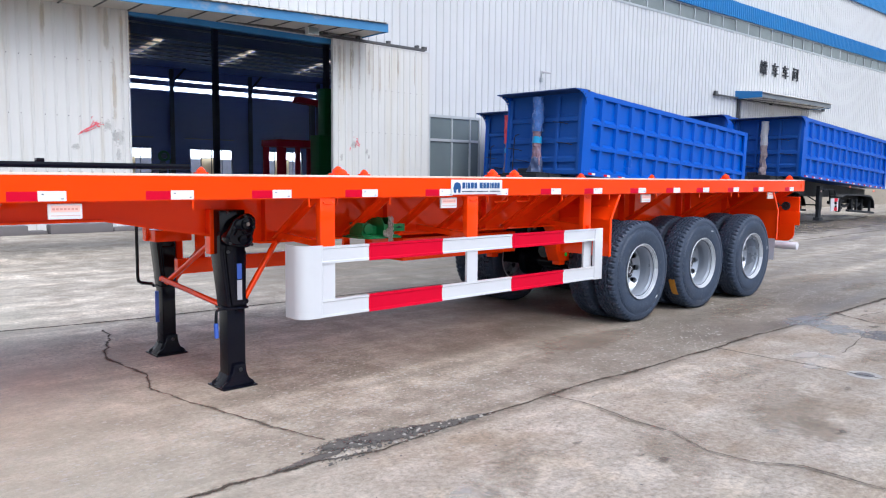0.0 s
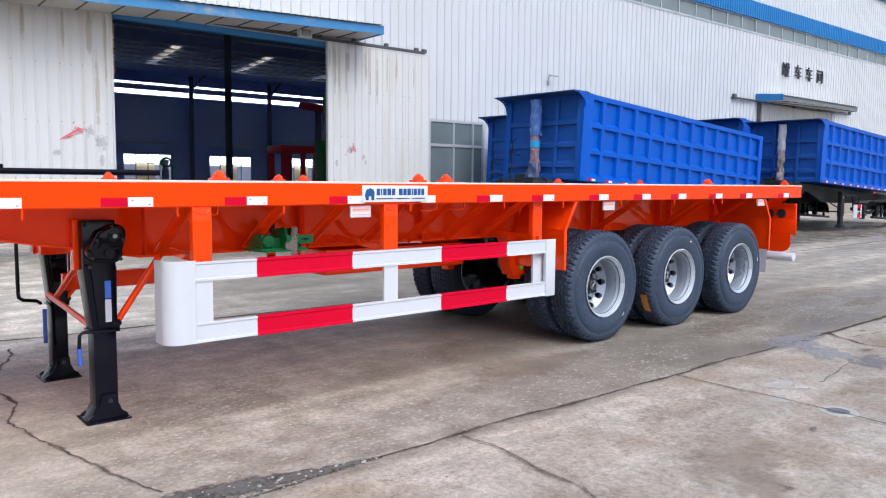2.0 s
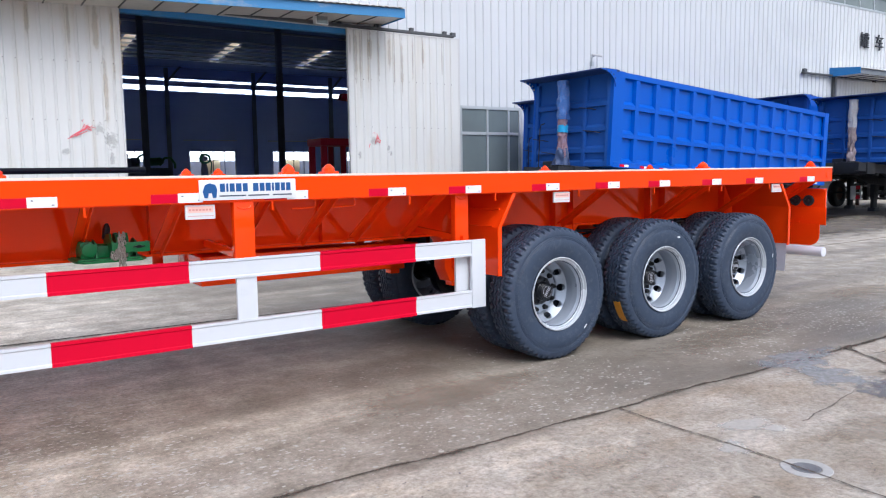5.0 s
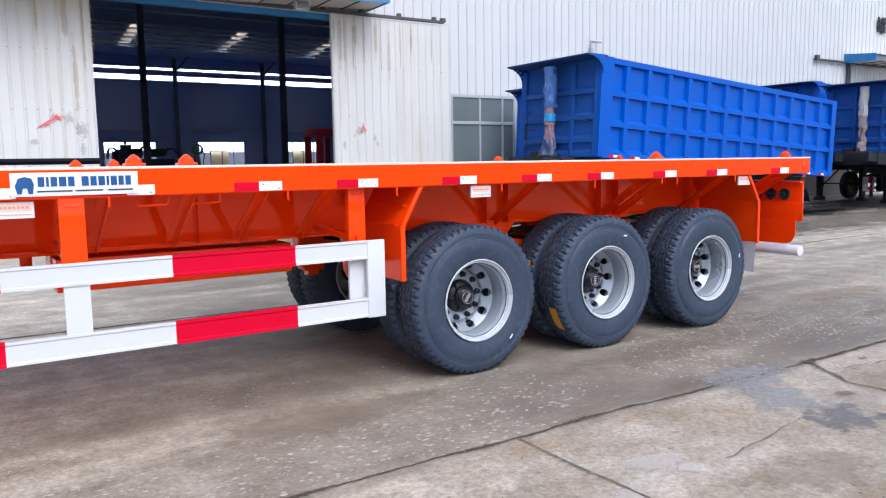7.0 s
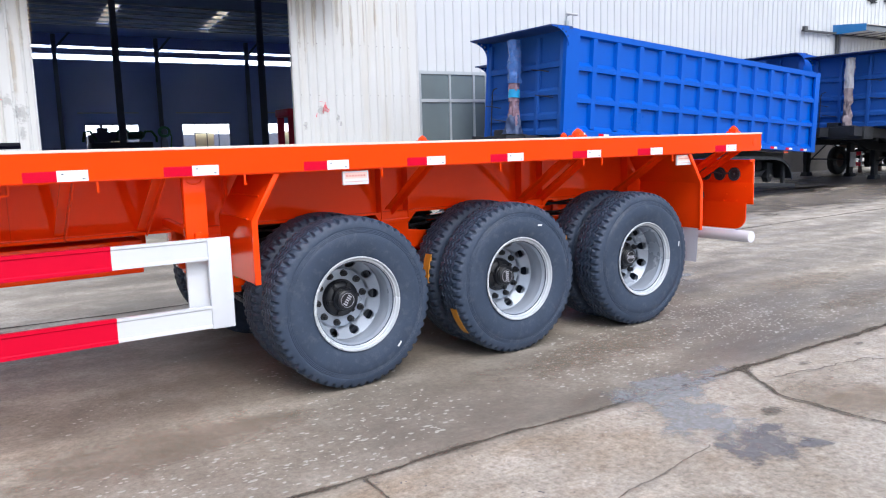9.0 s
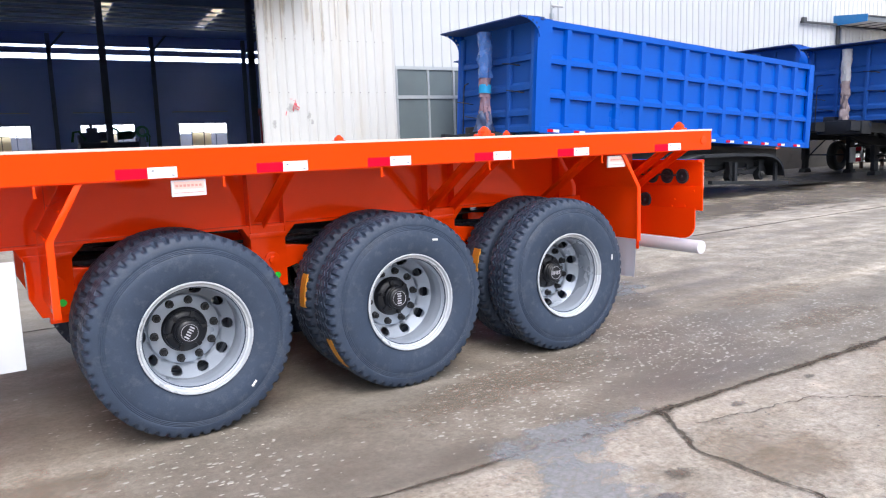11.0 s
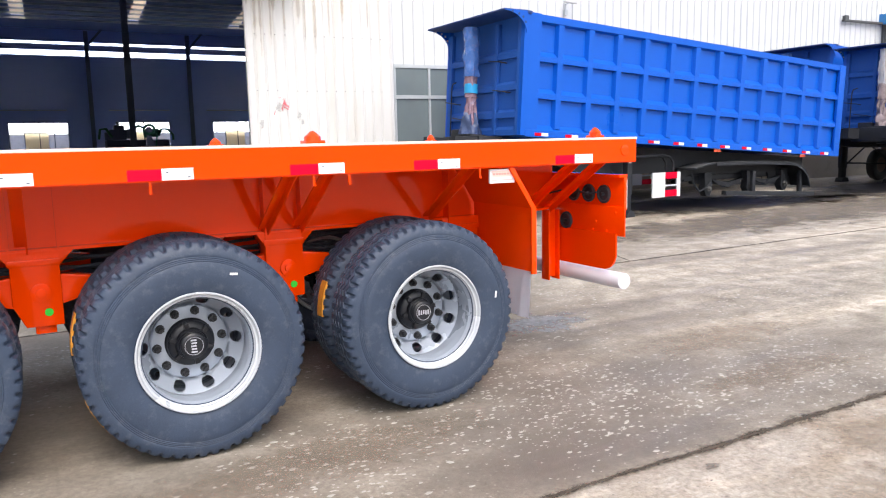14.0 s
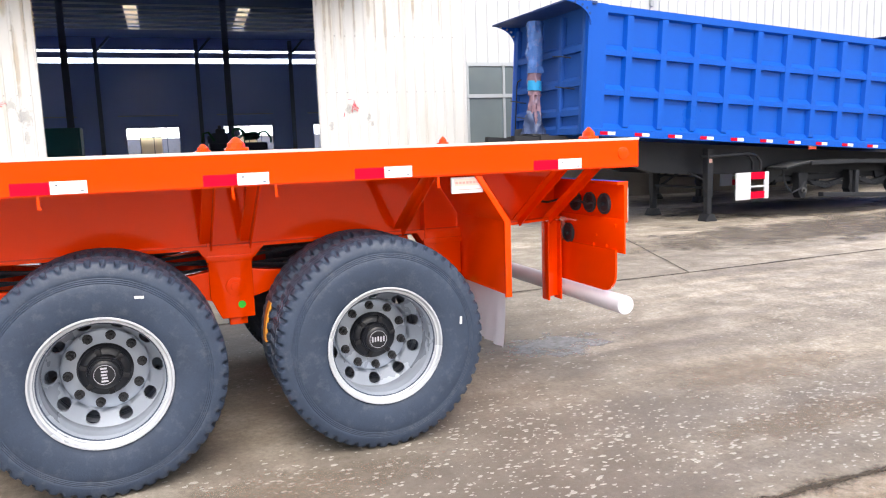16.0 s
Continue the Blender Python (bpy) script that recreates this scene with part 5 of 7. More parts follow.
# ---- wheels ----
R, HW = 0.562, 0.148
def tyre_mesh():
    """Rib tyre: zigzag grooves round the tread, notched shoulders, ringed sidewalls."""
    bm = bmesh.new()
    seg, lug = 336, 6
    side = [(-0.105, 0.272), (-0.118, 0.285), (-0.132, 0.31), (-0.144, 0.345), (-0.15, 0.39), (-0.15, 0.425), (-0.1475, 0.452)]
    side += [(-0.1475 + 0.0012 * k + (0.0028 if k % 2 else 0), 0.456 + 0.0044 * k) for k in range(1, 9)]
    side += [(-0.1375, 0.5), (-0.134, 0.513), (-0.131, 0.523), (-0.127, 0.533), (-0.121, 0.545), (-0.114, 0.552)]
    tread = [(-0.106, 0.556), (-0.09, 0.558)]
    for g in (-0.062, -0.021, 0.021, 0.062):
        crown = R - 0.006 * (g / 0.1) ** 2
        tread += [(g - 0.0085, crown), (g - 0.006, crown - 0.017), (g + 0.006, crown - 0.017), (g + 0.0085, crown)]
    tread += [(0.09, 0.558), (0.106, 0.556)]
    prof = side + tread + [(-y, r) for y, r in side[::-1]]
    n_side, n_all = len(side), len(prof)
    rings = []
    for i, (y, r) in enumerate(prof):
        ring = []
        on_tread = n_side + 1 < i < n_side + len(tread) - 2
        step = min(i, n_all - 1 - i) - (n_side - 3)      # 0 at the slots' foot, 5 at the tread's edge
        for k in range(seg):
            a = k * math.tau / seg
            yy, rr = y, r
            if on_tread:
                yy += 0.0105 * (abs((k / (lug / 2)) % 2 - 1) * 2 - 1)
            elif 0 <= step <= 4 and k % lug in (1, 2):
                rr -= (0.004, 0.01, 0.016, 0.017, 0.016)[step]
                yy *= (0.985, 0.955, 0.94, 0.96, 0.98)[step]
            elif step == 4:
                yy *= 1.0 + 0.03 * (abs((k / (lug / 2)) % 2 - 1) * 2 - 1)
            ring.append(bm.verts.new((rr * math.cos(a), yy, rr * math.sin(a))))
        rings.append(ring)
    for a, b_ in zip(rings, rings[1:]):
        for k in range(seg):
            bm.faces.new((a[k], a[(k + 1) % seg], b_[(k + 1) % seg], b_[k]))
    return finish(bm, "tyre", 28)


def disc_point(r, a, dy=0.0):
    y = 0.14 + dy - (0 if r < 0.2 else (r - 0.2) * 1.15)
    return (r * math.cos(a), y, r * math.sin(a))


def rim_mesh():
    """Deep-dished wheel: lipped barrel, disc with ten real hand holes."""
    bm = bmesh.new()
    lathe(bm, [(-0.094, 0.276), (-0.075, 0.266), (-0.05, 0.268), (-0.03, 0.262), (0.0, 0.264), (0.03, 0.271), (0.1, 0.272), (0.13, 0.28), (0.13, 0.3), (0.124, 0.302), (0.112, 0.286)], 72)
    n, ra, rb, rc = 10, 0.2, 0.27, 0.237
    for s in range(n):
        mid, half = s * math.tau / n, math.pi / n
        side = [(-half, ra), (-half / 2, ra), (0, ra), (half / 2, ra), (half, ra), (half, ra * 0.75 + rb * 0.25), (half, rc), (half, ra * 0.25 + rb * 0.75), (half, rb), (half / 2, rb), (0, rb), (-half / 2, rb), (-half, rb), (-half, ra * 0.25 + rb * 0.75), (-half, rc), (-half, ra * 0.75 + rb * 0.25)]
        ring_o, ring_i, ring_b = [], [], []
        for da, r in side:
            ring_o.append(bm.verts.new(disc_point(r, mid + da)))
            phi = math.atan2((r - rc) / 0.035, da / half)
            hx, hr = 0.033 * math.cos(phi) / rc, 0.027 * math.sin(phi)
            ring_i.append(bm.verts.new(disc_point(rc + hr, mid + hx)))
            ring_b.append(bm.verts.new(disc_point(rc + hr, mid + hx, 0.02)))
        for k in range(16):
            j = (k + 1) % 16
            bm.faces.new((ring_o[k], ring_o[j], ring_i[j], ring_i[k]))
            bm.faces.new((ring_i[k], ring_i[j], ring_b[j], ring_b[k]))
    lathe(bm, [(0.14, 0.2), (0.136, 0.197), (0.133, 0.19), (0.133, 0.12), (0.14, 0.115), (0.165, 0.115)], 60)
    bmesh.ops.remove_doubles(bm, verts=bm.verts, dist=0.0004)
    return finish(bm, "rim", 32)


def flange_mesh():
    """Rolled outer lip with a stepped seat."""
    bm = bmesh.new()
    lathe(bm, [(-0.116, 0.288), (-0.134, 0.306), (-0.143, 0.31), (-0.148, 0.307), (-0.148, 0.301), (-0.142, 0.297), (-0.132, 0.294), (-0.129, 0.288), (-0.129, 0.284), (-0.116, 0.282), (-0.113, 0.278), (-0.1, 0.2765), (-0.094, 0.276), (-0.094, 0.28)], 96)
    return finish(bm, "rim_flange", 30)


def hub_mesh():
    bm = bmesh.new()
    lathe(bm, [(0.05, 0.128), (0.03, 0.128), (0.022, 0.122), (0.0, 0.118), (-0.012, 0.104), (-0.016, 0.084), (-0.04, 0.08), (-0.045, 0.074), (-0.06, 0.073), (-0.064, 0.068), (-0.075, 0.067), (-0.079, 0.062), (-0.082, 0.052), (-0.08, 0.05), (-0.08, 0.0)], 48)
    return finish(bm, "hub", 30)


def hub_rib_mesh():
    bm = bmesh.new()
    box(bm, 0.078, 0.114, -0.03, 0.01, -0.012, 0.012)
    return finish(bevelled(bm, 0.003), "hub_rib", 30)


def emblem_mesh():
    bm = bmesh.new()
    lathe(bm, [(-0.0805, 0.0475), (-0.0825, 0.0475), (-0.0825, 0.0455), (-0.0805, 0.0455)], 40)
    for k in range(5):
        z = (k - 2) * 0.0155
        w = 0.03
        box(bm, -w / 2 + 0.002 * (k % 2), w / 2 - 0.002 * (k % 3), -0.0828, -0.0795, z - 0.004, z + 0.004)
    return finish(bm, "hub_emblem", 30)


def nut_mesh():
    bm = bmesh.new()
    rod(bm, (0, 0.042, 0), (0, 0.036, 0), 0.024, 14)
    rod(bm, (0, 0.04, 0), (0, 0.008, 0), 0.02, 6)
    rod(bm, (0, 0.01, 0), (0, -0.004, 0), 0.0125, 10, 0.009)
    return finish(bm, "wheel_nut", 30)


M_TYRE, M_RIM, M_FLANGE, M_HUB, M_EMB, M_NUT, M_RIB = tyre_mesh(), rim_mesh(), flange_mesh(), hub_mesh(), emblem_mesh(), nut_mesh(), hub_rib_mesh()
for me, mt in ((M_TYRE, TYRE), (M_RIM, RIM), (M_FLANGE, FLANGE), (M_HUB, HUB), (M_EMB, GREY_LABEL), (M_NUT, NUT), (M_RIB, HUB)):
    me.materials.append(mt)
DISH = 0.095
AXLES = (7.596, 8.938, 10.286)
Y_OUT, Y_IN = YN + 0.02 + HW, YN + 0.02 + 3 * HW + 0.05
bm = bmesh.new()
box(bm, -0.02, 0.02, -0.152, -0.148, -0.006, 0.006)
M_MARK = finish(bm, "white_mark", 0)
M_MARK.materials.append(TAPE_WHITE)


def wheel(x, y, spin, flip, detail, strip=False):
    """Rim with its tyre; detail adds hub, emblem and nuts."""
    m = pose(x, y, R - 0.002, 0, spin, 180 if flip else 0)
    w = put_under(new("wheel", M_RIM), T, m)
    put_under(new("tyre", M_TYRE), w)
    put_under(new("rim_flange", M_FLANGE), w)
    if detail:
        put_under(new("hub", M_HUB), w, pose(0, DISH, 0))
        put_under(new("hub_emblem", M_EMB), w, pose(0, DISH, 0))
        for k in range(6):
            put_under(new("hub_rib", M_RIB), w, pose(0, DISH, 0, 0, 60 * k + 17, 0))
        for k in range(10):
            a = k * math.tau / 10 + 0.1
            put_under(new("wheel_nut", M_NUT), w, pose(0.168 * math.cos(a), DISH, 0.168 * math.sin(a)))
    return w


for i, x in enumerate(AXLES):
    w = wheel(x, Y_OUT, (35, 0, 92)[i], False, True)
    ang = radians((-47, 64, 12)[i])
    put_under(new("white_mark", M_MARK), T, pose(x + 0.425 * math.cos(ang), Y_OUT, R + 0.425 * math.sin(ang), 0, (-50, 5, 95)[i], 0))
    w2 = wheel(x, Y_IN, 17 * i, True, False)
    wheel(x, YF - 0.02 - HW, 50 * i, True, True)
    wheel(x, YF - 0.02 - 3 * HW - 0.05, 23 * i, False, False)
    bm = bmesh.new()
    rod(bm, (x, YN + 0.4, R), (x, YF - 0.4, R), 0.075, 20)
    for yy in (5.68, 6.44):
        rod(bm, (x, yy - 0.05, R), (x, yy + 0.05, R), 0.2, 28)
    tp("axle", bm, BLACK)
    bm = bmesh.new()
    for yy in (5.66,):
        for k in range(9):
            a = k * math.tau / 9
            rod(bm, (x + 0.13 * math.cos(a), yy - 0.03, R + 0.13 * math.sin(a)), (x + 0.13 * math.cos(a), yy - 0.02, R + 0.13 * math.sin(a)), 0.01, 8)
    tp("drum_bolts", bm, NUT)
# amber paper labels on the treads
for x, y, a0 in ((AXLES[1], Y_OUT + 0.045, 198), (AXLES[1], Y_IN + 0.02, 160), (AXLES[2], Y_IN + 0.02, 158)):
    bm = bmesh.new()
    arc = [radians(a0 + k * 2.0) for k in range(12)]
    prism(bm, [(x + (R + 0.001) * math.cos(a), R + (R + 0.001) * math.sin(a)) for a in arc] + [(x + (R - 0.012) * math.cos(a), R + (R - 0.012) * math.sin(a)) for a in arc[::-1]], "y", y - 0.118, y - 0.04)
    tp("paper_label", bm, AMBER, "amber paper label on the tread")

# suspension: hangers between the wheels, equaliser arms, leaf packs
for yb, ya in ((5.55, -1), (6.57, 1)):
    for i, x in enumerate((6.98, 8.25, 9.59, 10.86)):
        bm = bmesh.new()
        prism(bm, [(x - 0.17, BZ), (x - 0.115, 0.98), (x - 0.115, 0.78), (x - 0.06, 0.66), (x + 0.12, 0.66), (x + 0.12, 0.98), (x + 0.2, BZ)], "y", yb - 0.08, yb + 0.08)
        h = tp("spring_hanger", bevelled(bm, 0.008), ORANGE, "orange spring hanger")
        yo = yb + ya * 0.08
        bm = bmesh.new()
        prism(bm, [(x - 0.125, 1.02), (x + 0.125, 1.02), (x + 0.125, 0.985), (x - 0.125, 0.985)], "y", yo - 0.012, yo + 0.012)
        part("collar", bevelled(bm, 0.006), ORANGE, h)
        bm = bmesh.new()
        rod(bm, (x + 0.02, yo + ya * 0.012, 0.84), (x + 0.02, yo - ya * 0.01, 0.84), 0.052, 24)
        rod(bm, (x + 0.02, yo + ya * 0.025, 0.84), (x + 0.02, yo, 0.84), 0.026, 16)
        part("pivot_boss", bevelled(bm, 0.003), ORANGE, h)
        bm = bmesh.new()
        rod(bm, (x + 0.05, yo + ya * 0.006, 0.735), (x + 0.05, yo - ya * 0.002, 0.735), 0.021, 18)
        part("green_dot", bm, GREEN_DOT, h, "bright green paint dot")
        bm = bmesh.new()
        box(bm, x - 0.02, x + 0.08, yb - 0.05, yb + 0.05, 0.615, 0.665)
        part("shackle", bevelled(bm, 0.006), ORANGE, h)
        if 0 < i < 3:
            bm = bmesh.new()
            prism(bm, [(x + 0.1, 0.93), (x + 0.34, 0.9), (x + 0.34, 0.83), (x + 0.1, 0.76)], "y", yb - 0.05, yb + 0.05)
            part("equaliser_arm", bevelled(bm, 0.006), ORANGE, h)
            bm = bmesh.new()
            prism(bm, [(x - 0.1, 0.93), (x - 0.34, 0.9), (x - 0.34, 0.83), (x - 0.1, 0.76)], "y", yb - 0.05, yb + 0.05)
            part("equaliser_arm", bevelled(bm, 0.006), ORANGE, h)
        else:
            s = 1 if i == 0 else -1
            bm = bmesh.new()
            prism(bm, [(x + s * 0.1, 0.93), (x + s * 0.3, 0.9), (x + s * 0.3, 0.83), (x + s * 0.1, 0.76)], "y", yb - 0.05, yb + 0.05)
            part("equaliser_arm", bevelled(bm, 0.006), ORANGE, h)
    for x in AXLES:
        bm = bmesh.new()
        for k in range(5):
            L = 0.45 - 0.06 * k
            pts = [(x - L + 2 * L * j / 8, 0.86 - 0.02 * k - 0.12 * (1 - ((j - 4) / 4) ** 2)) for j in range(9)]
            prism(bm, pts + [(px, pz - 0.017) for px, pz in pts[::-1]], "y", yb - 0.045, yb + 0.045)
        box(bm, x - 0.09, x + 0.09, yb - 0.07, yb + 0.07, 0.6, 0.78)
        tp("leaf_spring", bm, BLACK)
# torque arms, air hoses and brake chambers in the shade underneath
for x in AXLES:
    bm = bmesh.new()
    rod(bm, (x - 0.05, 5.85, R + 0.08), (x - 0.6, 5.85, 0.86), 0.028)
    tp("torque_arm", bm, ORANGE)
    bm = bmesh.new()
    rod(bm, (x - 0.3, 6.0, 0.72), (x - 0.16, 6.0, 0.72), 0.085, 20)
    rod(bm, (x - 0.16, 6.0, 0.72), (x + 0.02, 6.0, 0.7), 0.02)
    tp("brake_chamber", bm, BLACK)
for k in range(5):
    bm = bmesh.new()
    y = 5.66 + 0.03 * k
    pts = [(7.0 + 0.42 * j, y + 0.03 * math.sin(j * 1.3 + k), 1.0 - 0.03 * k + 0.045 * math.sin(j * 0.9 + 2 * k)) for j in range(10)]
    pipe(bm, pts, 0.011, 6)
    tp("air_hose", bm, BLACK_RUBBER)
bm = bmesh.new()
rod(bm, (7.1, 6.0, 1.0), (8.0, 6.0, 1.0), 0.12, 24)
tp("air_tank", bevelled(bm, 0.02), BLACK, "black air tank")

# ---- blue tippers ----
def tipper(at, label, pitch, yaw=0.0, silver=False, red=False, leg_x=2.98, leg_w=0.065):
    """A blue tipping semi-trailer. Built with its front wall's foot corner towards the yard at the origin, x to the rear, y to the far side."""
    L, W, H = 9.42, 2.56, 2.1
    ROOT = pose(*at, 0, pitch, yaw)
    t = new("tipper_trailer")
    t.empty_display_size = 0.3
    t.matrix_basis = Matrix.Translation((at[0], at[1], 0))
    tagged(t, label, "trailer", "blue tippers")

    def p(name, bm, mat, lab="", parent=t, smooth=35):
        ob = part(name, bm, mat, parent, lab, smooth)
        if parent is t:
            ob.matrix_parent_inverse = t.matrix_basis.inverted() @ ROOT
        return ob

    # body: walls with thickness and a floor, open on top
    bm = bmesh.new()
    box(bm, 0.12, L, 0.085, 0.125, 0.0, H)
    body = p("side_wall", bm, BLUE, smooth=0)
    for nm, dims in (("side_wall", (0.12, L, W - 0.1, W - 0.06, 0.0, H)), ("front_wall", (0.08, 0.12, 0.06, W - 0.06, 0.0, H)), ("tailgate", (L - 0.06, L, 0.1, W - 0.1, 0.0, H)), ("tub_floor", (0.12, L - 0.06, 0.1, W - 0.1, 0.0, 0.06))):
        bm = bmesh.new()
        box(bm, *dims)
        p(nm, bm, BLUE_SHADED if nm == "front_wall" else BLUE, smooth=0)
    # side ribs: uprights and three sloping girths on each side
    nb = 12
    pitch_x = 0.71
    bm = bmesh.new()
    prism(bm, [(0.1, 0.0), (0.0, 0.0), (0.0, H + 0.01), (0.1, H + 0.02)], "x", 0.0, 0.36)
    part("corner_post", bm, BLUE, body)
    bm = bmesh.new()
    box(bm, 0.0, 0.36, W - 0.058, W + 0.012, 0.0, H + 0.01)
    part("corner_post", bevelled(bm, 0.008), BLUE, body)
    bm = bmesh.new()
    prism(bm, [(0.087, H - 0.15), (0.0, H - 0.12), (0.0, H), (0.08, H + 0.02), (0.14, H)], "x", 0.36, L)
    part("top_rail", bm, BLUE, body)
    bm = bmesh.new()
    prism(bm, [(0.087, 0.195), (-0.008, 0.095), (-0.008, -0.02), (0.087, -0.02)], "x", 0.1, L)
    part("bottom_rail", bm, BLUE, body)
    bm = bmesh.new()
    box(bm, L - 0.2, L + 0.02, -0.012, 0.06, -0.02, H)
    part("rear_post", bevelled(bm, 0.01), BLUE, body)
    for k in range(nb):
        x = 0.82 + pitch_x * k
        bm = bmesh.new()
        prism(bm, [(x - 0.092, 0.087), (x - 0.06, 0.0), (x + 0.06, 0.0), (x + 0.092, 0.087)], "z", 0.14, H - 0.13)
        part("rib", bm, BLUE, body)
    for z in (0.7, 1.345):
        bm = bmesh.new()
        prism(bm, [(0.087, z - 0.05), (0.004, z - 0.045), (0.004, z + 0.045), (0.087, z + 0.135)], "x", 0.34, L - 0.18)
        part("girth", bm, BLUE, body)
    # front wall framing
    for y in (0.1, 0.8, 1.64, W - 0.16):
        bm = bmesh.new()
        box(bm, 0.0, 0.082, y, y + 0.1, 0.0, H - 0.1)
        part("front_rib", bevelled(bm, 0.012), BLUE_SHADED, body)
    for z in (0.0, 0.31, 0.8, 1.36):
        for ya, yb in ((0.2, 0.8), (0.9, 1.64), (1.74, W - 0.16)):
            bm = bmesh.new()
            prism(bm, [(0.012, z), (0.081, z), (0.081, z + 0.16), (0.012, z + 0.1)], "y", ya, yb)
            part("front_girth", bm, BLUE_SHADED, body, smooth=0)
    # visor over the front with drilled end plates
    bm = bmesh.new()
    prism(bm, [(0.125, H + 0.024), (0.0, H + 0.024), (-0.47, H - 0.004), (-0.47, H - 0.03), (0.0, H - 0.02), (0.125, H - 0.02)], "y", -0.03, W + 0.03)
    visor = p("visor", bm, BLUE_EDGE, "dark blue front visor", smooth=0)
    for y in (-0.035, W + 0.015):
        bm = bmesh.new()
        pts = [(0.02, H + 0.012), (-0.45, H - 0.015)]
        for k in range(9):
            a = radians(90 * k / 8)
            pts.append((-0.45 + 0.47 * math.sin(a), H - 0.36 + 0.33 * math.cos(a)))
        prism(bm, pts, "y", y, y + 0.02)
        part("end_plate", bm, BLUE, visor)
        for hx, hz in ((-0.3, -0.035), (-0.16, -0.06), (-0.07, -0.1), (-0.015, -0.18)):
            bm = bmesh.new()
            rod(bm, (hx, y - 0.003, H + hz), (hx, y + 0.023, H + hz), 0.022, 12)
            part("bolt_hole", bm, CLOTH_WHITE if y > 0 else BLUE_EDGE, visor)
    # hoist cylinder wrapped in crumpled film
    def film(z0, z1, r0, r1, crumple, seed):
        bm = bmesh.new()
        rings, n, m_ = [], 24, max(4, int((z1 - z0) / 0.04))
        for j in range(m_ + 1):
            z = z0 + (z1 - z0) * j / m_
            r = r0 + (r1 - r0) * j / m_
            cx = -0.2 - 0.03 * (z + 0.05)
            ring = []
            for i in range(n):
                a = i * math.tau / n
                k = crumple * noise.noise((math.cos(a) * 2.2 + seed, math.sin(a) * 2.2, z * 4.5)) + crumple * 0.5 * noise.noise((math.cos(a) * 6 + seed, math.sin(a) * 6, z * 13))
                ring.append(bm.verts.new((cx + (r + k) * math.cos(a), 1.3 + (r + k) * math.sin(a), z)))
            rings.append(ring)
        for ra, rb in zip(rings, rings[1:]):
            for i in range(n):
                bm.faces.new((ra[i], ra[(i + 1) % n], rb[(i + 1) % n], rb[i]))
        bm.faces.new(rings[0][::-1]), bm.faces.new(rings[-1])
        return bm
    cyl = p("hoist_cylinder", film(-0.05, 0.72, 0.12, 0.1, 0.065, at[0]), CYL_RED if silver else CYL_WRAP, "film-wrapped hoist cylinder", smooth=50)
    part("lower_sleeve", film(0.7, 1.1, 0.108, 0.12, 0.045, at[0] + 3), CYL_RED if silver else CYL_WRAP, cyl, smooth=50)
    part("upper_sleeve", film(1.08, 1.97, 0.115 if silver else 0.135, 0.12 if silver else 0.14, 0.045, at[0] + 5), CYL_SILVER if silver else CYL_BRIGHT if red else CYL_FILM, cyl, "crumpled pale film", 50)
    if not silver:
        part("loose_film", film(0.02, 0.42, 0.19, 0.12, 0.085, at[0] + 9), DARK_FILM, cyl, "crumpled loose film at the foot", 50)
        part("tape_band", film(0.78, 0.95, 0.128, 0.127, 0.01, at[0] + 7), TEAL_TAPE, cyl, "bright blue tape", 50)
    bm = bmesh.new()
    box(bm, -0.42, 0.1, 0.66, 1.95, -0.38, -0.02)
    box(bm, -0.3, 0.0, 1.95, 2.4, -0.3, -0.06)
    box(bm, -0.36, -0.02, 1.05, 1.55, -0.1, 0.02)
    box(bm, -0.3, -0.05, 1.5, 1.85, -0.1, 0.12)
    p("hoist_mount", bevelled(bm, 0.02), CHASSIS, "dark hoist mount")
    for y, z in ((0.35, 0.75), (0.5, 1.28), (1.7, 0.3), (2.0, 0.62)):
        bm = bmesh.new()
        pipe(bm, [(0.0, y, z), (-0.1, y, z), (-0.12, y + 0.02, z + 0.01), (-0.12, y + 0.4, z + 0.06)], 0.012, 6)
        p("hand_rail", bm, CHASSIS)
    bm = bmesh.new()
    pipe(bm, [(-0.1, 2.2, -0.1), (-0.1, 2.2, 0.95), (-0.1, 2.17, 1.02), (-0.1, 2.05, 1.05)], 0.014, 6)
    p("hand_hook", bm, CHASSIS)
    # chassis beams, following the tilt
    bm = bmesh.new()
    for y in (0.78, 1.78):
        prism(bm, [(-0.9, -0.05), (L - 0.3, -0.05), (L - 0.3, -0.4), (3.2, -0.62), (2.0, -0.62), (0.8, -0.32), (-0.9, -0.3)], "y", y - 0.07, y + 0.07)
    for x in (0.5, 2.6, 4.5, 6.2, 8.0):
        box(bm, x, x + 0.12, 0.78, 1.78, -0.4, -0.1)
    p("chassis", bm, CHASSIS, "dusty black chassis", smooth=0)
    # reflective tape along the bottom edge
    for k in range(13):
        x = 0.31 + k * 0.7
        bm = bmesh.new()
        box(bm, x, x + 0.15, -0.014, -0.009, 0.0, 0.055)
        part("red_reflector", bm, RED_TAPE, body, smooth=0)
        bm = bmesh.new()
        box(bm, x + 0.15, x + 0.3, -0.015, -0.009, 0.0, 0.055)
        part("white_reflector", bm, TAPE_WHITE, body, smooth=0)
    # legs stand upright on the ground
    g = at[2]

    def q(name, bm, mat, lab="", smooth=35):
        ob = part(name, bm, mat, t, lab, smooth)
        ob.matrix_parent_inverse = t.matrix_basis.inverted() @ Matrix.Translation((at[0], at[1], 0)) @ pose(0, 0, 0, 0, 0, yaw)
        return ob

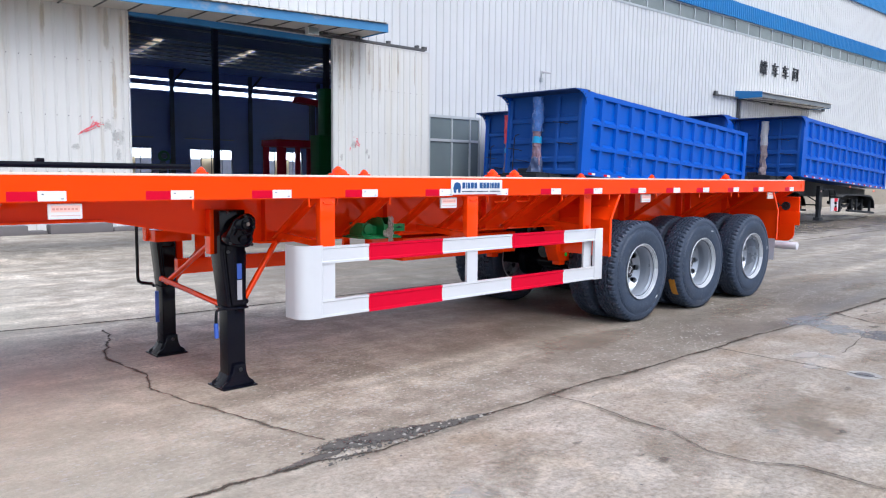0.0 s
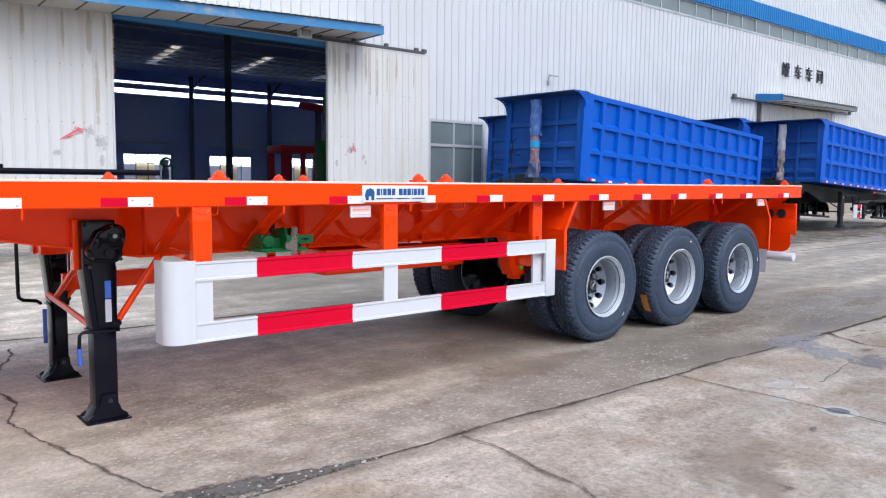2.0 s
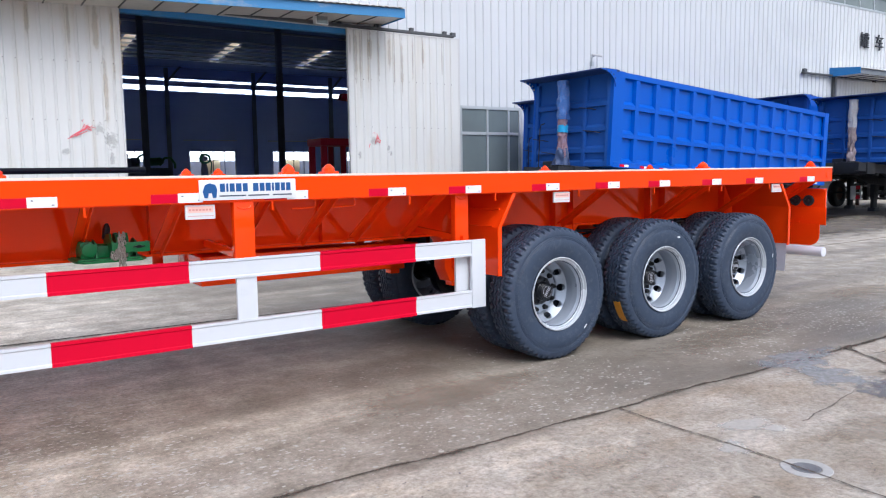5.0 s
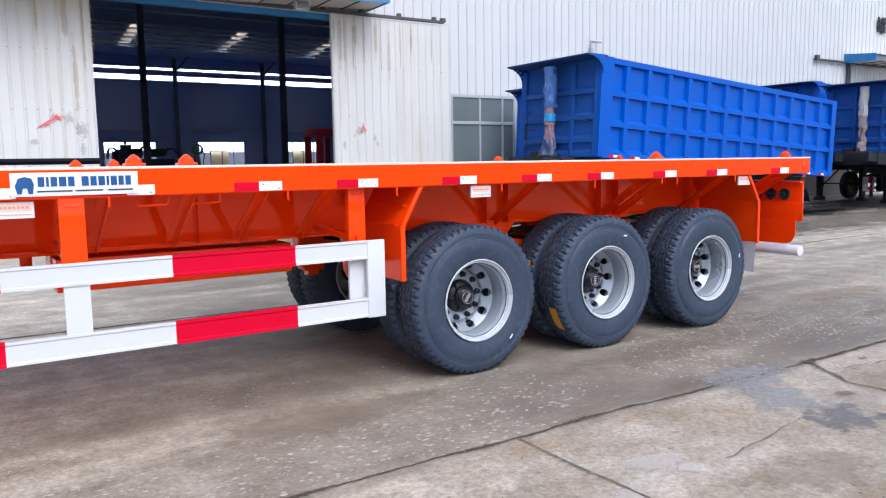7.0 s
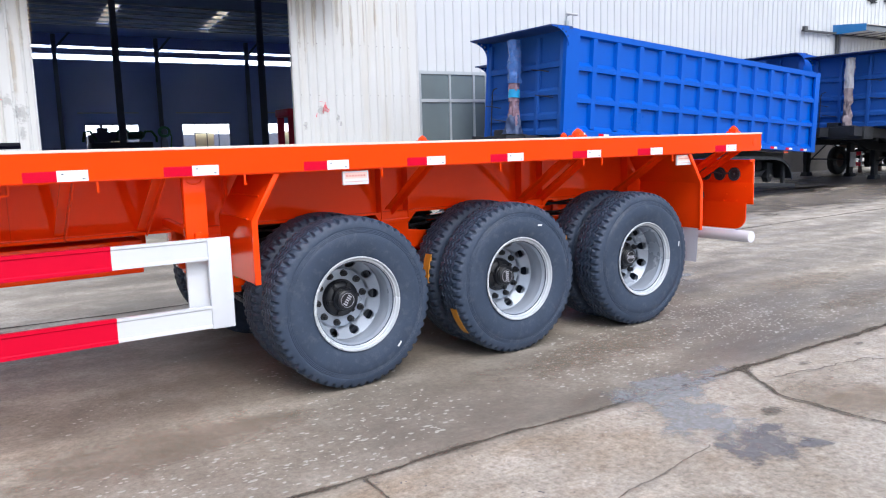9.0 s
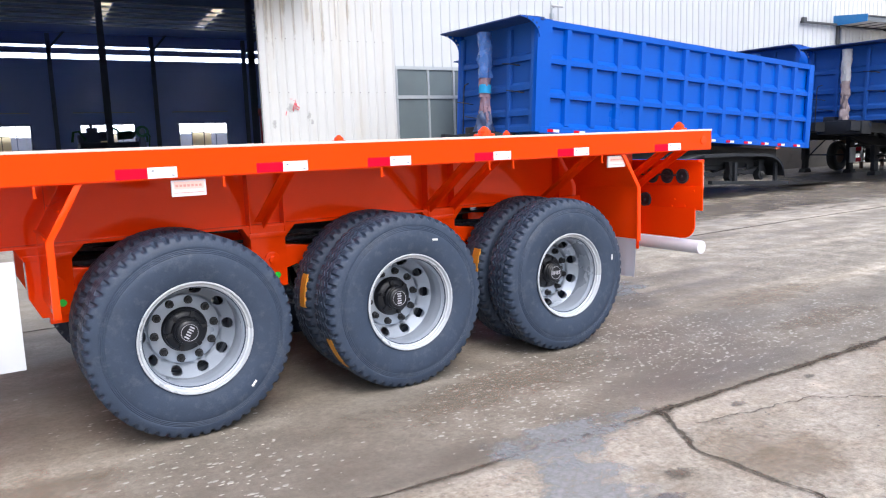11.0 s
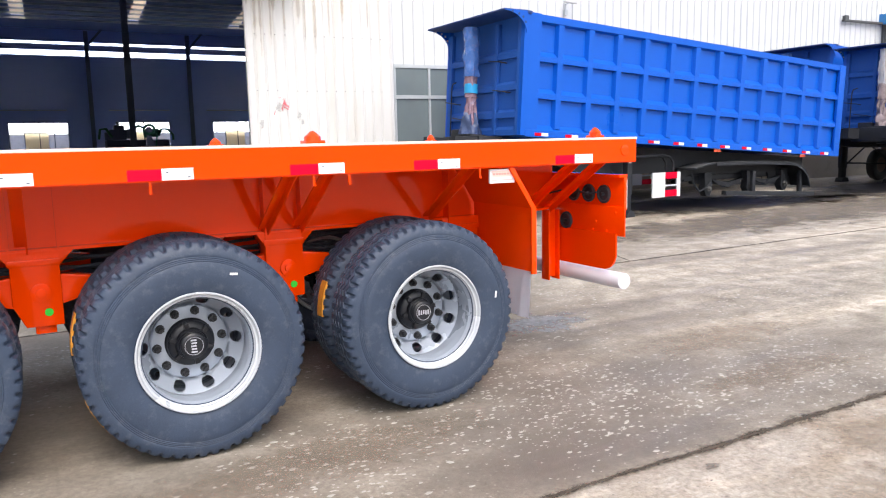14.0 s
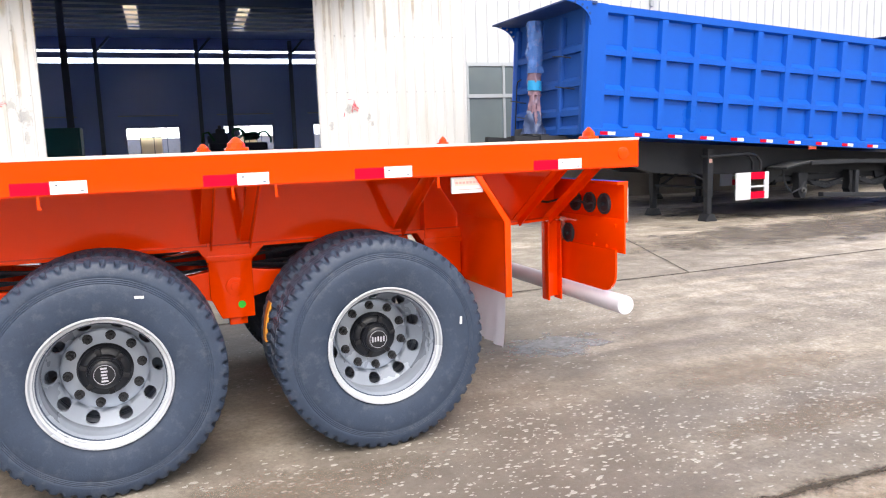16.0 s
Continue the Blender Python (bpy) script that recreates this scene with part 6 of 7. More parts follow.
    for y in (0.42, 2.0):
        bm = bmesh.new()
        lx, lw = leg_x, leg_w
        box(bm, lx - lw, lx + lw, y - 0.07, y + 0.07, 0.45, g - 0.35)
        box(bm, lx - lw + 0.015, lx + lw - 0.015, y - 0.055, y + 0.055, 0.1, 0.5)
        prism(bm, [(lx - lw - 0.06, 0.0), (lx + lw + 0.06, 0.0), (lx + lw + 0.06, 0.025), (lx + lw - 0.01, 0.14), (lx - lw + 0.01, 0.14), (lx - lw - 0.06, 0.025)], "y", y - 0.12, y + 0.12)
        leg = q("landing_leg", bevelled(bm, 0.008), CHASSIS, "dark landing leg")
        bm = bmesh.new()
        box(bm, lx - 0.035, lx + 0.035, y - 0.074, y - 0.071, g - 0.6, g - 0.53)
        part("sticker", bm, PINK_TAPE, leg, "small red and white sticker", 0)
    bm = bmesh.new()
    rod(bm, (lx, 0.42, 0.62), (lx, 2.0, 0.62), 0.025)
    rod(bm, (lx, 1.9, 0.55), (lx + 0.72, 1.4, g - 0.5), 0.025)
    rod(bm, (lx, 0.5, 0.75), (lx - 0.6, 1.2, g - 0.4), 0.022)
    q("leg_brace", bm, CHASSIS)
    for x in (5.08, 8.0):
        bm = bmesh.new()
        box(bm, x, x + 0.2, 0.04, 0.055, g - 0.09 - x * 0.0664, g - 0.015 - x * 0.0664)
        plate = q("marker_plate", bm, ORANGE_PLATE, "small orange marker plate", 0)
        bm = bmesh.new()
        box(bm, x + 0.02, x + 0.18, 0.036, 0.039, g - 0.04 - x * 0.0664, g - 0.025 - x * 0.0664)
        part("plate_band", bm, PINK_TAPE, plate, "pale band")
    # short side guard: white frame with red bars
    bm = bmesh.new()
    box(bm, 3.36, 3.71, 0.1, 0.13, 0.38, 0.88)
    box(bm, 3.71, 4.15, 0.1, 0.128, 0.6, 0.63)
    box(bm, 4.05, 4.15, 0.1, 0.13, 0.38, 0.88)
    sgd = q("side_guard", bm, WHITE_PAINT, "white guard frame with red bars")
    for z in (0.39, 0.75):
        bm = bmesh.new()
        box(bm, 3.71, 4.05, 0.098, 0.128, z, z + 0.13)
        part("red_bar", bm, RED_TAPE, sgd)
    bm = bmesh.new()
    for s in (0, 0.2):
        pipe(bm, [(2.8, 0.2 + s, 1.2), (3.72, 0.2 + s, 1.23), (3.94, 0.2 + s, 1.18), (4.04, 0.2 + s, 1.06), (4.04, 0.2 + s, 0.9)], 0.025)
    q("guard_pipes", bm, CHASSIS)
    # rear running gear without road wheels: mudguard, brackets, beam
    bm = bmesh.new()
    # flat top that rounds down into a deep rear skirt and a short front lip
    top = [(4.62, 0.93), (5.0, 1.0), (5.25, 1.03), (6.5, 1.02), (7.7, 0.97), (8.0, 0.93), (8.22, 0.84), (8.38, 0.72), (8.48, 0.56), (8.52, 0.41)]
    prism(bm, top + [(x, z - 0.03) for x, z in top[::-1]], "y", 0.12, 0.62)
    prism(bm, top + [(8.3, 0.41), (7.7, 0.45), (7.62, 0.72), (5.0, 0.78), (4.72, 0.62), (4.62, 0.6)], "y", 0.6, 0.63)
    prism(bm, top[2:] + [(x, z - 0.07) for x, z in top[:1:-1]], "y", 0.1, 0.12)
    guard = q("mudguard", bm, CHASSIS, "dusty dark mudguard over the missing wheels")
    bm = bmesh.new()
    prism(bm, [(x, z + 0.004) for x, z in top[:6]] + [(x, z + 0.0005) for x, z in top[5::-1]], "y", 0.13, 0.61)
    part("dust_layer", bm, GUARD_DUST, guard, "pale dust on the guard", 0)
    for x in (5.42, 6.82, 8.05):
        bm = bmesh.new()
        prism(bm, [(x - 0.13, 0.8), (x + 0.13, 0.8), (x + 0.1, 0.55), (x + 0.13, 0.42), (x + 0.05, 0.29), (x - 0.05, 0.29), (x - 0.13, 0.42), (x - 0.1, 0.55)], "y", 0.45, 0.62)
        q("spring_bracket", bevelled(bm, 0.012), CHASSIS)
        bm = bmesh.new()
        rod(bm, (x, 0.42, 0.45), (x, 0.65, 0.45), 0.06, 14)
        rod(bm, (x, 0.38, 0.45), (x, 0.42, 0.45), 0.03, 10)
        q("pivot_pin", bm, GUARD_DUST, "dusty pivot pin")
    for x in (6.1, 7.45):
        bm = bmesh.new()
        for k in range(4):
            h = 0.5 - 0.05 * k
            prism(bm, [(x - h, 0.64 - 0.028 * k), (x, 0.56 - 0.028 * k), (x + h, 0.64 - 0.028 * k), (x + h, 0.617 - 0.028 * k), (x, 0.537 - 0.028 * k), (x - h, 0.617 - 0.028 * k)], "y", 0.48, 0.58)
        q("leaf_spring", bm, CHASSIS)
    bm = bmesh.new()
    box(bm, 4.9, 8.3, 0.66, 0.8, 0.62, 0.74)
    q("axle_beam", bevelled(bm, 0.01), CHASSIS)
    bm = bmesh.new()
    prism(bm, [(5.7, 0.31), (8.85, 0.13), (8.85, 0.22), (5.7, 0.4)], "y", 0.2, 0.33)
    box(bm, 8.3, 8.4, 0.22, 0.3, 0.2, 0.75)
    box(bm, 6.6, 6.7, 0.22, 0.3, 0.3, 0.8)
    q("side_beam", bevelled(bm, 0.01), CHASSIS, "dusty low side beam")
    bm = bmesh.new()
    pipe(bm, [(4.7, 0.3, 0.9), (4.78, 0.3, 0.6), (4.95, 0.3, 0.42), (5.2, 0.3, 0.5), (5.35, 0.35, 0.62)], 0.018, 6)
    q("air_hose", bm, CHASSIS)
    return t


tipper((15.92, 11.93, 1.686), "blue steel tipper trailer standing nose-up on its legs", 3.8, 1.2)
tipper((18.55, 15.3, 1.55), "blue steel tipper trailer close to the hall wall", 2.6, 1.0, red=True)
tipper((28.0, 11.3, 1.72), "blue steel tipper trailer with a silver-wrapped cylinder", 3.0, 0.5, silver=True, leg_w=0.15)
tipper((28.1, 14.25, 1.92), "blue steel tipper trailer beside another tipper", 3.0, 0.5, leg_x=3.95, leg_w=0.15)

# ---- yard details ----
rng = random.Random(7)


def joint_dirt(name, color, strength, ragged):
    """Dirt that thins out raggedly from the middle of the joint to its rim."""
    mat, nodes, links, b = nodes_of(name)
    geo = nodes.new("ShaderNodeNewGeometry").outputs["Position"]
    across = nodes.new("ShaderNodeSeparateXYZ")
    links.new(nodes.new("ShaderNodeTexCoord").outputs["UV"], across.inputs[0])
    fine = noise_node(nodes, links, geo, 24.0, 8.0, 0.75)
    total = nodes.new("ShaderNodeMath")
    total.operation, total.inputs[1].default_value = "MULTIPLY_ADD", ragged
    links.new(fine, total.inputs[0])
    links.new(across.outputs["Y"], total.inputs[2])
    mask = nodes.new("ShaderNodeMapRange")
    mask.inputs["From Min"].default_value, mask.inputs["From Max"].default_value = 0.5 * ragged + 0.2, 0.5 * ragged + 0.75
    mask.inputs["To Max"].default_value = strength
    links.new(total.outputs[0], mask.inputs["Value"])
    links.new(mask.outputs[0], b.inputs["Alpha"])
    grain = noise_node(nodes, links, geo, 90.0, 4.0, 0.7)
    links.new(mix_color(nodes, links, grain, shade(color, 0.5), shade(color, 1.5)), b.inputs["Base Color"])
    b.inputs["Roughness"].default_value, b.inputs["Specular IOR Level"].default_value = 0.95, 0.1
    return mat


JOINT_DIRT = joint_dirt("dark_joint_earth", (0.085, 0.07, 0.056), 0.9, 2.4)
CRACK_DIRT = joint_dirt("brown_crack_earth", (0.12, 0.1, 0.08), 0.8, 3.2)
JOINT_RIM = joint_dirt("thin_brown_joint_dust", (0.16, 0.13, 0.105), 0.45, 2.6)


def ribbon(points, w0, w1, z=0.004, step=0.03, wobble=0.02):
    """A wandering joint along points, in two halves; the texture's v runs from 0 at the rims to 1 in the middle."""
    bm = bmesh.new()
    uv = bm.loops.layers.uv.new("across")
    rows = []
    for (xa, ya), (xb, yb) in zip(points, points[1:]):
        length = math.hypot(xb - xa, yb - ya)
        n = max(2, int(length / (step if min(abs(xa), abs(xb)) < 14 else 0.3)))
        nx, ny = -(yb - ya) / length, (xb - xa) / length
        for k in range(n):
            f = k / n
            x, y = xa + (xb - xa) * f, ya + (yb - ya) * f
            o = wobble * (noise.noise((x * 1.1, y * 1.1, 3.0)) * 1.6 + 0.5 * noise.noise((x * 5, y * 5, 7.0)) + 0.25 * noise.noise((x * 16, y * 16, 5.0)))
            w = w0 + (w1 - w0) * abs(noise.noise((x * 2.3, y * 2.3, 1.0))) * 1.6
            rows.append([bm.verts.new((x + nx * (o + e * w), y + ny * (o + e * w), z)) for e in (1.0, 0.0, -1.0)])
    for a, b_ in zip(rows, rows[1:]):
        for i, vs in ((0, (0.0, 1.0)), (1, (1.0, 0.0))):
            face = bm.faces.new((a[i], a[i + 1], b_[i + 1], b_[i]))
            for loop, v in zip(face.loops, (vs[0], vs[1], vs[1], vs[0])):
                loop[uv].uv = (0.0, v)
    return bm


JOINTS = []


def crack(points, w0, w1, label, wobble=0.02, mat=None):
    JOINTS.append(label)
    z = 0.004 + 0.0008 * len(JOINTS)
    joint = solid("pavement_joint", ribbon(points, w0 * 0.8 + 0.002, w1 * 0.75, z + 0.0004, wobble=wobble), mat or JOINT_DIRT, label, "joint", kind="structure", smooth=0)
    part("dust_rim", ribbon(points, w0 * 1.5 + 0.006, w1 * 1.8 + 0.008, z, wobble=wobble), JOINT_RIM, joint, smooth=0)
    return joint


crack([(-6, 3.75), (1.9, 3.74), (2.6, 3.74), (3.0, 3.62), (3.9, 3.7), (6.8, 3.66), (9.8, 3.58), (12.6, 3.58), (20, 3.5), (40, 3.4)], 0.006, 0.03, "dirt-filled joint between concrete slabs", 0.03)
crack([(9.75, 3.58), (11.0, 3.575), (12.6, 3.58), (16.0, 3.54)], 0.02, 0.06, "dirt-filled joint between concrete slabs", 0.02)
crack([(-8, 8.9), (2.1, 8.68), (3.45, 8.47), (8, 8.3), (14.8, 8.2), (18.3, 8.28), (40, 8.4)], 0.02, 0.035, "dark joint between concrete slabs", 0.01)
crack([(2.95, 8.1), (2.72, 7.46), (2.59, 6.85), (2.57, 6.15), (2.47, 5.76), (2.53, 5.5), (2.57, 5.23), (2.66, 4.67), (2.76, 4.21), (2.83, 3.95)], 0.003, 0.022, "ragged crack across the concrete", 0.06, CRACK_DIRT)
crack([(6.985, 3.62), (6.96, 2.7), (6.9, -3)], 0.006, 0.014, "dark joint between concrete slabs", 0.02, CRACK_DIRT)
crack([(9.8, 3.6), (9.7, 3.38), (9.59, 3.08), (9.57, 2.79), (9.57, 2.4), (9.5, 0.5), (9.5, -3)], 0.006, 0.024, "ragged joint between concrete slabs", 0.06)
crack([(13.2, 3.58), (13.1, 1.0), (13.0, -4)], 0.01, 0.03, "dark joint between concrete slabs", 0.02)
crack([(4.58, 3.67), (4.6, 3.36), (4.53, 2.99), (4.54, 2.65), (4.41, 2.37), (4.43, 2.11), (4.58, 1.89), (4.57, 1.4), (4.5, -1.0)], 0.004, 0.013, "fine crack in the concrete", 0.03, CRACK_DIRT)
crack([(9.81, 3.36), (10.53, 3.21), (11.21, 2.82), (12.2, 2.5)], 0.002, 0.006, "fine crack in the concrete", 0.1, CRACK_DIRT)
crack([(7.66, 2.8), (7.87, 2.83), (8.09, 2.83), (8.31, 2.85), (8.48, 2.83), (8.62, 2.87)], 0.0008, 0.003, "fine crack in the concrete", 0.05, CRACK_DIRT)
crack([(15.0, 8.2), (16.5, 12.0), (17.0, 15)], 0.008, 0.02, "dark joint between concrete slabs", 0.02)


def stain(name, color, rough, strength=0.9, scale=6.0, ragged=1.7, vary=0.3, worn=0.0):
    """A stain that thins out raggedly towards its rim."""
    mat, nodes, links, b = nodes_of(name)
    geo = nodes.new("ShaderNodeNewGeometry").outputs["Position"]
    own = nodes.new("ShaderNodeTexCoord").outputs["Object"]
    length = nodes.new("ShaderNodeVectorMath")
    length.operation = "LENGTH"
    links.new(own, length.inputs[0])
    n = noise_node(nodes, links, geo, scale, 9.0, 0.68)
    m = nodes.new("ShaderNodeMath")
    m.operation, m.inputs[1].default_value, m.inputs[2].default_value = "MULTIPLY_ADD", ragged, 1.0 - ragged / 2
    links.new(n, m.inputs[0])
    d = nodes.new("ShaderNodeMath")
    d.operation = "SUBTRACT"
    links.new(m.outputs[0], d.inputs[0])
    links.new(length.outputs["Value"], d.inputs[1])
    r = ramp(nodes, [(0.0, (0, 0, 0)), (0.45, (strength,) * 3)])
    links.new(d.outputs[0], r.inputs[0])
    through_wear = r.outputs[0]
    if worn:
        bare = ramp(nodes, [(0.36, (1 - worn,) * 3), (0.6, (1, 1, 1))])
        links.new(noise_node(nodes, links, geo, 14.0, 12.0, 0.8), bare.inputs[0])
        through_wear = mix_color(nodes, links, 1.0, r.outputs[0], bare.outputs[0], "MULTIPLY")
    links.new(through_wear, b.inputs["Alpha"])
    f = noise_node(nodes, links, geo, 40.0, 4.0, 0.6)
    links.new(mix_color(nodes, links, f, shade(color, 1 - vary), shade(color, 1 + vary)), b.inputs["Base Color"])
    b.inputs["Roughness"].default_value = rough
    return mat


BLOTS = []


def blot(name, cx, cy, rx, ry, mat, label, z=0.003, turn=0.0):
    BLOTS.append(cx)
    bm = bmesh.new()
    bm.faces.new([bm.verts.new((1.5 * math.cos(k * math.tau / 32), 1.5 * math.sin(k * math.tau / 32), 0)) for k in range(32)])
    return solid(name, bm, mat, label, "stain", kind="structure", smooth=0, m=pose(cx, cy, z + 0.0003 * len(BLOTS), 0, 0, turn) @ Matrix.Diagonal((rx, ry, 1, 1)))


ASPHALT = surface("old_asphalt_patch", (0.125, 0.117, 0.11), 0.9, vary=0.35, grain=70, blotch=5, bump=0.7)
FILLING = stain("broken_asphalt_filling", (0.115, 0.106, 0.098), 0.9, 0.95, 16.0, 1.5, 0.5)
for cx, cy, rx, ry, tn in ((2.95, 3.84, 0.3, 0.12, -8), (3.2, 3.8, 0.34, 0.12, -12), (3.5, 3.74, 0.3, 0.075, -10), (3.78, 3.71, 0.24, 0.04, -5), (2.6, 3.77, 0.32, 0.05, 5)):
    blot("pavement_patch", cx, cy, rx, ry, FILLING, "dark broken asphalt filling in the slab joint", turn=tn)
# loose crumbs on the asphalt
bm = bmesh.new()
for k in range(420):
    x = rng.uniform(2.6, 3.85)
    y = 3.68 + 0.02 * (3.9 - x) + rng.uniform(-0.07, 0.2) * (4.0 - x) * 0.8
    r = 0.004 + 0.012 * rng.random() ** 3
    bmesh.ops.create_icosphere(bm, subdivisions=1, radius=r, matrix=Matrix.Translation((x, y, 0.003 + r * 0.3)) @ Matrix.Diagonal((1, 0.8, 0.6, 1)))
solid("asphalt_crumbs", bm, ASPHALT, "dark crumbs of broken asphalt", "gravel", kind="stuff", smooth=0)
bm = bmesh.new()
for k in range(70):
    x = rng.uniform(2.7, 4.0)
    y = 3.69 + rng.uniform(-0.08, 0.22) * (4.1 - x) * 0.75
    r = 0.005 + 0.011 * rng.random() ** 2
    bmesh.ops.create_icosphere(bm, subdivisions=1, radius=r, matrix=Matrix.Translation((x, y, 0.003 + r * 0.25)) @ pose(0, 0, 0, 0, 0, rng.random() * 360) @ Matrix.Diagonal((1.3, 0.7, 0.5, 1)))
solid("loose_stones", bm, CHIP, "pale loose stones in the broken joint", "gravel", kind="stuff", smooth=0)
DAMP = stain("blue_grey_cement_film", (0.32, 0.33, 0.345), 0.5, 0.7, 5.0, 3.4, 0.5, 0.45)
WET = stain("dark_damp_stain", (0.17, 0.162, 0.17), 0.5, 0.8, 6.0, 3.0, 0.5, 0.4)
PALE = stain("pale_cement_smear", (0.58, 0.55, 0.51), 0.7, 0.5, 8.0, 3.0)
RUSTY = stain("brown_earth_stain", (0.26, 0.2, 0.145), 0.8, 0.28, 7.0, 2.6)
SPOT = stain("oil_spot", (0.11, 0.09, 0.07), 0.7, 0.55, 22.0, 2.6)
OIL_SHADE = stain("oily_film_and_shade", (0.05, 0.045, 0.042), 0.4, 0.9, 1.6, 1.5)
for cx, cy, rx, ry, tn in ((8.8, 2.74, 0.26, 0.2, -15), (9.0, 2.6, 0.16, 0.06, -20), (9.02, 2.86, 0.12, 0.06, 0)):
    blot("pavement_patch", cx, cy, rx, ry, WET, "dark damp stain on pale concrete", turn=tn)
for cx, cy, rx, ry, tn in ((8.82, 3.18, 0.3, 0.34, 0), (8.98, 3.52, 0.36, 0.16, -10), (9.2, 3.68, 0.5, 0.16, -5), (12.05, 6.2, 0.5, 0.3, 10)):
    blot("pavement_patch", cx, cy, rx, ry, DAMP, "blue-grey cement film beside the joint", turn=tn)
for cx, cy, rx, ry, tn in ((7.35, 2.95, 0.22, 0.11, -20), (6.95, 2.75, 0.14, 0.08, 10), (5.05, 2.25, 0.05, 0.035, 0), (7.42, 2.81, 0.1, 0.07, 0), (10.2, 2.3, 0.3, 0.15, 30), (2.6, 2.7, 0.5, 0.2, 20)):
    blot("pavement_patch", cx, cy, rx, ry, PALE, "pale cement smear on the concrete", turn=tn)
for cx, cy, rx, ry, tn in ((4.3, 2.5, 0.5, 0.25, 40), (5.6, 2.4, 0.7, 0.3, 20), (7.9, 2.4, 0.5, 0.25, -10), (9.8, 2.9, 0.35, 0.4, 0), (11.2, 2.7, 0.8, 0.3, 10), (6.2, 3.1, 0.5, 0.2, 0), (3.3, 2.9, 0.5, 0.18, 25), (6.3, 4.6, 0.9, 0.3, 0), (9.4, 4.5, 1.1, 0.3, 5), (12.1, 3.2, 0.5, 0.25, 0), (5.3, 2.1, 0.3, 0.2, 30), (13.0, 5.0, 0.9, 0.3, 5), (12.6, 4.2, 0.8, 0.2, 0)):
    blot("pavement_patch", cx, cy, rx, ry, RUSTY, "faint brown earth stain on the concrete", turn=tn)
for cx, cy, r in ((10.24, 3.376, 0.04), (11.0, 3.41, 0.03), (3.92, 2.94, 0.03), (4.09, 2.46, 0.03), (4.05, 2.58, 0.02), (9.25, 2.98, 0.06), (5.35, 1.96, 0.03), (6.42, 2.29, 0.035)):
    blot("pavement_patch", cx, cy, r * 1.6, r, SPOT, "small dark oil spot on the concrete")

# rain and rust stains, grey smudges on the doors
RUST_RUN = stain("rust_run", (0.45, 0.31, 0.12), 0.7, 0.3, 4.0, 2.0)
SMUDGE = stain("grey_smudge", (0.32, 0.31, 0.3), 0.7, 0.3, 14.0, 3.2)


def door_stain(door, u, z, w, h, mat, name):
    bm = bmesh.new()
    bm.faces.new([bm.verts.new((1.5 * math.cos(k * math.tau / 28), 1.5 * math.sin(k * math.tau / 28), 0)) for k in range(28)])
    me = finish(bm, name, 0)
    me.materials.append(mat)
    ob = new(name, me)
    ob.parent = door
    STAINS.append(u)
    thin = 0.45 if name == "rust_stain" else 1.0
    ob.matrix_basis = pose(u, -0.031 - 0.0004 * len(STAINS), z, 90, 0, 0) @ Matrix.Diagonal((w * thin, h * (1.25 if thin < 1 else 1), 1, 1))


STAINS = []
for u, z, w, h in ((7.1, 4.7, 0.1, 0.8), (6.75, 5.0, 0.16, 0.5), (6.2, 4.9, 0.1, 0.5), (5.4, 5.0, 0.12, 0.4), (6.9, 3.6, 0.12, 0.9), (7.28, 4.9, 0.06, 0.9)):
    door_stain(door_1, u, z, w, h, RUST_RUN, "rust_stain")
for u, z, w, h in ((13.25, 4.8, 0.12, 0.7), (13.7, 5.0, 0.12, 0.4), (14.3, 4.95, 0.14, 0.45), (14.7, 4.6, 0.1, 0.7), (15.4, 5.0, 0.1, 0.35), (13.08, 5.0, 0.06, 0.35), (16.05, 4.9, 0.05, 0.5), (13.38, 4.7, 0.08, 0.8), (13.62, 4.75, 0.07, 0.7), (13.95, 4.9, 0.08, 0.6), (14.45, 4.7, 0.06, 0.8), (15.05, 4.9, 0.06, 0.5)):
    door_stain(door_2, u, z, w, h, RUST_RUN, "rust_stain")
for u, z, w, h in ((6.95, 2.45, 0.16, 0.2), (6.72, 2.7, 0.12, 0.14), (6.0, 2.18, 0.1, 0.08), (6.95, 2.0, 0.06, 0.16)):
    door_stain(door_1, u, z, w, h, SMUDGE, "smudge")
for u, z, w, h in ((14.2, 2.3, 0.05, 0.1), (14.28, 2.15, 0.04, 0.08), (13.75, 2.5, 0.12, 0.12), (13.3, 2.1, 0.05, 0.12)):
    door_stain(door_2, u, z, w, h, SMUDGE, "smudge")

# round cover in the near slab
COVER = surface("worn_grey_cover", (0.15, 0.15, 0.16), 0.7, vary=0.4, grain=50, blotch=12, dirt=0.5, dirt_color=(0.22, 0.2, 0.18))
CEMENT = surface("pale_cement", (0.4, 0.385, 0.37), 0.8, vary=0.35, grain=45, blotch=9, dirt=0.6, dirt_color=(0.25, 0.22, 0.19))
mc = thing("drain_cover", (7.0, 2.36, 0), "worn round steel drain cover set in the concrete", "drain cover")
bm = bmesh.new()
lathe(bm, [(0.0, 0.0), (0.0, 0.05), (0.003, 0.055), (0.005, 0.07), (0.003, 0.075)], 40)
bmesh.ops.transform(bm, matrix=Matrix.Translation((7.0, 2.36, 0.001)) @ pose(0, 0, 0, 90, 0, 0), verts=bm.verts)
part("plate", bm, COVER, mc)
bm = bmesh.new()
lathe(bm, [(0.0, 0.076), (0.004, 0.08), (0.004, 0.125), (0.0, 0.13)], 40)
bmesh.ops.transform(bm, matrix=Matrix.Translation((7.0, 2.36, 0.001)) @ pose(0, 0, 0, 90, 0, 0), verts=bm.verts)
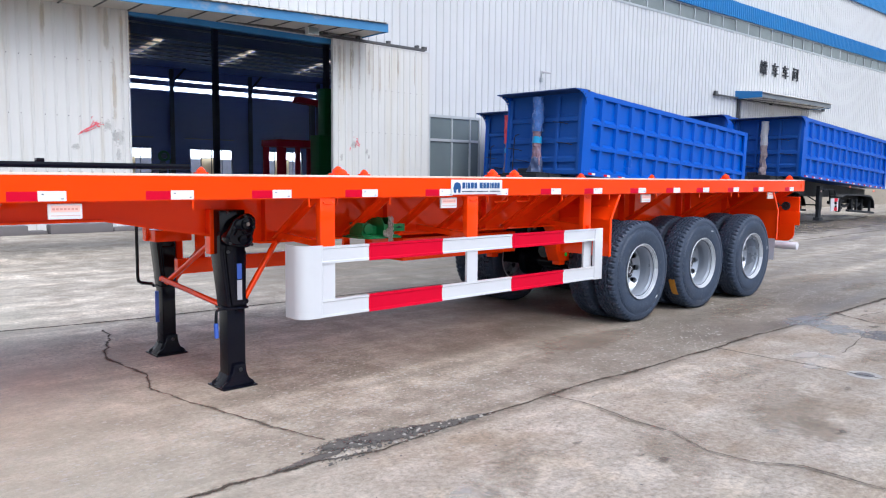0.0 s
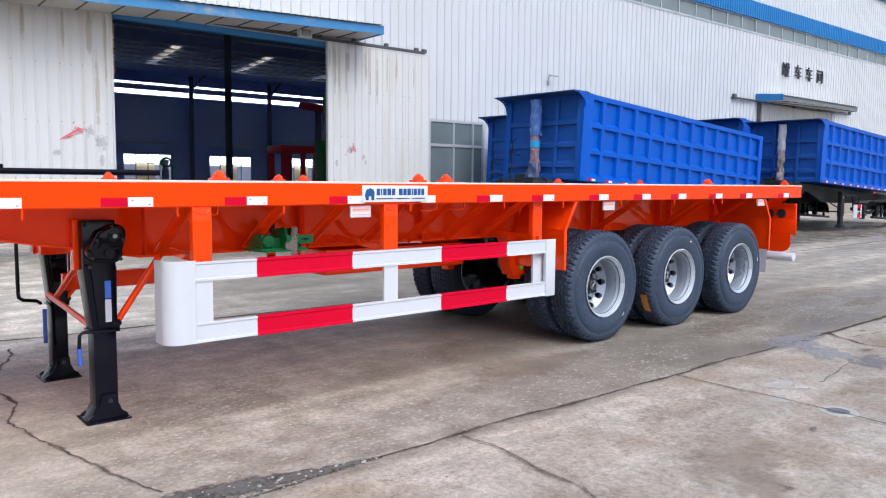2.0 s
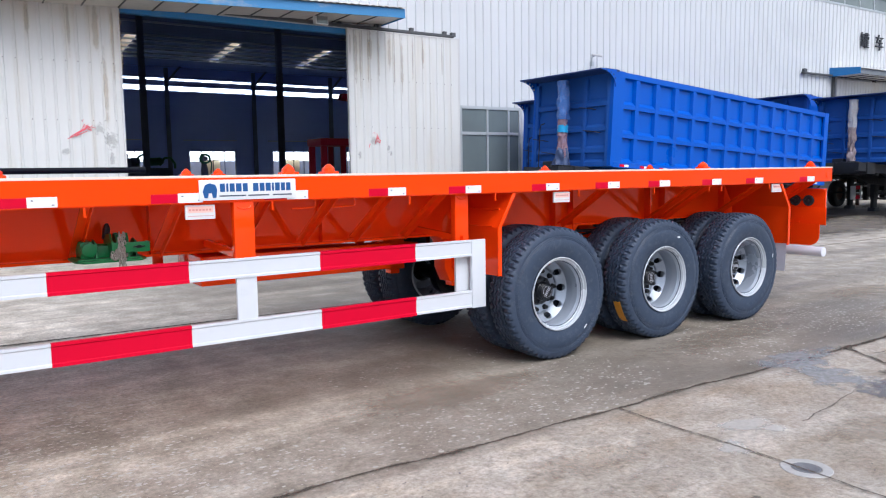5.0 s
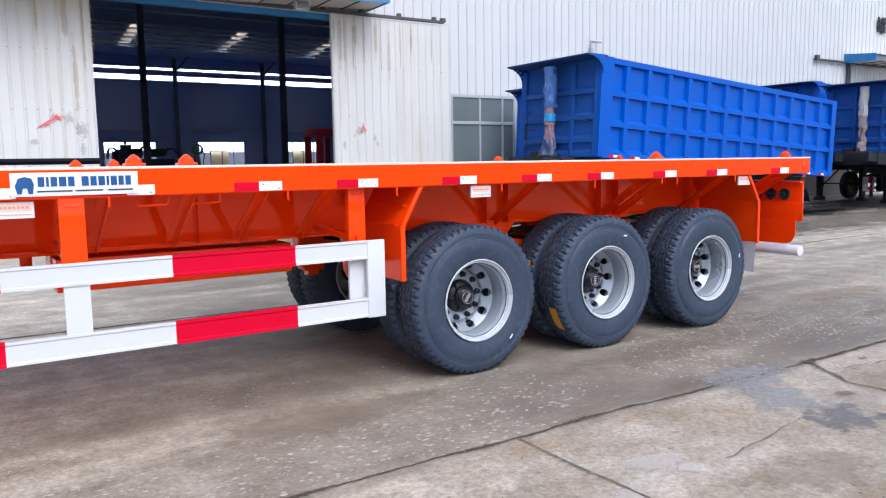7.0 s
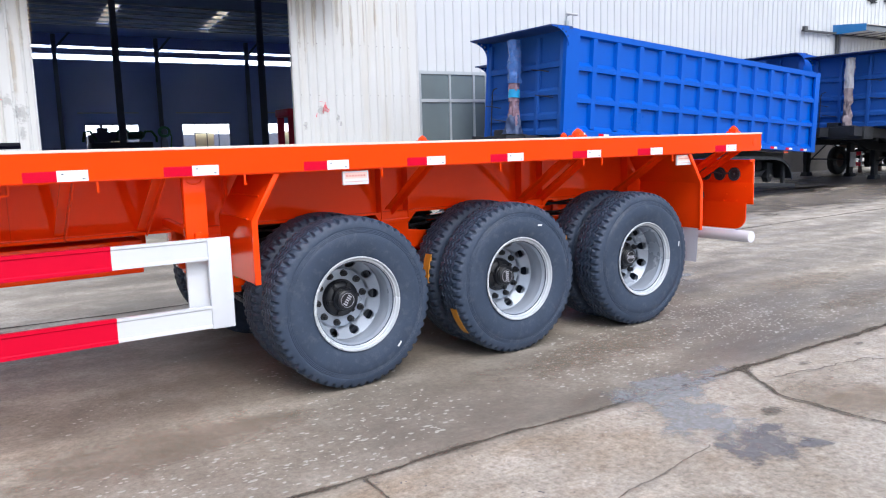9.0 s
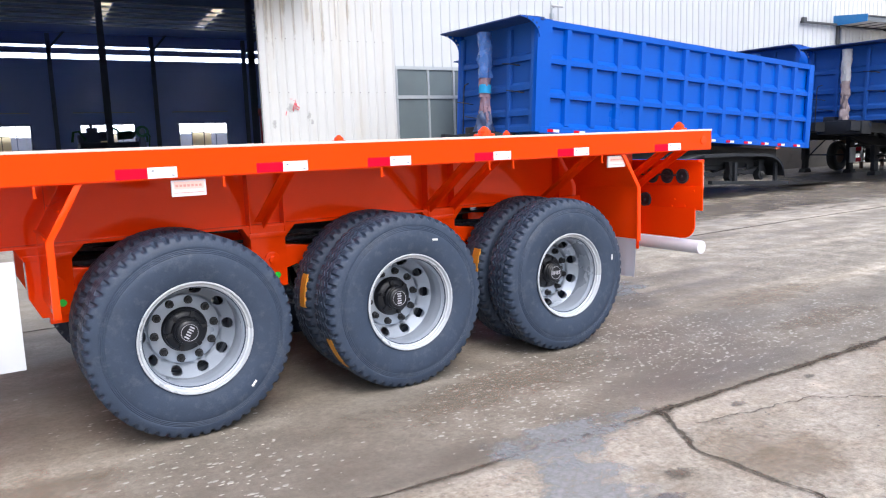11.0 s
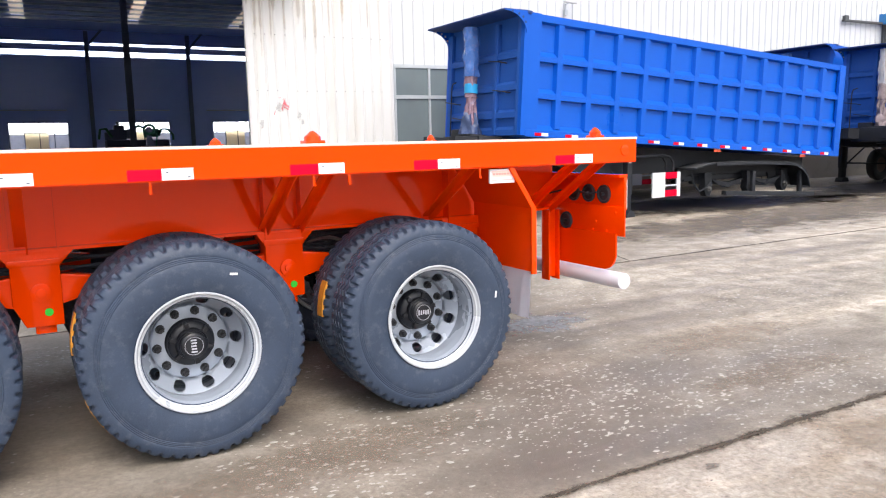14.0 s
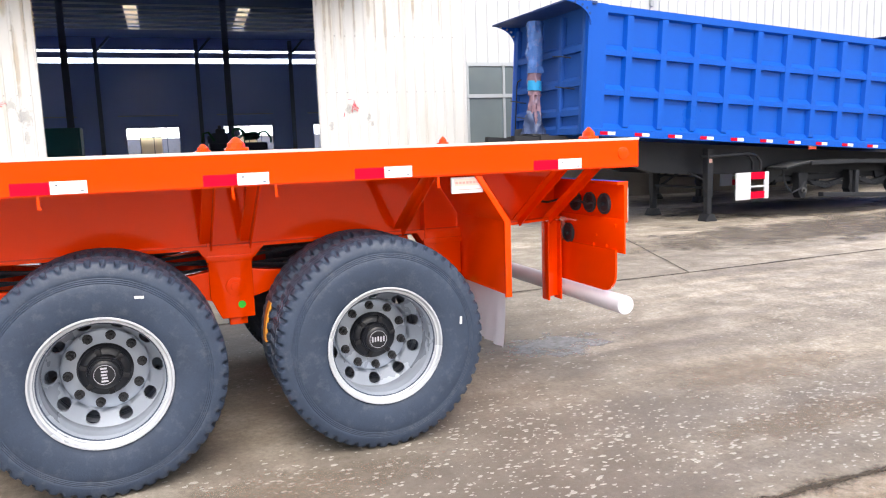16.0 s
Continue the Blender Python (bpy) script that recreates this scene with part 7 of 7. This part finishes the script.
part("ring", bm, CEMENT, mc, "whitish cement ring")

# pale stone chips trodden into the concrete
bm = bmesh.new()
def chip(x, y, s):
    n, a0 = rng.randint(4, 6), rng.random() * 6.28
    st = 0.45 + rng.random() * 0.5
    top = []
    for k in range(n):
        a = a0 + k * math.tau / n
        r = s * (0.7 + 0.5 * rng.random())
        dx, dy = 1.3 * r * math.cos(a), r * st * math.sin(a)
        top.append(bm.verts.new((x + dx, y + dy, 0.0012 + 0.0008 * rng.random())))
    bm.faces.new(top)
    low = [bm.verts.new((v.co.x, v.co.y, 0.0)) for v in top]
    for k in range(n):
        bm.faces.new((top[k], low[k], low[(k + 1) % n], top[(k + 1) % n]))
made = 0
while made < 10000:
    x, y = rng.uniform(0.5, 16), rng.uniform(3.66, 7.8)
    d = 0.5 + 0.5 * noise.noise((x * 0.9, y * 0.9, 11.0)) + 0.35 * math.exp(-((x - 11.4) / 1.6) ** 2 - ((y - 4.6) / 0.7) ** 2) + 0.18 * math.exp(-((y - 4.3) / 0.6) ** 2) + 0.2 * math.exp(-((x - 3.2) / 1.6) ** 2)
    if rng.random() < (d - 0.42 - 0.12 * (5.0 < x < 7.5)) * 1.5:
        chip(x, y, 0.003 + 0.0125 * rng.random() ** 2.2)
        made += 1
solid("stone_chips", bm, CHIP, "pale stone chips worn bare in the concrete", "gravel", kind="stuff", smooth=0)

# grit and crumbs on the near slab
for mat_, lab, count, seed in ((CHIP, "pale grit scattered on the near concrete", 1500, 21), (KERB, "grey grit scattered on the near concrete", 700, 22)):
    g_rng = random.Random(seed)
    bm = bmesh.new()
    made = 0
    while made < count:
        x, y = g_rng.uniform(0.5, 14.5), 3.64 - abs(g_rng.gauss(0, 0.75))
        if y > 1.2 and g_rng.random() < 0.55 + 0.9 * noise.noise((x * 0.8, y * 0.8, seed * 1.0)):
            r = 0.002 + 0.0065 * g_rng.random() ** 4
            m = Matrix.Translation((x, y, r * 0.25)) @ pose(0, 0, 0, 0, 0, g_rng.random() * 360) @ Matrix.Diagonal((1.5, 0.8, 0.5, 1))
            ring = [bm.verts.new(m @ Vector((r * math.cos(a), r * math.sin(a), 0))) for a in (0.2, 1.4, 2.7, 3.9, 5.2)]
            tip = bm.verts.new(m @ Vector((0, 0, r)))
            for i in range(5):
                bm.faces.new((ring[i], ring[(i + 1) % 5], tip))
            made += 1
    solid("grit", bm, mat_, lab, "gravel", kind="stuff", smooth=0)

# low kerb stones and boards along the hall, seen under the trailer
bm = bmesh.new()
AX = [-40, -20, -10, -4, 0, 4, 8, 9, 9.75, 10.5, 11.25, 12]
AY = [11.8, 12.6, 13.4, 14.2, 15.0, 15.8, 16.6, 17.4, 18.2, 19.2]
def rise(x, y):
    f, g = min(1.0, (y - 11.8) / 6.2), min(1.0, max(0.0, (12 - x) / 3.0))
    return 0.26 * f * f * (3 - 2 * f) * g * g * (3 - 2 * g) - (0.01 if f <= 0 or g <= 0 else 0.0)
grid = [[bm.verts.new((x, y, rise(x, y) + 0.001)) for x in AX] for y in AY]
for j in range(len(AY) - 1):
    for i in range(len(AX) - 1):
        bm.faces.new((grid[j][i], grid[j][i + 1], grid[j + 1][i + 1], grid[j + 1][i]))
solid("pavement", bm, CONCRETE, "concrete apron rising gently to the hall door", "apron", kind="structure", smooth=60)
for x0, x1, y, h in ((2.6, 4.67, 17.9, 0.2), (5.09, 6.4, 17.9, 0.2), (6.45, 7.7, 18.0, 0.09), (4.69, 5.07, 18.0, 0.07)):
    z = rise(5, y)
    solid("kerb_stone", bbox(x0, x1, y - 0.16, y + 0.16, z - 0.02, z + h, 0.03), KERB, "grey concrete kerb block lying before the hall", "kerb", "loose kerb blocks")
# dark flat bar of unknown kind behind the deck line; supports added out of view
bt = thing("dark_bar", (0.4, 14.5, 0), "long dark bar behind the orange trailer on added supports", "flatbed")
part("bed", bbox(-5.5, 6.5, 13.9, 15.2, 1.66, 1.76, 0.01), BLACK, bt)
for x in (-5.2, -3.5, -1.6):
    part("support", bbox(x, x + 0.15, 14.4, 14.6, 0.0, 1.66, 0.01), CHASSIS, bt)
for x in (1.2, 2.6, 3.9):
    part("clamp", bbox(x, x + 0.12, 13.95, 14.1, 1.76, 1.82, 0.01), BLACK, bt)

# things in the hall
def cab(at, label):
    """A machine cab: base, posts between open windows, roof."""
    t = bthing("machine_cab", *at, label, "machine")
    u, v, z = at
    bm = bmesh.new()
    box(bm, u - 1.2, u + 1.2, v, v + 1.3, z + 0.4, z + 1.55)
    bpart("base", bevelled(bm, 0.04), RED_MACHINE, t)
    for a, w in ((-1.2, 0.26), (-0.32, 0.2), (0.95, 0.25)):
        for b_ in (0.0, 1.2):
            bm = bmesh.new()
            box(bm, u + a, u + a + w, v + b_, v + b_ + 0.1, z + 1.55, z + 2.75)
            bpart("post", bm, RED_MACHINE, t)
    bpart("roof", bbox(u - 1.25, u + 1.25, v - 0.05, v + 1.35, z + 2.75, z + 3.05, 0.06), RED_MACHINE, t)
    bm = bmesh.new()
    prism(bm, [(u - 0.1, z + 4.66), (u + 2.4, z + 4.45), (u + 2.4, z + 4.72), (u, z + 4.9)], "y", v + 0.3, v + 0.7)
    bpart("boom", bm, RED_MACHINE, t, "dark red boom above the cab", 0)
    bm = bmesh.new()
    box(bm, u + 0.7, u + 0.9, v + 0.45, v + 0.65, z + 3.05, z + 4.68)
    bpart("boom_post", bm, HALL_STEEL, t, smooth=0)
    for a in (-0.75, 0.75):
        bm = bmesh.new()
        rod(bm, (u + a, v - 0.05, z + 0.4), (u + a, v + 0.3, z + 0.4), 0.4, 24)
        bpart("wheel", bm, BLACK_RUBBER, t)
    return t


cab((17.6, 9.4, 0.0), "dark red machine cab standing in the hall")
gt = bthing("tall_cabinet", 17.7, 7.9, 0, "dark green steel cabinet with a tall duct inside the hall", "cabinet")
bpart("body", bbox(17.3, 18.3, 7.6, 8.3, 0.0, 3.2, 0.02), GREEN_PAINT, gt)
bpart("door", bbox(17.36, 17.9, 7.57, 7.6, 0.3, 3.0, 0.008), GREEN_PAINT, gt)
bpart("duct", bbox(17.62, 18.1, 7.7, 8.2, 3.2, 5.1, 0.02), GREEN_PAINT, gt)
HOSE = surface("dark_green_hose", (0.03, 0.15, 0.11), 0.5, vary=0.2)
reel = bthing("hose_reel", 12.0, 10.3, 0, "dark green round hose reel on a stand in the hall", "hose reel")
FU, FV, FZ = 12.0, 10.3, 2.26
bm = bmesh.new()
for r, w, dv in ((0.19, 0.028, 0.0), (0.165, 0.026, 0.05), (0.19, 0.026, 0.09), (0.15, 0.024, -0.03)):
    pipe(bm, [(FU + r * math.cos(a), FV + dv + 0.02 * math.sin(2 * a), FZ + r * 0.92 * math.sin(a)) for a in [k * math.tau / 24 for k in range(25)]], w, 8)
pipe(bm, [(FU + 0.18, FV, FZ - 0.05), (FU + 0.24, FV, FZ - 0.18), (FU + 0.2, FV + 0.02, FZ - 0.5), (FU + 0.26, FV + 0.05, FZ - 0.9)], 0.022, 8)
bpart("hose", bm, HOSE, reel, "coiled dark green hose")
bm = bmesh.new()
rod(bm, (FU, FV - 0.02, FZ), (FU, FV + 0.14, FZ), 0.1, 20)
bpart("drum", bevelled(bm, 0.01), HALL_STEEL, reel)
bm = bmesh.new()
prism(bm, [(FU - 0.16, 0.0), (FU + 0.2, 0.0), (FU + 0.12, 1.9), (FU + 0.06, 2.1), (FU - 0.04, 2.1), (FU - 0.1, 1.9)], "y", FV + 0.1, FV + 0.3)
bpart("stand", bevelled(bm, 0.02), HALL_STEEL, reel)
tc = bthing("teal_cabinet", 5.3, 20.0, 0, "teal steel cabinet against the hall's back area", "cabinet")
bpart("body", bbox(4.3, 6.0, 19.4, 20.6, 0.0, 2.9, 0.03), TEAL_MACHINE, tc)
bpart("door", bbox(4.4, 5.9, 19.36, 19.4, 0.3, 2.7, 0.01), TEAL_MACHINE, tc)
# working machine with a wheel and arms, dark against the windows
mm = bthing("dark_machine", 13.2, 30.0, 0, "dark engine block with bent hoses standing in the hall", "machine")
bm = bmesh.new()
box(bm, 11.9, 15.3, 29.2, 30.8, 0.0, 2.15)
bpart("bed", bevelled(bm, 0.08), HALL_STEEL, mm)
bm = bmesh.new()
box(bm, 12.1, 13.0, 29.4, 30.4, 2.15, 2.75)
box(bm, 12.35, 12.9, 29.5, 30.2, 2.75, 3.0)
box(bm, 11.85, 12.15, 29.5, 30.0, 2.15, 2.6)
rod(bm, (13.0, 29.5, 2.5), (13.5, 29.5, 2.5), 0.28, 20)
rod(bm, (12.55, 29.5, 3.0), (12.55, 29.5, 3.2), 0.09, 12)
bpart("engine", bevelled(bm, 0.05), COLUMN_STEEL, mm)
bm = bmesh.new()
rod(bm, (13.9, 29.3, 2.5), (14.7, 29.3, 2.55), 0.24, 24)
rod(bm, (14.7, 29.3, 2.55), (14.85, 29.3, 2.55), 0.24, 24, 0.12)
bpart("filter_drum", bevelled(bm, 0.03), HOSE, mm, "dark green drum")
for pts in (((13.3, 29.3, 2.3), (13.4, 29.3, 2.8), (13.65, 29.3, 2.95), (13.9, 29.3, 2.85), (14.0, 29.3, 2.6)), ((14.6, 29.2, 2.3), (14.9, 29.2, 2.75), (15.25, 29.2, 2.75), (15.5, 29.2, 2.4), (15.5, 29.2, 2.1)), ((12.2, 29.3, 2.3), (11.9, 29.3, 2.8), (11.6, 29.3, 2.75), (11.5, 29.3, 2.2))):
    bm = bmesh.new()
    pipe(bm, pts, 0.07, 10)
    bpart("bent_hose", bm, HOSE, mm)

# small support wheel, and oily mats with painted shade under the far tippers
RED_DUST = surface("rusty_dust", (0.16, 0.1, 0.08), 0.7, vary=0.3)
sw = thing("support_wheel", (33.4, 15.9, 0), "dusty black wheel leaning on a red steel frame", "wheel")
bm = bmesh.new()
lathe(bm, [(-0.1, 0.25), (-0.13, 0.3), (-0.14, 0.42), (-0.12, 0.5), (0.0, 0.53), (0.12, 0.5), (0.14, 0.42), (0.13, 0.3), (0.1, 0.25)], 40)
bmesh.ops.transform(bm, matrix=Matrix.Translation((33.4, 15.9, 0.53)), verts=bm.verts)
part("tyre", bm, CHASSIS, sw)
bm = bmesh.new()
lathe(bm, [(-0.06, 0.0), (-0.06, 0.15), (-0.1, 0.25), (0.1, 0.25)], 32)
bmesh.ops.transform(bm, matrix=Matrix.Translation((33.4, 15.9, 0.53)), verts=bm.verts)
part("rim", bm, RED_DUST, sw, "rusty dust-covered rim")
bm = bmesh.new()
box(bm, 33.5, 36.5, 15.8, 15.9, 0.95, 1.1)
box(bm, 34.0, 36.5, 15.8, 15.9, 0.3, 0.42)
box(bm, 36.4, 36.5, 15.8, 15.9, 0.0, 1.1)
box(bm, 34.9, 35.0, 15.8, 15.9, 0.0, 1.1)
part("frame", bm, RED_DUST, sw, "dull red steel frame")
EARTH = stain("brown_earth_film", (0.17, 0.14, 0.108), 0.8, 0.6, 1.6, 2.6)
for cx, cy, rx, ry in ((24.0, 10.6, 7.5, 1.7), (31.0, 10.8, 7.0, 2.4), (18.5, 10.2, 3.5, 1.0), (40.0, 10.0, 9.0, 3.0)):
    blot("pavement_patch", cx, cy, rx, ry, EARTH, "brown earth film on the concrete before the tippers")
# oily stains enlarged to paint the shade beneath the tippers
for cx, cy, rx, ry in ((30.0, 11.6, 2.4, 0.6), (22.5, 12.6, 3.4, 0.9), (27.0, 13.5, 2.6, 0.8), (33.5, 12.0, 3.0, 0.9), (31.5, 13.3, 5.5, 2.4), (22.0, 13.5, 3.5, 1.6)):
    blot("pavement_patch", cx, cy, rx, ry, OIL_SHADE, "dark oily stain and painted shade under the parked tippers")
# unseen wall added far behind the camera to close the yard
bm = bmesh.new()
box(bm, -60, 120, -42, -41.5, 0, 5)
solid("wall_south", bm, WALL, "plain pale wall added out of view across the yard", "wall", kind="structure", smooth=0)
